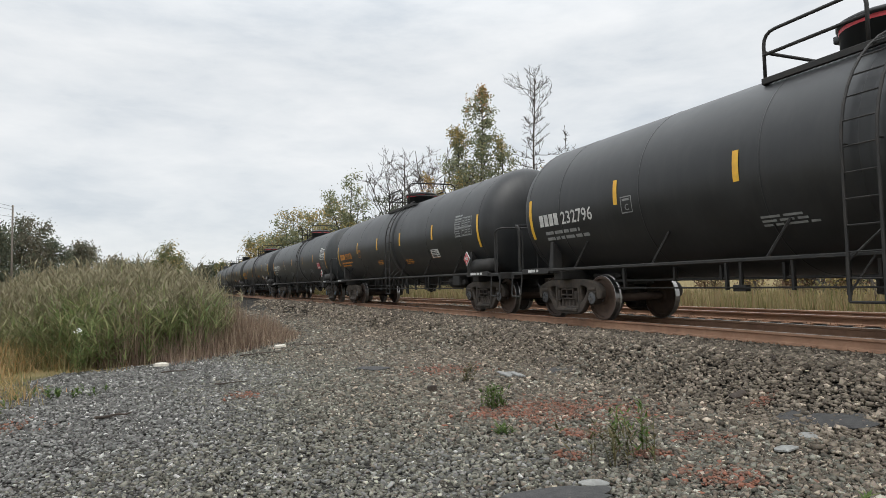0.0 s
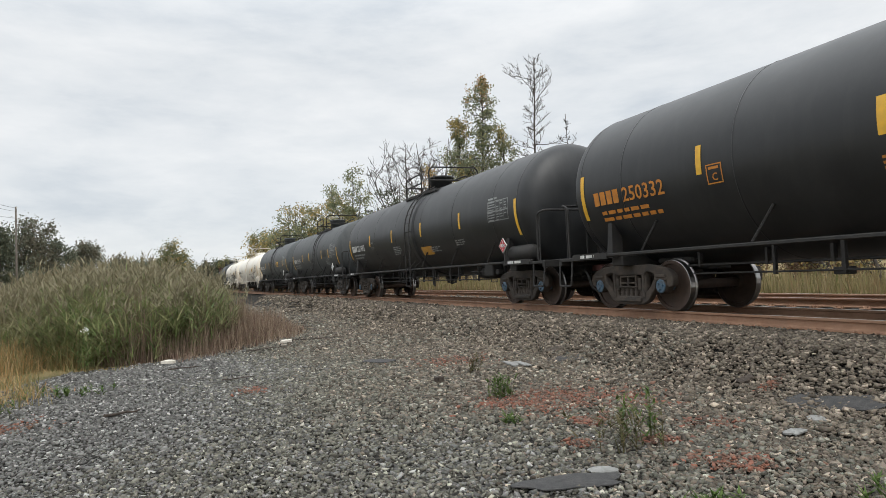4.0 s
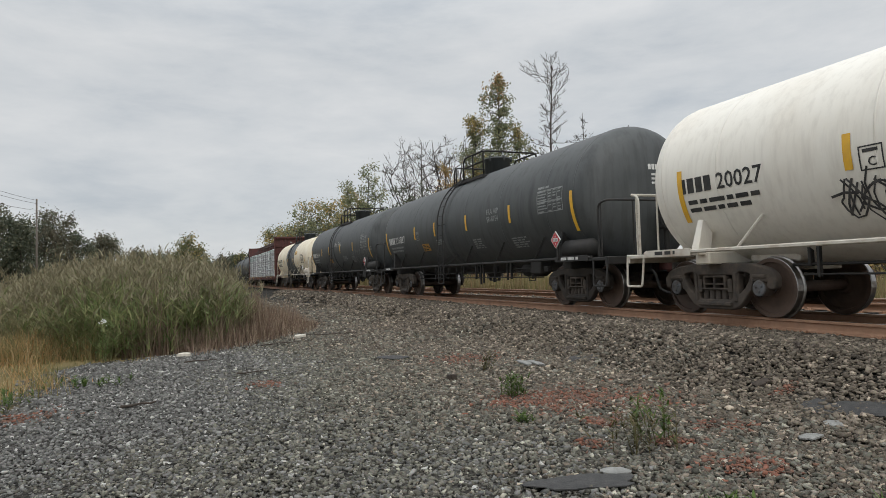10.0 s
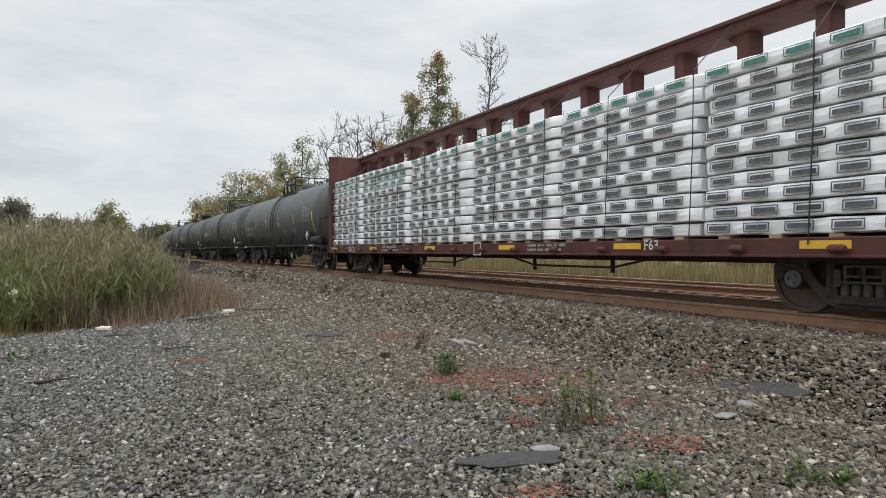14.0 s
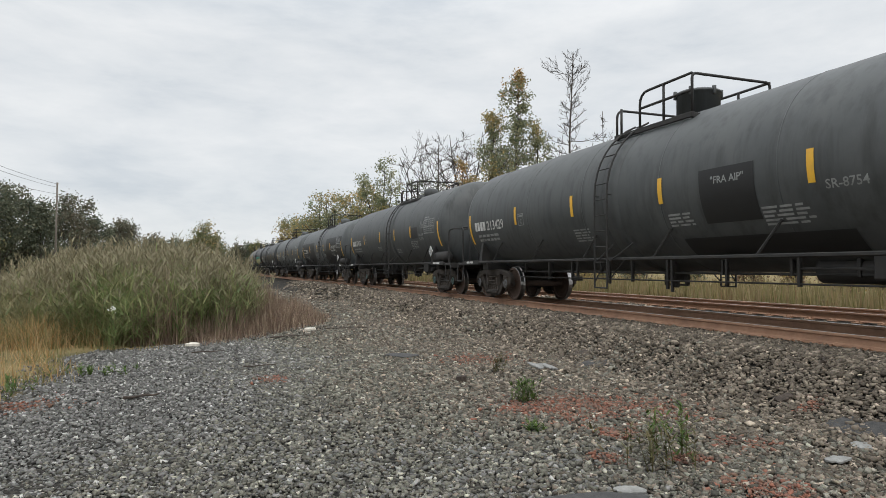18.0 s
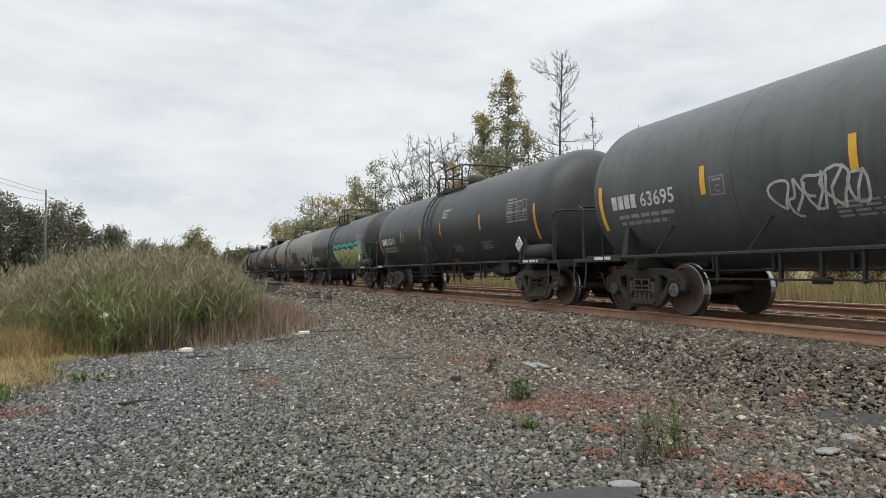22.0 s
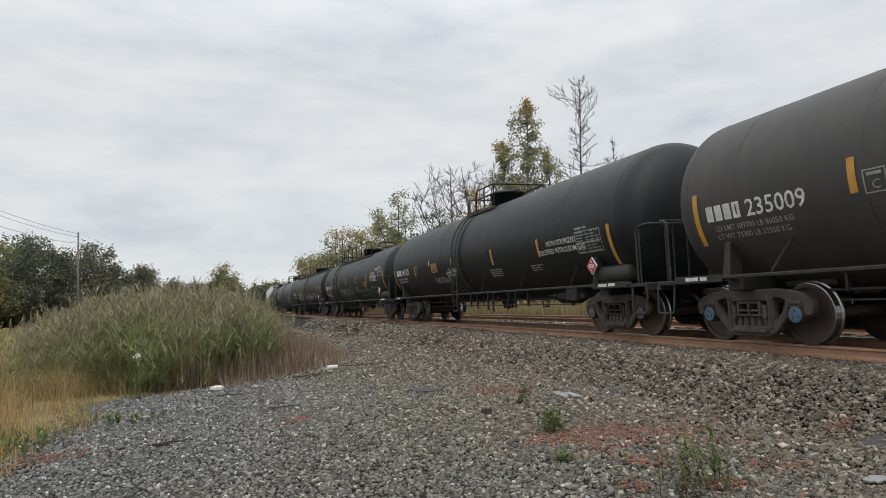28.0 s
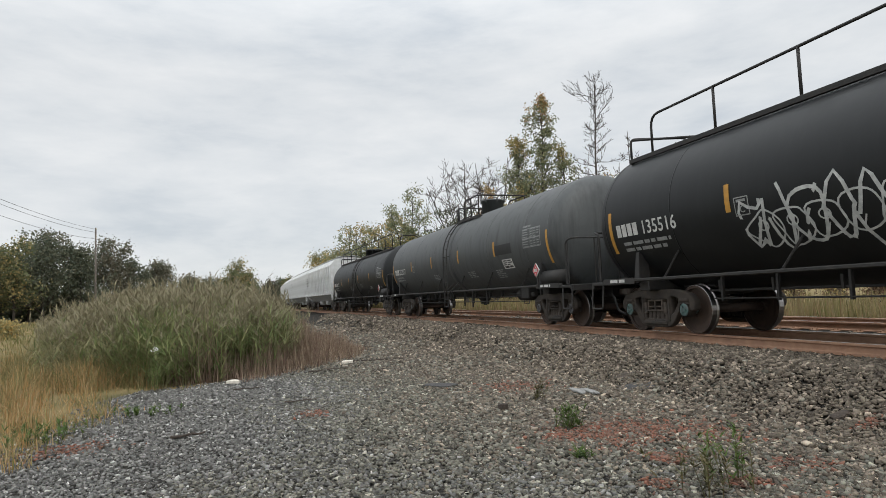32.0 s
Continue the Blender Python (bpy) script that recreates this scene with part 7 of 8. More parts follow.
# ---------------------------------------------------------------- blades, reeds and grass
def blades_mesh(name, base, height, width, lean, curl, az, rng, seg=3):
    """Narrow tapering blades: foot points, heights, widths, sideways lean and curl."""
    n = len(base)
    t = np.linspace(0, 1, seg + 1)
    out = lean[:, None] * t + curl[:, None] * t ** 2
    zz = height[:, None] * (t - 0.22 * np.clip(curl / np.maximum(height, 0.01), 0, 1.5)[:, None] * t ** 2)
    dx, dy = np.cos(az), np.sin(az)
    px, py = -dy, dx
    tw = rng.uniform(-0.7, 0.7, n)
    px, py = px * np.cos(tw) + dx * np.sin(tw), py * np.cos(tw) + dy * np.sin(tw)
    w = width[:, None] * np.array([1.0] + [1.0 - 0.25 * k for k in range(1, seg)] + [0.12])[None] / 2
    cx = base[:, 0][:, None] + out * dx[:, None]
    cy = base[:, 1][:, None] + out * dy[:, None]
    cz = base[:, 2][:, None] + zz
    a = np.stack([cx - w * px[:, None], cy - w * py[:, None], cz], -1)
    b = np.stack([cx + w * px[:, None], cy + w * py[:, None], cz], -1)
    v = np.stack([a, b], 2).reshape(-1, 3)
    k = np.arange(seg)
    q = np.stack([2 * k, 2 * k + 1, 2 * k + 3, 2 * k + 2], -1)
    f = (q[None] + (np.arange(n) * 2 * (seg + 1))[:, None, None]).reshape(-1, 4)
    me = bpy.data.meshes.new(name)
    me.vertices.add(len(v))
    me.vertices.foreach_set("co", v.ravel())
    me.loops.add(len(f) * 4)
    me.loops.foreach_set("vertex_index", f.ravel())
    me.polygons.add(len(f))
    me.polygons.foreach_set("loop_start", np.arange(0, len(f) * 4, 4))
    me.update(calc_edges=True)
    return me


def on_ground(x, y, lift=0.0):
    return np.stack([x, y, ground_height(x, y) + lift], -1)


def stuff(name, me, mat, label, category):
    me.materials.append(mat)
    return tagged(new(name, me), label, category, kind="stuff")


def make_reeds():
    rng = np.random.RandomState(21)
    # the stand of reeds: an uneven oval beside the lot, running back along the line
    x, y = rng.uniform(-22, -3.0, 60000), rng.uniform(12.2, 44, 60000)
    ex = edge_x(y)
    fx = ex - x
    k = -x / y
    front = 12.3 + 0.25 * np.sin(x * 1.3) + 0.2 * np.sin(x * 3.1) + np.clip(-7.2 - x, 0, 20) * 0.45
    ok = (fx > 0.15 + 0.5 * rng.uniform(0, 1, len(x))) & (y > front) & (k > 0.325 + 0.05 * rng.uniform(0, 1, len(x))) & (k < 0.77 + 0.02 * np.sin(y * 1.9))
    ok &= rng.uniform(0, 1, len(x)) < np.clip((0.80 - k) / 0.14, 0, 1)
    dens = np.where(y < 21, 1.0, 0.40)
    ok &= rng.uniform(0, 1, len(x)) < dens
    x, y, k = x[ok], y[ok], k[ok]
    clump = np.sin(x * 2.1 + 0.6 * np.sin(y * 1.7)) * 0.11 + np.sin(y * 2.9 + x) * 0.09 + 0.09 * np.sin(x * 5.3 + y * 4.1)
    crown = np.interp(k, (0.32, 0.37, 0.43, 0.52, 0.60, 0.66, 0.71, 0.76), (0.80, 1.35, 1.78, 1.84, 1.76, 1.56, 1.34, 1.0))
    tall = crown * (0.60 + 0.40 * np.clip((y - 12.2) / 3.2, 0, 1)) * (1 + clump) * rng.uniform(0.70, 1.12, len(x)) * np.where(y > 20, 1 + (y - 20) * 0.004, 1)
    green = (rng.uniform(0, 1, len(x)) < np.clip(1.35 - np.abs(x + 6.6) / 2.4 - np.clip(y - 14.6, 0, 9) / 3.6, 0.18, 0.96))
    n = len(x)
    base = on_ground(x, y)
    az = rng.uniform(0, 6.28, n)
    lean = rng.normal(0.14, 0.20, n)
    stems = blades_mesh("reed_stems", base, tall, np.full(n, 0.014), lean * tall, 0.10 * tall, az, rng, 3)
    stuff("reed_stems", stems, REED_OLIVE, "upright olive stems of a tall reed bed", "reeds")
    for flag, mat, nm, lb in ((True, REED_GREEN, "reed_leaves", "green arching reed leaves at the edge of the lot"), (False, REED_OLIVE, "reed_leaves", "olive dry reed leaves")):
        xi, yi, ti, li, ai = x[green == flag], y[green == flag], tall[green == flag], lean[green == flag], az[green == flag]
        reps = 6
        xb, yb, tb, lb2, ab = (np.repeat(v, reps) for v in (xi, yi, ti, li, ai))
        at = rng.uniform(0.05, 0.86, len(xb))
        off = lb2 * tb * at + 0.10 * tb * at ** 2
        b = on_ground(xb + np.cos(ab) * off, yb + np.sin(ab) * off)
        b[:, 2] += tb * at
        m = len(xb)
        me = blades_mesh(nm, b, rng.uniform(0.16, 0.50, m) * (1 - 0.3 * at), rng.uniform(0.018, 0.040, m), rng.uniform(0.10, 0.36, m), rng.uniform(0.05, 0.34, m), rng.uniform(0, 6.28, m), rng, 3)
        stuff(nm, me, mat, lb, "reeds")
    # plumes on the taller ones
    pick = (rng.uniform(0, 1, n) < np.interp(y, (12.4, 13.4, 15.0), (0.05, 0.25, 0.70)) * np.interp(x, (-9.5, -7.5), (1.15, 1.0))) & (tall > 0.95)
    reps = 6
    xb, yb, tb, lb2, ab = (np.repeat(v[pick], reps) for v in (x, y, tall, lean, az))
    off = (lb2 + 0.10) * tb
    b = on_ground(xb + np.cos(ab) * off, yb + np.sin(ab) * off)
    m = len(xb)
    b[:, 2] += tb * 0.95 + rng.uniform(-0.14, 0.18, m)
    me = blades_mesh("reed_plumes", b, rng.uniform(0.10, 0.24, m), rng.uniform(0.016, 0.042, m), rng.uniform(0.02, 0.12, m), rng.uniform(0.02, 0.14, m), rng.uniform(0, 6.28, m), rng, 2)
    stuff("reed_plumes", me, REED_PLUME, "buff feathery plumes of a reed bed", "reeds")
    # dead brown stalks along the edge towards the track
    x, y = rng.uniform(-8, -3.0, 17000), rng.uniform(12.8, 22, 17000)
    fx = edge_x(y) - x
    ok = (fx > -0.5 + 0.7 * rng.uniform(0, 1, len(x)) ** 2) & (fx < 1.5) & (y > 12.9 + 0.3 * np.sin(x * 4)) & (y < 21.5)
    x, y, fx = x[ok], y[ok], fx[ok]
    n = len(x)
    tall = rng.uniform(0.35, 1.35, n) * np.clip(0.45 + fx * 0.55, 0.18, 1.1) * np.interp(y, (14, 17, 21), (1.0, 0.95, 0.55)) * (1 + 0.25 * np.sin(x * 4.3 + y * 2.2))
    me = blades_mesh("dead_stalks", on_ground(x, y), tall, rng.uniform(0.008, 0.022, n), rng.normal(0, 0.16, n), rng.normal(0, 0.10, n), rng.uniform(0, 6.28, n), rng, 2)
    stuff("dead_stalks", me, REED_DEAD, "dead brown weed stalks along the gravel", "dead weeds")
    # orange-dry low grass in front of the reeds
    x, y = rng.uniform(-14, -4.2, 110000), rng.uniform(5.2, 17, 110000)
    fx = edge_x(y) + 0.32 * np.sin(y * 2.1 + 0.7) + 0.22 * np.sin(y * 5.3) + 0.15 * np.sin(y * 11.0) - x
    ok = (fx > -0.15 + 0.55 * rng.uniform(0, 1, len(x))) & (y < 12.4 + np.clip(-7.0 - x, 0, 20) * 0.9)
    patchy = np.sin(x * 1.9 + 1.1 * np.sin(y * 1.3)) + np.sin(y * 2.3 - x * 1.1) + 0.8 * np.sin(x * 4.7 + y * 3.9)
    ok &= rng.uniform(0, 1, len(x)) < np.clip(0.25 + fx * 0.5, 0.1, 1) * np.clip(0.55 + 0.28 * patchy, 0.10, 1)
    x, y, fx, patchy = x[ok], y[ok], fx[ok], patchy[ok]
    n = len(x)
    k = rng.uniform(0, 1, n) < np.clip(0.72 - (y - 8.5) * 0.08 - 0.22 * np.sin(x * 2.3 + y), 0.20, 0.85)
    tall = rng.uniform(0.08, 0.55, n) * np.clip(0.35 + fx * 0.40, 0.3, 1.05) * np.clip(1.0 + 0.22 * patchy, 0.4, 1.35)
    for flag, mat, nm, lb in ((True, GRASS_DRY, "dry_grass", "orange-dry low grass at the lot's edge"), (False, GRASS_OLIVE, "olive_grass", "olive low grass at the lot's edge")):
        s = k == flag
        m = int(s.sum())
        me = blades_mesh(nm, on_ground(x[s], y[s]), tall[s], rng.uniform(0.006, 0.016, m), rng.normal(0.12, 0.22, m) * tall[s] * 1.6, rng.normal(0.10, 0.25, m) * tall[s] * 1.6, rng.uniform(0, 6.28, m), rng, 2)
        stuff(nm, me, mat, lb, "grass")
    # open grassland behind and left
    x, y = rng.uniform(-70, -9, 60000), rng.uniform(9, 110, 60000)
    fx = edge_x(y) - x
    ok = (fx > 7.5) & (np.abs(np.arctan2(x, y)) < radians(46)) & (rng.uniform(0, 1, len(x)) < np.clip(16 / np.hypot(x, y), 0.14, 1))
    x, y = x[ok], y[ok]
    n = len(x)
    dist = np.hypot(x, y)
    me = blades_mesh("meadow_grass", on_ground(x, y), rng.uniform(0.2, 0.55, n), 0.012 + dist * 0.0011, rng.normal(0.1, 0.12, n), rng.normal(0.05, 0.1, n), rng.uniform(0, 6.28, n), rng, 2)
    stuff("meadow_grass", me, GRASS_OLIVE, "olive-brown meadow grass", "grass")
    # straw-coloured grass behind the far track
    n = 42000
    s, aw = rng.uniform(-45, 85, n), 8.0 + 14 * rng.uniform(0, 1, n) ** 1.6
    pts = np.array([track_at(a, b)[:2] for a, b in zip(s, aw)])
    x, y = pts[:, 0], pts[:, 1]
    tall = rng.uniform(0.55, 1.25, n)
    dist = np.hypot(x, y)
    k = rng.uniform(0, 1, n) < 0.72
    for flag, mat, nm, lb in ((True, GRASS_FIELD, "straw_grass", "tall straw-coloured grass behind the tracks"), (False, GRASS_OLIVE, "weedy_grass", "olive weeds in the straw-coloured grass")):
        q = k == flag
        m = int(q.sum())
        me = blades_mesh(nm, on_ground(x[q], y[q]), tall[q], 0.014 + 0.0012 * dist[q], rng.normal(0.06, 0.1, m), rng.normal(0.04, 0.1, m), rng.uniform(0, 6.28, m), rng, 2)
        stuff(nm, me, mat, lb, "grass")


# ---------------------------------------------------------------- trees
def limb_path(p, d, length, rng, seg, wander, rise):
    pts = [Vector(p)]
    d = Vector(d).normalized()
    for i in range(seg):
        d = (d + Vector((rng.gauss(0, wander), rng.gauss(0, wander), rng.gauss(0, wander) + rise))).normalized()
        pts.append(pts[-1] + d * (length / seg))
    return pts


def leaf_mesh(name, centres, size, rng, per, spread):
    """Small folded leaves in tufts round the twig ends."""
    c = np.repeat(np.array(centres), per, 0)
    n = len(c)
    c = c + rng.normal(0, 1, (n, 3)) * spread
    a = rng.normal(0, 1, (n, 3))
    a /= np.linalg.norm(a, axis=1)[:, None]
    b = np.cross(a, rng.normal(0, 1, (n, 3)))
    b /= np.linalg.norm(b, axis=1)[:, None] + 1e-9
    s = size * rng.uniform(0.55, 1.25, n)[:, None]
    v = np.stack([c - a * s, c - b * s * 0.55, c + a * s, c + b * s * 0.55], 1).reshape(-1, 3)
    f = np.arange(n * 4).reshape(-1, 4)
    me = bpy.data.meshes.new(name)
    me.vertices.add(len(v))
    me.vertices.foreach_set("co", v.ravel())
    me.loops.add(n * 4)
    me.loops.foreach_set("vertex_index", f.ravel())
    me.polygons.add(n)
    me.polygons.foreach_set("loop_start", np.arange(0, n * 4, 4))
    me.update(calc_edges=True)
    return me


def tree(x, y, height, shape, seed, leaf=None, leaf2=None, size=0.16, per=16, label="", bark=None, lean=0.0, trunks=1, low=0.2, category="tree"):
    """A tapered trunk with limbs and twigs; leaves sit in tufts at the twig ends. shape: spire, round, bush or bare."""
    rng = random.Random(seed)
    nrng = np.random.RandomState(seed)
    z0 = float(ground_height(np.array([x]), np.array([y]))[0])
    ob = new("tree")
    ob.matrix_basis = pose(x, y, z0 - 0.05)
    tagged(ob, label, category)
    tips, bm = [], bmesh.new()
    r0 = height * 0.014 + 0.03
    for tk in range(trunks):
        a0 = rng.uniform(0, 6.28)
        d0 = (lean + (0.38 * math.cos(a0) if trunks > 1 else 0), 0.38 * math.sin(a0) if trunks > 1 else 0, 1)
        hh = height * (1 if tk == 0 else rng.uniform(0.7, 0.95))
        trunk = limb_path((0.3 * tk * math.cos(a0), 0.3 * tk * math.sin(a0), 0), d0, hh * (0.95 if shape in ("spire", "bare", "dead") else 0.75), rng, 9, 0.05 if shape != "bush" else 0.12, 0.10)
        tube(bm, trunk, r0, 6, taper=r0 * 0.12)
        n = {"spire": 54, "round": 22, "bush": 14, "bare": 22, "dead": 44}[shape]
        for k in range(n):
            f = low + (0.97 - low) * (k + rng.random()) / n
            p = trunk[min(8, int(f * 9))].lerp(trunk[min(9, int(f * 9) + 1)], f * 9 % 1)
            az = rng.uniform(0, 6.28)
            if shape == "spire":
                ln = height * (0.02 + 0.30 * (1.0 - f)) * rng.uniform(0.35, 1.15)
                up = 0.4
            elif shape == "dead":
                ln = height * (0.17 * rng.uniform(0.6, 1.2) if f > 0.76 else 0.085 * rng.uniform(0.5, 1.3))
                up = 0.55
            elif shape == "bare":
                ln = height * (0.18 if trunks == 1 else 0.30) * (1.15 - f) * rng.uniform(0.5, 1.25)
                up = 0.45 if trunks == 1 else 1.1
            else:
                ln = height * 0.34 * (1.15 - 0.6 * f) * rng.uniform(0.6, 1.1)
                up = 0.75 if shape == "round" else 0.9
            path = limb_path(p, (math.cos(az), math.sin(az), up * rng.uniform(0.5, 1.3)), ln, rng, 4, 0.16, 0.05)
            thin = shape in ("bare", "dead")
            rb = max(0.055 if thin else 0.028, r0 * (1 - f) * 0.45)
            tube(bm, path, rb, 4, taper=max(0.022 if thin else 0.014, rb * 0.3))
            for j in range(7 if thin else 3 if category == "shrub" else 4):
                q = path[rng.randint(1, 4)]
                along = (path[-1] - path[0]).normalized() * (1.3 if thin else 0.0)
                tw = limb_path(q, (along.x + rng.gauss(0, 0.8 if thin else 1), along.y + rng.gauss(0, 0.8 if thin else 1), along.z + rng.uniform(0.0, 1.0)), ln * rng.uniform(0.3, 0.7) if thin else ln * rng.uniform(0.22, 0.5), rng, 3, 0.18, 0.05)
                if category != "shrub" or j == 0:
                    tube(bm, tw, max(0.032 if thin else 0.017, rb * 0.4), 3, taper=0.022 if thin else 0.010)
                tips += [tuple(tw[-1]), tuple(tw[-2]), tuple(tw[-1].lerp(path[-1], 0.4))]
            tips.append(tuple(path[-1]))
    part("trunk", bm, bark or BARK, ob, smooth=True)
    if leaf:
        rng.shuffle(tips)
        cut = int(len(tips) * 0.72) if leaf2 else len(tips)
        for share, mat in ((tips[:cut], leaf), (tips[cut:], leaf2)):
            if mat and share:
                me = leaf_mesh("crown", share, size, nrng, per, size * 2.4)
                me.materials.append(LEAF[mat])
                c = new("crown", me)
                c.parent = ob
    return ob


def grown_tree(x, y, stems, crown, seed, leaf=None, top=None, limbs=40, gap=0.25, tuft=0.30, per=18, size=0.085, twigs=6, up=0.7, girth=0.16, label="", bark=None, fork=0.3):
    """A tree drawn to its habit. stems: (dx, dy, height) of each leader's tip; crown: (share of the height, reach in metres) pairs;
    leaf, top: leaves of the body and of the highest part; gap: share of the twigs left without leaves."""
    rng = random.Random(seed)
    nrng = np.random.RandomState(seed)
    ob = new("tree")
    ob.matrix_basis = pose(x, y, -0.6)
    tagged(ob, label, "tree")
    bm = bmesh.new()
    low, high = [], []
    main = max(h for _, _, h in stems)
    fs, rs = [f for f, _ in crown], [r for _, r in crown]
    def branch(p, d, ln, r, depth, f):
        """A crooked limb that splits again; its ends carry the leaves."""
        limb = limb_path(p, d, ln, rng, 5, 0.20 if depth else 0.17, 0.05)
        tube(bm, limb, r, 4 if depth == 0 else 3, taper=max(0.013, r * 0.4))
        ends = [limb[-1]] if depth else [limb[-1], limb[3]]
        if depth < (2 if leaf is None else 1):
            n = twigs if depth == 0 else 3
            for j in range(n):
                q = limb[rng.randint(1, 5) if depth == 0 else rng.randint(2, 5)]
                along = (limb[-1] - limb[0]).normalized()
                w = 0.75 if leaf else 0.5
                side = Vector((rng.gauss(0, w), rng.gauss(0, w), rng.uniform(-0.25, 0.75) if leaf else rng.uniform(-0.3, 0.6)))
                ends += branch(q, along * (0.8 if leaf else 1.0) + side, ln * rng.uniform(0.3, 0.6) + 0.12, max(0.018, r * 0.55), depth + 1, f)
        return ends

    for si, (dx, dy, h) in enumerate(stems):
        ph = rng.uniform(0, 6.28)
        path = []
        for i in range(13):
            f = i / 12
            g = 0.0 if f < fork and len(stems) > 1 else (f - fork) / (1 - fork) if len(stems) > 1 else f
            wob = 0.03 * h * math.sin(f * 8 + ph) * f * (1 - f)
            path.append(Vector((dx * g ** 0.75 + wob, dy * g ** 0.75 + wob * 0.5, h * f)))
        gr = girth * (1 if si == 0 else 0.7)
        tube(bm, path, gr, 6, taper=0.025)
        n = max(6, int(limbs / len(stems)))
        az = rng.uniform(0, 6.28)
        for k in range(n):
            f = fs[0] + (0.97 - fs[0]) * (k + rng.random()) / n
            p = path[min(11, int(f * 12))].lerp(path[min(12, int(f * 12) + 1)], f * 12 % 1)
            az += 2.4 + rng.uniform(-0.9, 0.9)
            ln = float(np.interp(f * h / main, fs, rs)) * rng.choice((0.35, 0.7, 0.95, 1.2)) * rng.uniform(0.85, 1.1)
            ends = branch(p, (math.cos(az), math.sin(az), up * rng.uniform(0.1, 1.6)), ln * 1.1, 0.026 + 0.016 * ln * (1.2 - f), 0, f)
            if leaf and rng.random() > gap * 0.6:
                for e in ends:
                    if rng.random() > gap:
                        (high if top and f > 0.88 and rng.random() < 0.7 else low).append(tuple(e))
    part("trunk", bm, bark or BARK, ob, smooth=True)
    for pts, mat in ((low, leaf), (high, top)):
        if pts:
            me = leaf_mesh("crown", pts, size, nrng, per, tuft)
            me.materials.append(LEAF[mat])
            new("crown", me).parent = ob
    return ob


def make_trees():
    T, G = tree, grown_tree
    # the group behind the train
    G(3.7, 57.0, [(0.3, 0, 20.0)], ((0.25, 2.6), (0.5, 2.2), (0.7, 1.55), (0.80, 1.3), (0.88, 1.05), (0.94, 0.55), (1.0, 0.2)), 1, "olive", "orange", 80, 0.18, 0.21, 20, 0.115, 6, 0.5, 0.18, "tall poplar with olive leaves and an orange top")
    G(1.9, 57.2, [(-0.1, 0, 16.4)], ((0.25, 2.4), (0.6, 1.9), (0.8, 1.1), (0.93, 0.5), (1.0, 0.2)), 2, "olive", "yellow", 60, 0.18, 0.21, 20, 0.115, 6, 0.5, 0.15, "thin olive and yellow poplar beside a taller one")
    G(8.35, 56.6, [(0.45, 0, 21.3)], ((0.34, 1.0), (0.55, 1.5), (0.70, 1.5), (0.75, 0.8), (0.80, 1.7), (0.90, 1.5), (1.0, 0.8)), 23, None, None, 46, 0.9, 0.2, 4, 0.07, 6, 0.7, 0.17, "tall dead tree with open bare limbs")
    G(5.5, 56.0, [(0.1, 0, 15.0)], ((0.3, 1.5), (0.7, 1.2), (0.9, 0.7), (1.0, 0.25)), 4, "olive", "yellow", 34, 0.18, 0.21, 20, 0.11, 5, 0.5, 0.12, "half-leaved olive tree beside a poplar")
    G(6.9, 57.4, [(0.2, 0, 12.6), (-0.5, 0, 11.4)], ((0.3, 1.4), (0.8, 1.1), (1.0, 0.3)), 5, "yellow", "olive", 30, 0.35, 0.22, 16, 0.11, 5, 0.5, 0.12, "thin yellow tree between a poplar and a dead tree")
    G(9.2, 56.0, [(0.2, 0, 12.4)], ((0.3, 1.3), (0.8, 1.0), (1.0, 0.3)), 6, "yellow", "orange", 22, 0.35, 0.22, 16, 0.11, 5, 0.5, 0.10, "thin yellow tree below the dead tree")
    G(2.6, 55.5, [(0.3, 0, 11.8), (-1.2, 0, 11.0)], ((0.2, 2.2), (0.6, 2.0), (1.0, 0.6)), 7, "yellow", "olive", 40, 0.18, 0.26, 18, 0.115, 5, 0.5, 0.13, "yellow-green bushy tree below the poplars", fork=0.1)
    G(11.9, 59.0, [(0.0, 0, 16.7)], ((0.4, 0.9), (0.8, 0.7), (1.0, 0.1)), 8, None, None, 18, 1, 0.2, 4, 0.07, 4, 1.0, 0.08, "thin bare sapling behind the train")
    G(10.7, 60.0, [(0.5, 0, 14.0), (-0.9, 0, 13.2)], ((0.4, 1.1), (0.8, 0.9), (1.0, 0.2)), 9, None, None, 22, 1, 0.2, 4, 0.07, 4, 0.9, 0.08, "thin bare forked sapling behind the train")
    G(15.6, 58.2, [(0.3, 0, 15.2)], ((0.4, 0.8), (0.8, 0.5), (1.0, 0.1)), 10, None, None, 14, 1, 0.2, 4, 0.07, 4, 1.1, 0.07, "thin bare sapling behind the train")
    G(-3.4, 58.0, [(0.3, 0, 14.0), (-3.3, 0, 12.4), (2.2, -0.4, 12.0), (-1.6, 0.4, 12.6)], ((0.42, 1.6), (0.6, 2.4), (0.8, 1.9), (1.0, 0.7)), 11, None, None, 36, 1, 0.2, 4, 0.07, 6, 1.0, 0.17, "bare spreading tree with several leaders", fork=0.45)
    G(-0.7, 60.0, [(-1.5, 0, 14.8), (1.6, 0, 15.1), (0.1, 0.3, 13.2), (-2.6, 0, 12.8)], ((0.38, 1.6), (0.6, 2.2), (0.8, 1.8), (1.0, 0.7)), 12, None, None, 36, 1, 0.2, 4, 0.07, 6, 1.0, 0.15, "bare forked tree standing beside poplars", fork=0.4)
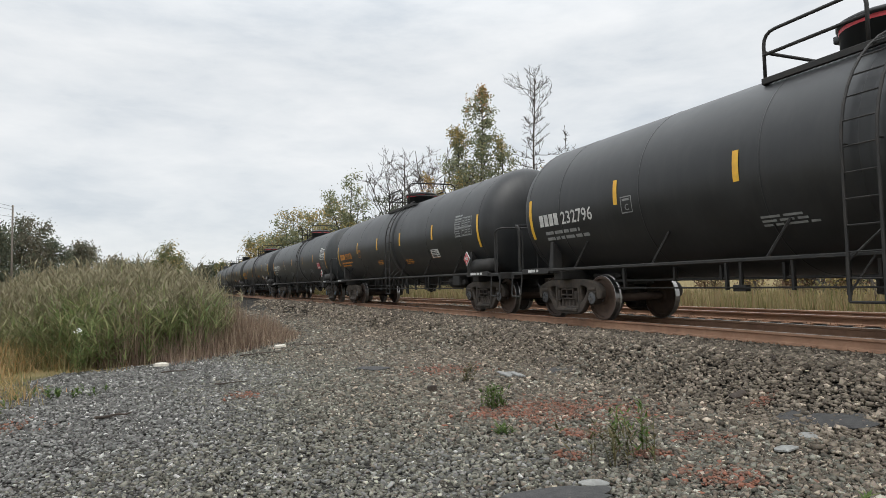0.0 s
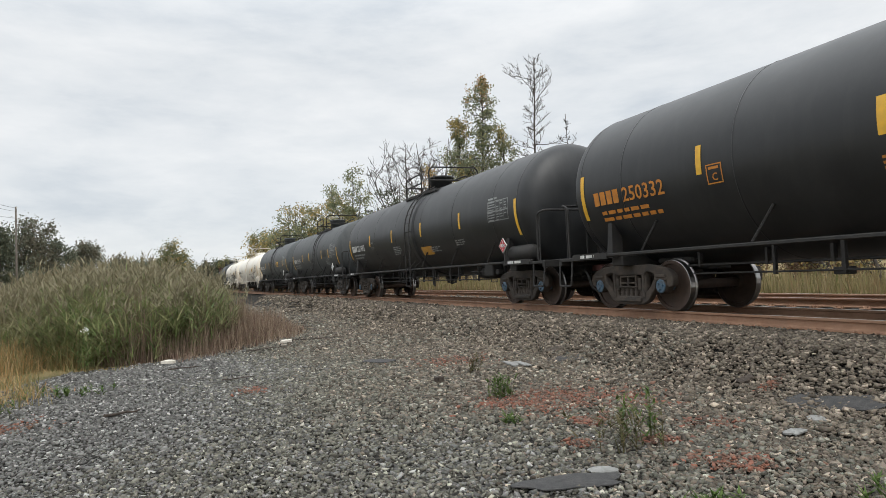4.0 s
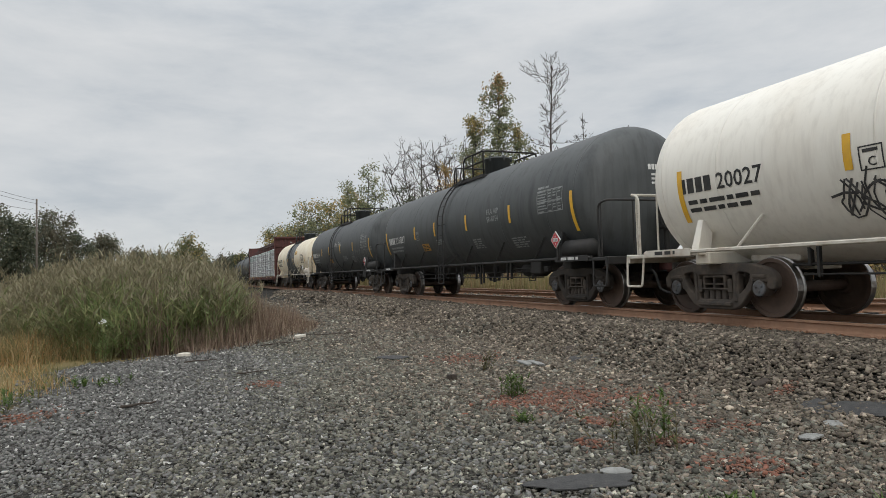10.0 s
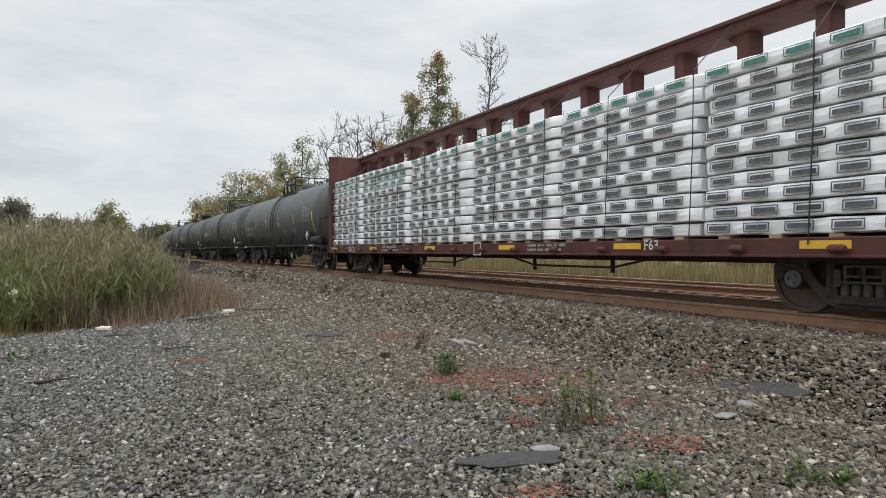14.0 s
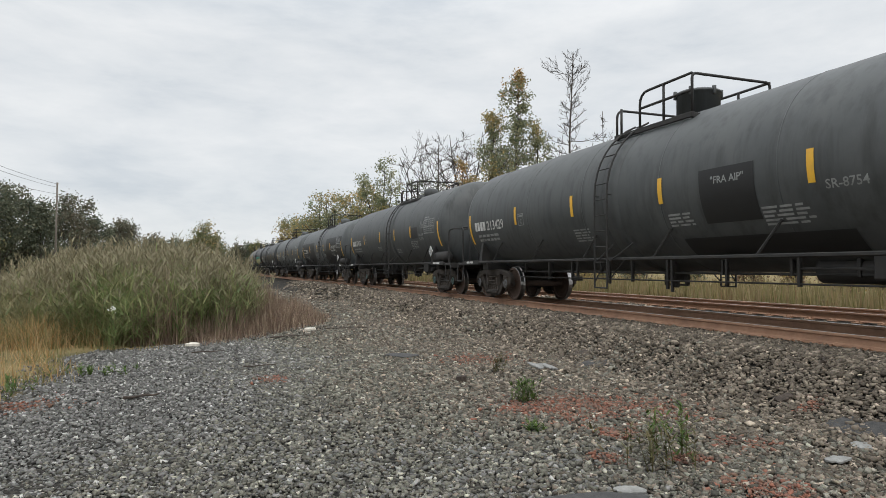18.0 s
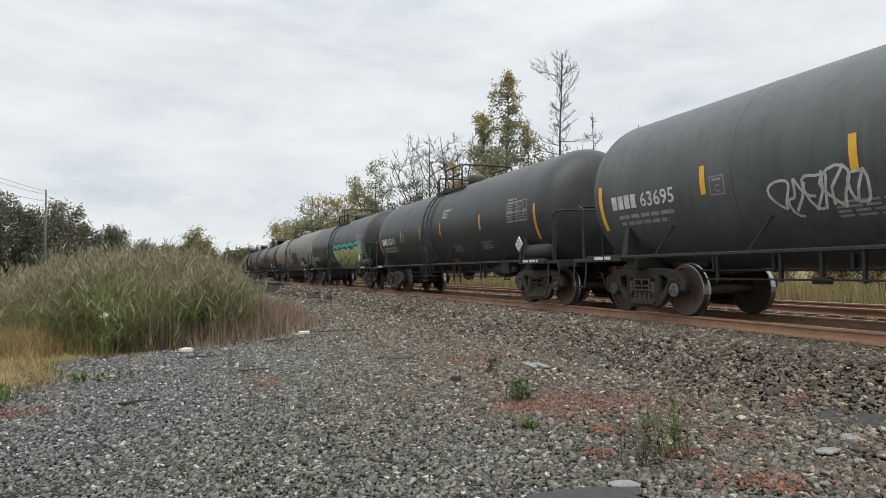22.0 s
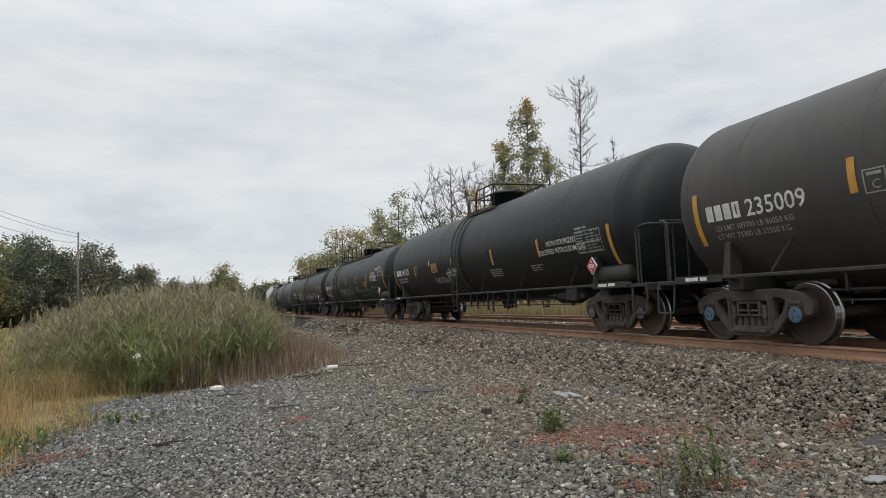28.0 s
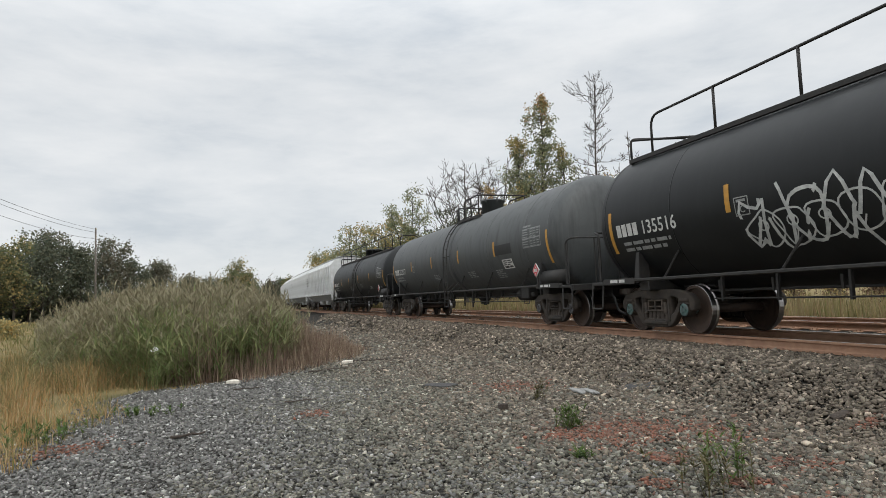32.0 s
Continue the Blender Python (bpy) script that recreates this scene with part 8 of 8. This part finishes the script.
    G(-4.5, 56.5, [(-0.4, 0, 10.0), (0.8, 0, 10.4)], ((0.3, 1.2), (0.8, 1.1), (1.0, 0.4)), 13, "dark", None, 26, 0.25, 0.24, 18, 0.11, 5, 0.5, 0.10, "small dull green tree below a bare one", fork=0.2)
    G(-1.0, 57.0, [(0.0, 0, 12.3), (0.9, 0, 10.6)], ((0.3, 1.1), (0.8, 0.8), (1.0, 0.3)), 14, "orange", "yellow", 30, 0.2, 0.22, 18, 0.11, 5, 0.6, 0.10, "small orange-leaved tree behind the train", fork=0.2)
    G(-9.5, 67.5, [(0.1, 0, 13.8), (-2.3, 0, 11.6), (0.9, 0, 11.2)], ((0.55, 1.0), (0.75, 1.4), (0.9, 1.1), (1.0, 0.5)), 15, "olive", None, 34, 0.22, 0.30, 26, 0.13, 5, 0.45, 0.17, "open tree with leaves in loose clumps behind the train", fork=0.45)
    for k, (px, py, ht, reach, lf, lf2) in enumerate(((-11.4, 71.3, 12.2, 1.9, "yellow", "olive"), (-14.4, 74.8, 11.7, 1.9, "olive", "yellow"), (-16.9, 72.3, 11.0, 2.2, "olive", "yellow"), (-19.4, 74.5, 8.6, 1.9, "yellow", "olive"), (-22.3, 78.0, 8.6, 1.9, "yellow", "olive"), (-9.6, 69.5, 9.6, 1.8, "yellow", "olive"), (-7.0, 66.0, 8.8, 1.8, "olive", "yellow"), (-6.2, 60.5, 9.0, 1.5, "dark", "olive"))):
        G(px, py, [(0.2, 0, ht - 0.7), (-0.8, 0.3, ht * 0.87), (0.9, -0.3, ht * 0.82)], ((0.15, reach), (0.5, reach * 1.1), (0.85, reach * 0.75), (1.0, 0.4)), 40 + k, lf, lf2, 46, 0.16, 0.30, 22, 0.14, 5, 0.45, 0.14, ("yellow-leaved" if lf == "yellow" else "olive-leaved" if lf == "olive" else "dull green") + " bushy tree behind the train", fork=0.15)
    # towards the right, past the dead tree
    T(28.5, 36.5, 16.0, "bare", 18, "dark", None, 0.1, 1, "tall bare tree beyond the tracks", trunks=2, low=0.3)
    G(20.2, 41.0, [(0, 0, 10.6), (-0.8, 0, 9.4)], ((0.15, 1.6), (0.6, 1.5), (1.0, 0.4)), 60, "yellow", "olive", 40, 0.25, 0.28, 16, 0.085, 5, 0.6, 0.12, "yellow-green tree beyond the tracks", fork=0.15)
    T(29.5, 37.8, 11.5, "round", 19, "yellow", "green", 0.16, 14, "yellow-green tree beyond the tracks", low=0.1)
    T(33.0, 36.0, 10.0, "round", 20, "yellow", "orange", 0.16, 14, "yellow and orange tree beyond the tracks", low=0.1)
    T(24.0, 41.0, 6.0, "bush", 21, "yellow", "rusty", 0.14, 10, "yellow-green shrub beyond the tracks", low=0.05, category="shrub")
    T(36.0, 33.0, 12.0, "round", 22, "green", "yellow", 0.16, 12, "green tree beyond the tracks", low=0.1)
    # shrubs behind the straw grass
    rng = random.Random(5)
    for k in range(48):
        s, aw = -25 + k * 2.6 + rng.uniform(-1, 1), rng.uniform(21, 32)
        px, py, _ = track_at(s, aw)
        T(px, py, rng.uniform(2.2, 4.6) * (1.55 if s < 16 else 1.0), "bush", 400 + k, rng.choice(("rusty", "yellow", "rusty", "dark")), rng.choice(("rusty", "yellow")), 0.10, 5, "red-brown autumn shrub behind the grass", trunks=2, low=0.05, category="shrub")
    # the far line of trees over the meadow: bearing, rise of the top over the eye, distance
    skyline = ((47, 0.080, 92), (44.5, 0.088, 96), (42.2, 0.085, 98), (40.2, 0.091, 103), (39.3, 0.100, 100), (38.4, 0.106, 108), (37.5, 0.108, 104), (36.6, 0.112, 110), (35.8, 0.098, 112), (34.9, 0.092, 108), (34.1, 0.094, 116),
               (33.1, 0.100, 112), (32.2, 0.083, 120), (31.3, 0.074, 118), (30.3, 0.070, 124), (29.0, 0.067, 128), (28.1, 0.053, 132), (27.3, 0.046, 140), (26.4, 0.041, 148), (25.3, 0.039, 156), (24.1, 0.045, 168), (22.9, 0.069, 165),
               (22.1, 0.044, 172), (20.9, 0.035, 180), (19.7, 0.037, 185), (18.8, 0.036, 178), (17.8, 0.034, 190))
    for k, (yaw, rise_, dist) in enumerate(skyline):
        a = radians(yaw)
        dist = dist * 1.3 if yaw > 28 else dist
        lf = "green" if k in (4, 20, 21, 25) else "umber" if k in (7, 11, 14, 15, 17, 18, 23) else None if k in (12, 16) else "dark"
        shape = "round" if lf else "bare"
        lb = {"dark": "dull green tree in the far tree line", "green": "green tree with a yellow side, far over the meadow", "umber": "brownish tree in the far tree line", None: "bare tree in the far tree line"}[lf]
        T(-math.sin(a) * dist, math.cos(a) * dist, (1.6 + rise_ * dist) * (1.1 if lf else 1.0), shape, 100 + k, lf, "yellow" if lf == "green" else ("dark" if lf == "umber" else None), 0.27, 14, lb, low=0.06 if shape == "round" else 0.3)


def make_thicket():
    rng = random.Random(77)
    for k in range(34):
        a = radians(50 - k * 1.0 + rng.uniform(-0.4, 0.4))
        dist = 112 + k * 2.6 + rng.uniform(-4, 6)
        tree(-math.sin(a) * dist, math.cos(a) * dist, rng.uniform(4.0, 7.0), "bush", 300 + k, rng.choice(("dark", "dark", "umber", "dark")), "dark", 0.34, 10, "dull green thicket under the far tree line", trunks=3, low=0.02, category="shrub")
    for k in range(16):
        a = radians(rng.uniform(30, 50))
        dist = rng.uniform(38, 66)
        tree(-math.sin(a) * dist, math.cos(a) * dist, rng.uniform(0.5, 1.2), "bush", 350 + k, rng.choice(("dark", "yellow", "green")), "yellow", 0.12, 6, "olive-yellow bush in the meadow grass", trunks=3, low=0.02, category="shrub")


# ---------------------------------------------------------------- pole line
def make_pole(x, y, h, lean):
    p = new("utility_pole")
    p.matrix_basis = pose(x, y, -0.1)
    tagged(p, "weathered wooden utility pole with cables", "utility pole", group="utility poles")
    bm = bmesh.new()
    tube(bm, [(0, 0, 0), (lean * 0.5, 0, h / 2), (lean, 0, h)], 0.16, 10, taper=0.11)
    part("pole", bm, POLE_WOOD, p, smooth=True)
    for z in (h - 0.25, h - 1.3, h - 1.7):
        bm = turned([(0.0, 0.02), (0.0, 0.05), (0.12, 0.07), (0.18, 0.03), (0.2, 0.0)], 10, "z")
        part("insulator", bm, LITTER_WHITE, p, m=pose(lean + 0.14, 0, z))
    return p


def make_cables(a, b, drops):
    """Sagging wires between two pole tops."""
    for da, db, sag in drops:
        bm = bmesh.new()
        p, q = Vector(a) + Vector((0, 0, da)), Vector(b) + Vector((0, 0, db))
        tube(bm, [p.lerp(q, t / 16) - Vector((0, 0, sag * 4 * (t / 16) * (1 - t / 16))) for t in range(17)], 0.022, 4)
        tagged(part("overhead_cable", bm, WIRE), "thin dark overhead cable strung to a pole", "cable", group="overhead cables")


# ---------------------------------------------------------------- weeds, scraps and litter on the lot
def weed(x, y, h, n, mat, seed, label, spread=0.12):
    rng = np.random.RandomState(seed)
    ob = new("weed")
    z = float(ground_height(np.array([x]), np.array([y]))[0])
    ob.matrix_basis = pose(x, y, z)
    tagged(ob, label, "weed")
    bx, by = rng.normal(0, spread * 0.35, n), rng.normal(0, spread * 0.35, n)
    hh = h * rng.uniform(0.55, 1.05, n)
    az = rng.uniform(0, 6.28, n)
    ln = rng.normal(0.12, 0.10, n) * h
    me = blades_mesh("stems", np.stack([bx, by, np.zeros(n)], -1), hh, np.full(n, 0.009), ln, 0.08 * hh, az, rng, 3)
    me.materials.append(WEED_DULL)
    s = tagged(new("stems", me), kind="stuff")
    s.parent = ob
    reps = 12
    t = rng.uniform(0.1, 1.0, n * reps)
    X, Y, H, A, L = (np.repeat(v, reps) for v in (bx, by, hh, az, ln))
    off = L * t + 0.08 * H * t * t
    b = np.stack([X + np.cos(A) * off, Y + np.sin(A) * off, H * t], -1)
    m = n * reps
    me = blades_mesh("leaves", b, rng.uniform(0.02, 0.07, m), rng.uniform(0.012, 0.026, m), rng.uniform(0.03, 0.08, m), rng.uniform(0.0, 0.03, m), rng.uniform(0, 6.28, m), rng, 2)
    me.materials.append(mat)
    s = tagged(new("leaves", me), kind="stuff")
    s.parent = ob
    return ob


def lie(x, y, lift, turn, tilt=0.0):
    """A pose on the ground, leaning with its slope."""
    e = 0.15
    h = ground_height(np.array([x, x + e, x - e, x, x]), np.array([y, y, y, y + e, y - e]))
    up = Vector((-(h[1] - h[2]) / (2 * e), -(h[3] - h[4]) / (2 * e), 1)).normalized()
    return Matrix.Translation((x, y, h[0] + lift)) @ Vector((0, 0, 1)).rotation_difference(up).to_matrix().to_4x4() @ pose(0, 0, 0, tilt, 0, turn)


def scrap(name, x, y, w, d, turn, mat, label, category, seed, th=0.008, tilt=0.0, lift=0.046):
    """A torn flat piece with an uneven outline, sagging over the stone it lies on."""
    rng = random.Random(seed)
    bm = bmesh.new()
    n, rings = 22, 5
    edge = []
    jag = 1.0
    for k in range(n):
        a = k * math.tau / n
        jag = 0.35 * jag + 0.65 * rng.uniform(0.70, 1.15)
        cx, cy = math.cos(a), math.sin(a)
        sq = 1 / max(abs(cx), abs(cy))
        r = jag * (0.25 + 0.75 * sq) + rng.uniform(-0.06, 0.06)
        edge.append((cx * r * w / 2, cy * r * d / 2))
    layers = []
    for off in (th, 0.0):
        mid = bm.verts.new((0, 0, off + 0.006))
        grid = []
        for q in range(1, rings + 1):
            f = q / rings
            grid.append([bm.verts.new((ex * f, ey * f, off + 0.016 * noise.noise((ex * f * 5 + seed, ey * f * 5, 0.0)) - 0.014 * f ** 4)) for ex, ey in edge])
        layers.append((mid, grid))
    for (mid, grid), flip in zip(layers, (False, True)):
        for k in range(n):
            k2 = (k + 1) % n
            fs = [(mid, grid[0][k], grid[0][k2])] + [(grid[q][k], grid[q + 1][k], grid[q + 1][k2], grid[q][k2]) for q in range(rings - 1)]
            for fc in fs:
                bm.faces.new(fc[::-1] if flip else fc)
    for k in range(n):
        k2 = (k + 1) % n
        a, b = layers[0][1][-1], layers[1][1][-1]
        bm.faces.new((a[k], b[k], b[k2], a[k2]))
    bmesh.ops.recalc_face_normals(bm, faces=bm.faces)
    return tagged(part(name, bm, mat, m=lie(x, y, lift, turn, tilt)), label, category)


def stick(x, y, length, turn, seed, label, r=0.014, lift=0.035):
    rng = random.Random(seed)
    bm = bmesh.new()
    pts = [((t - 0.5) * length, rng.uniform(-0.03, 0.03) * length, rng.uniform(0, 0.02)) for t in (0, 0.2, 0.4, 0.6, 0.8, 1.0)]
    tube(bm, pts, r, 6, taper=r * 0.5)
    tube(bm, [pts[3], (pts[3][0] + 0.12 * length, pts[3][1] + 0.1 * length, 0.03)], r * 0.6, 5, taper=r * 0.2)
    z = float(ground_height(np.array([x]), np.array([y]))[0])
    return tagged(part("stick", bm, STICK_MAT, m=pose(x, y, z + lift, 0, 0, turn)), label, "stick")


make_gravel()
make_reeds()
make_trees()
POLE_A, POLE_B = (-62.5, 92.8), (-43.5, 39.0)
make_pole(*POLE_A, 14.5, 0.05)
make_pole(*POLE_B, 14.5, 0.0)
make_cables((POLE_A[0], POLE_A[1], 14.2), (POLE_B[0], POLE_B[1], 14.2), ((0.0, 0.0, 0.8), (-0.5, -0.35, 0.9), (-1.5, -1.5, 1.0)))
make_thicket()

# the lot's weeds, scraps and litter
weed(0.60, 7.85, 0.30, 18, WEED_GREEN, 1, "small bright green weed in the gravel", 0.2)
weed(0.59, 6.51, 0.09, 6, WEED_GREEN, 2, "tiny green weed in the gravel", 0.1)
weed(1.42, 5.48, 0.44, 15, WEED_DULL, 3, "sparse brown-green weed growing through the gravel", 0.5)
weed(1.66, 5.66, 0.50, 11, WEED_GREEN, 4, "tall sparse green weed growing through the gravel", 0.4)
weed(0.33, 9.99, 0.32, 8, WEED_DULL, 5, "thin reddish weed standing in the gravel", 0.12)
weed(2.76, 3.95, 0.10, 10, WEED_GREEN, 6, "low green weed tuft in the gravel", 0.3)
weed(1.55, 3.97, 0.13, 10, WEED_GREEN, 7, "low green weed beside a scrap", 0.3)
weed(-5.60, 9.45, 0.14, 20, WEED_GREEN, 8, "low yellow-green weed tuft at the lot's edge", 0.6)
weed(-5.95, 7.7, 0.26, 26, WEED_GREEN, 9, "low yellow-green weed tuft in dry grass", 0.7)
weed(-6.8, 11.9, 0.85, 8, WEED_GREEN, 10, "tall green weed with a white flower head", 0.3)
bm = bmesh.new()
rng = random.Random(3)
for k in range(26):
    c = Vector((rng.gauss(0, 0.04), rng.gauss(0, 0.035), rng.gauss(0, 0.02)))
    bmesh.ops.create_icosphere(bm, subdivisions=1, radius=rng.uniform(0.007, 0.014), matrix=Matrix.Translation(c))
part("flower_head", bm, WHITE_SIGN, bpy.data.objects["weed.009"], "small white flower cluster", m=pose(0.02, 0, 0.82))
scrap("shingle_scrap", 1.84, 10.42, 0.85, 0.36, -32, SLAB_DARK, "dark torn roofing scrap lying on the gravel", "scrap", 1)
scrap("shingle_scrap", 1.78, 11.1, 0.42, 0.26, -40, STICK_MAT, "flat brown board scrap on the gravel", "scrap", 2)
scrap("concrete_slab", 0.98, 10.50, 0.13, 0.55, 14, SLAB_PALE, "pale flat slab piece on the gravel", "slab", 3, 0.02)
scrap("concrete_slab", 1.16, 10.45, 0.14, 0.52, 14, SLAB_PALE, "pale flat slab piece on the gravel", "slab", 4, 0.02)
scrap("shingle_scrap", 0.74, 4.58, 0.80, 0.27, 6, SLAB_DARK, "dark torn roofing scrap lying on the gravel", "scrap", 5, lift=0.04)
scrap("shingle_scrap", 1.07, 4.80, 0.22, 0.10, 8, SLAB_PALE, "grey torn roofing scrap beside a darker one", "scrap", 6, lift=0.046)
scrap("shingle_scrap", 3.53, 6.50, 0.40, 0.48, 15, SLAB_DARK, "dark torn roofing scrap lying on the gravel", "scrap", 7, 0.008, lift=0.04)
scrap("shingle_scrap", 3.76, 6.16, 0.72, 0.30, -52, SLAB_DARK, "long dark strip of torn roofing on the gravel", "scrap", 8, 0.008, lift=0.05)
scrap("concrete_slab", 2.94, 5.60, 0.24, 0.17, 40, SLAB_PALE, "pale flat stone piece on the gravel", "slab", 9, 0.014)
scrap("concrete_slab", 3.38, 6.02, 0.16, 0.24, -20, SLAB_PALE, "pale flat stone piece on the gravel", "slab", 10, 0.014)
scrap("shingle_scrap", -1.33, 11.65, 0.66, 0.40, -20, SLAB_DARK, "dark torn roofing scrap lying on the gravel", "scrap", 11)
scrap("litter", -5.62, 12.75, 0.26, 0.18, 10, LITTER_WHITE, "crumpled cream plastic litter on the gravel", "litter", 13, 0.05)
scrap("litter", -4.11, 16.1, 0.30, 0.16, -10, LITTER_WHITE, "torn white plastic litter beside dead weeds", "litter", 14, 0.05)
scrap("stone", 3.37, 7.37, 0.20, 0.14, 0, STICK_MAT, "dark lump of stone on the gravel", "stone", 15, 0.07, lift=0.0)
scrap("stone", -0.19, 9.15, 0.16, 0.14, 0, STICK_MAT, "dark lump of stone on the gravel", "stone", 16, 0.10, lift=0.0)
scrap("stone", 2.44, 8.70, 0.10, 0.08, 0, SLAB_PALE, "white stone among grey gravel", "stone", 17, 0.06, lift=0.0)
stick(-4.02, 7.77, 0.42, 48, 1, "black charred stick lying on the gravel", 0.02)
stick(4.0, 7.75, 0.55, 60, 2, "broken twig sticking out of the ballast", 0.018, 0.08)
stick(-3.5, 16.6, 1.5, 15, 3, "long dark branch lying by the weeds", 0.02)
stick(-4.2, 14.6, 0.9, 35, 4, "dark branch lying by the weeds", 0.018)
stick(-4.9, 11.8, 0.6, 40, 5, "dark stick lying on the gravel", 0.014)
stick(-3.4, 10.2, 0.5, 30, 6, "dark stick lying on the gravel", 0.012)


# ---------------------------------------------------------------- motion
SPEED = 13.85


def run_of(t):
    """How far the train has come at t seconds."""
    return SPEED * t


def car_pose(centre, tc, t):
    s = centre - run_of(t)
    fx, fy, _ = track_at(max(S_MIN + 1, s - tc), 0.7525)
    bx, by, _ = track_at(min(S_MAX - 1, max(S_MIN + 1, s + tc)), 0.7525)
    return pose((fx + bx) / 2, (fy + by) / 2, RAIL_Z, 0, 0, math.degrees(math.atan2(fy - by, fx - bx)))


def motions():
    for car, centre, tc, _ in CARS:
        walk(car, [(k * 0.5, car_pose(centre, tc, k * 0.5)) for k in range(65)])
    where = {car: centre for car, centre, _, _ in CARS}
    for car, ws, sx, tx in WHEELSETS:
        # the wheels turn by the way gone; keyed frame by frame while the car is near
        c = where[car]
        t0 = max(0.0, (c - 46.0) / SPEED)
        t1 = min(32.0, (c + 24.0) / SPEED)
        rows = []
        base = pose(sx, 0, WHEEL_R)
        if t1 > t0:
            n0, n1 = math.ceil(t0 * FPS), math.floor(t1 * FPS)
            turn = [(k / FPS, math.degrees(run_of(k / FPS) / WHEEL_R)) for k in range(n0, n1 + 1)]
            if turn[0][0] > 0.02:
                rows.append((0.0, base @ pose(0, 0, 0, 0, turn[0][1] % 360, 0)))
            rows += [(t, base @ pose(0, 0, 0, 0, a % 360, 0)) for t, a in turn]
            if turn[-1][0] < 31.98:
                rows.append((32.0, base @ pose(0, 0, 0, 0, turn[-1][1] % 360, 0)))
        else:
            rows = [(0.0, base), (32.0, base)]
        walk(ws, rows)


motions()
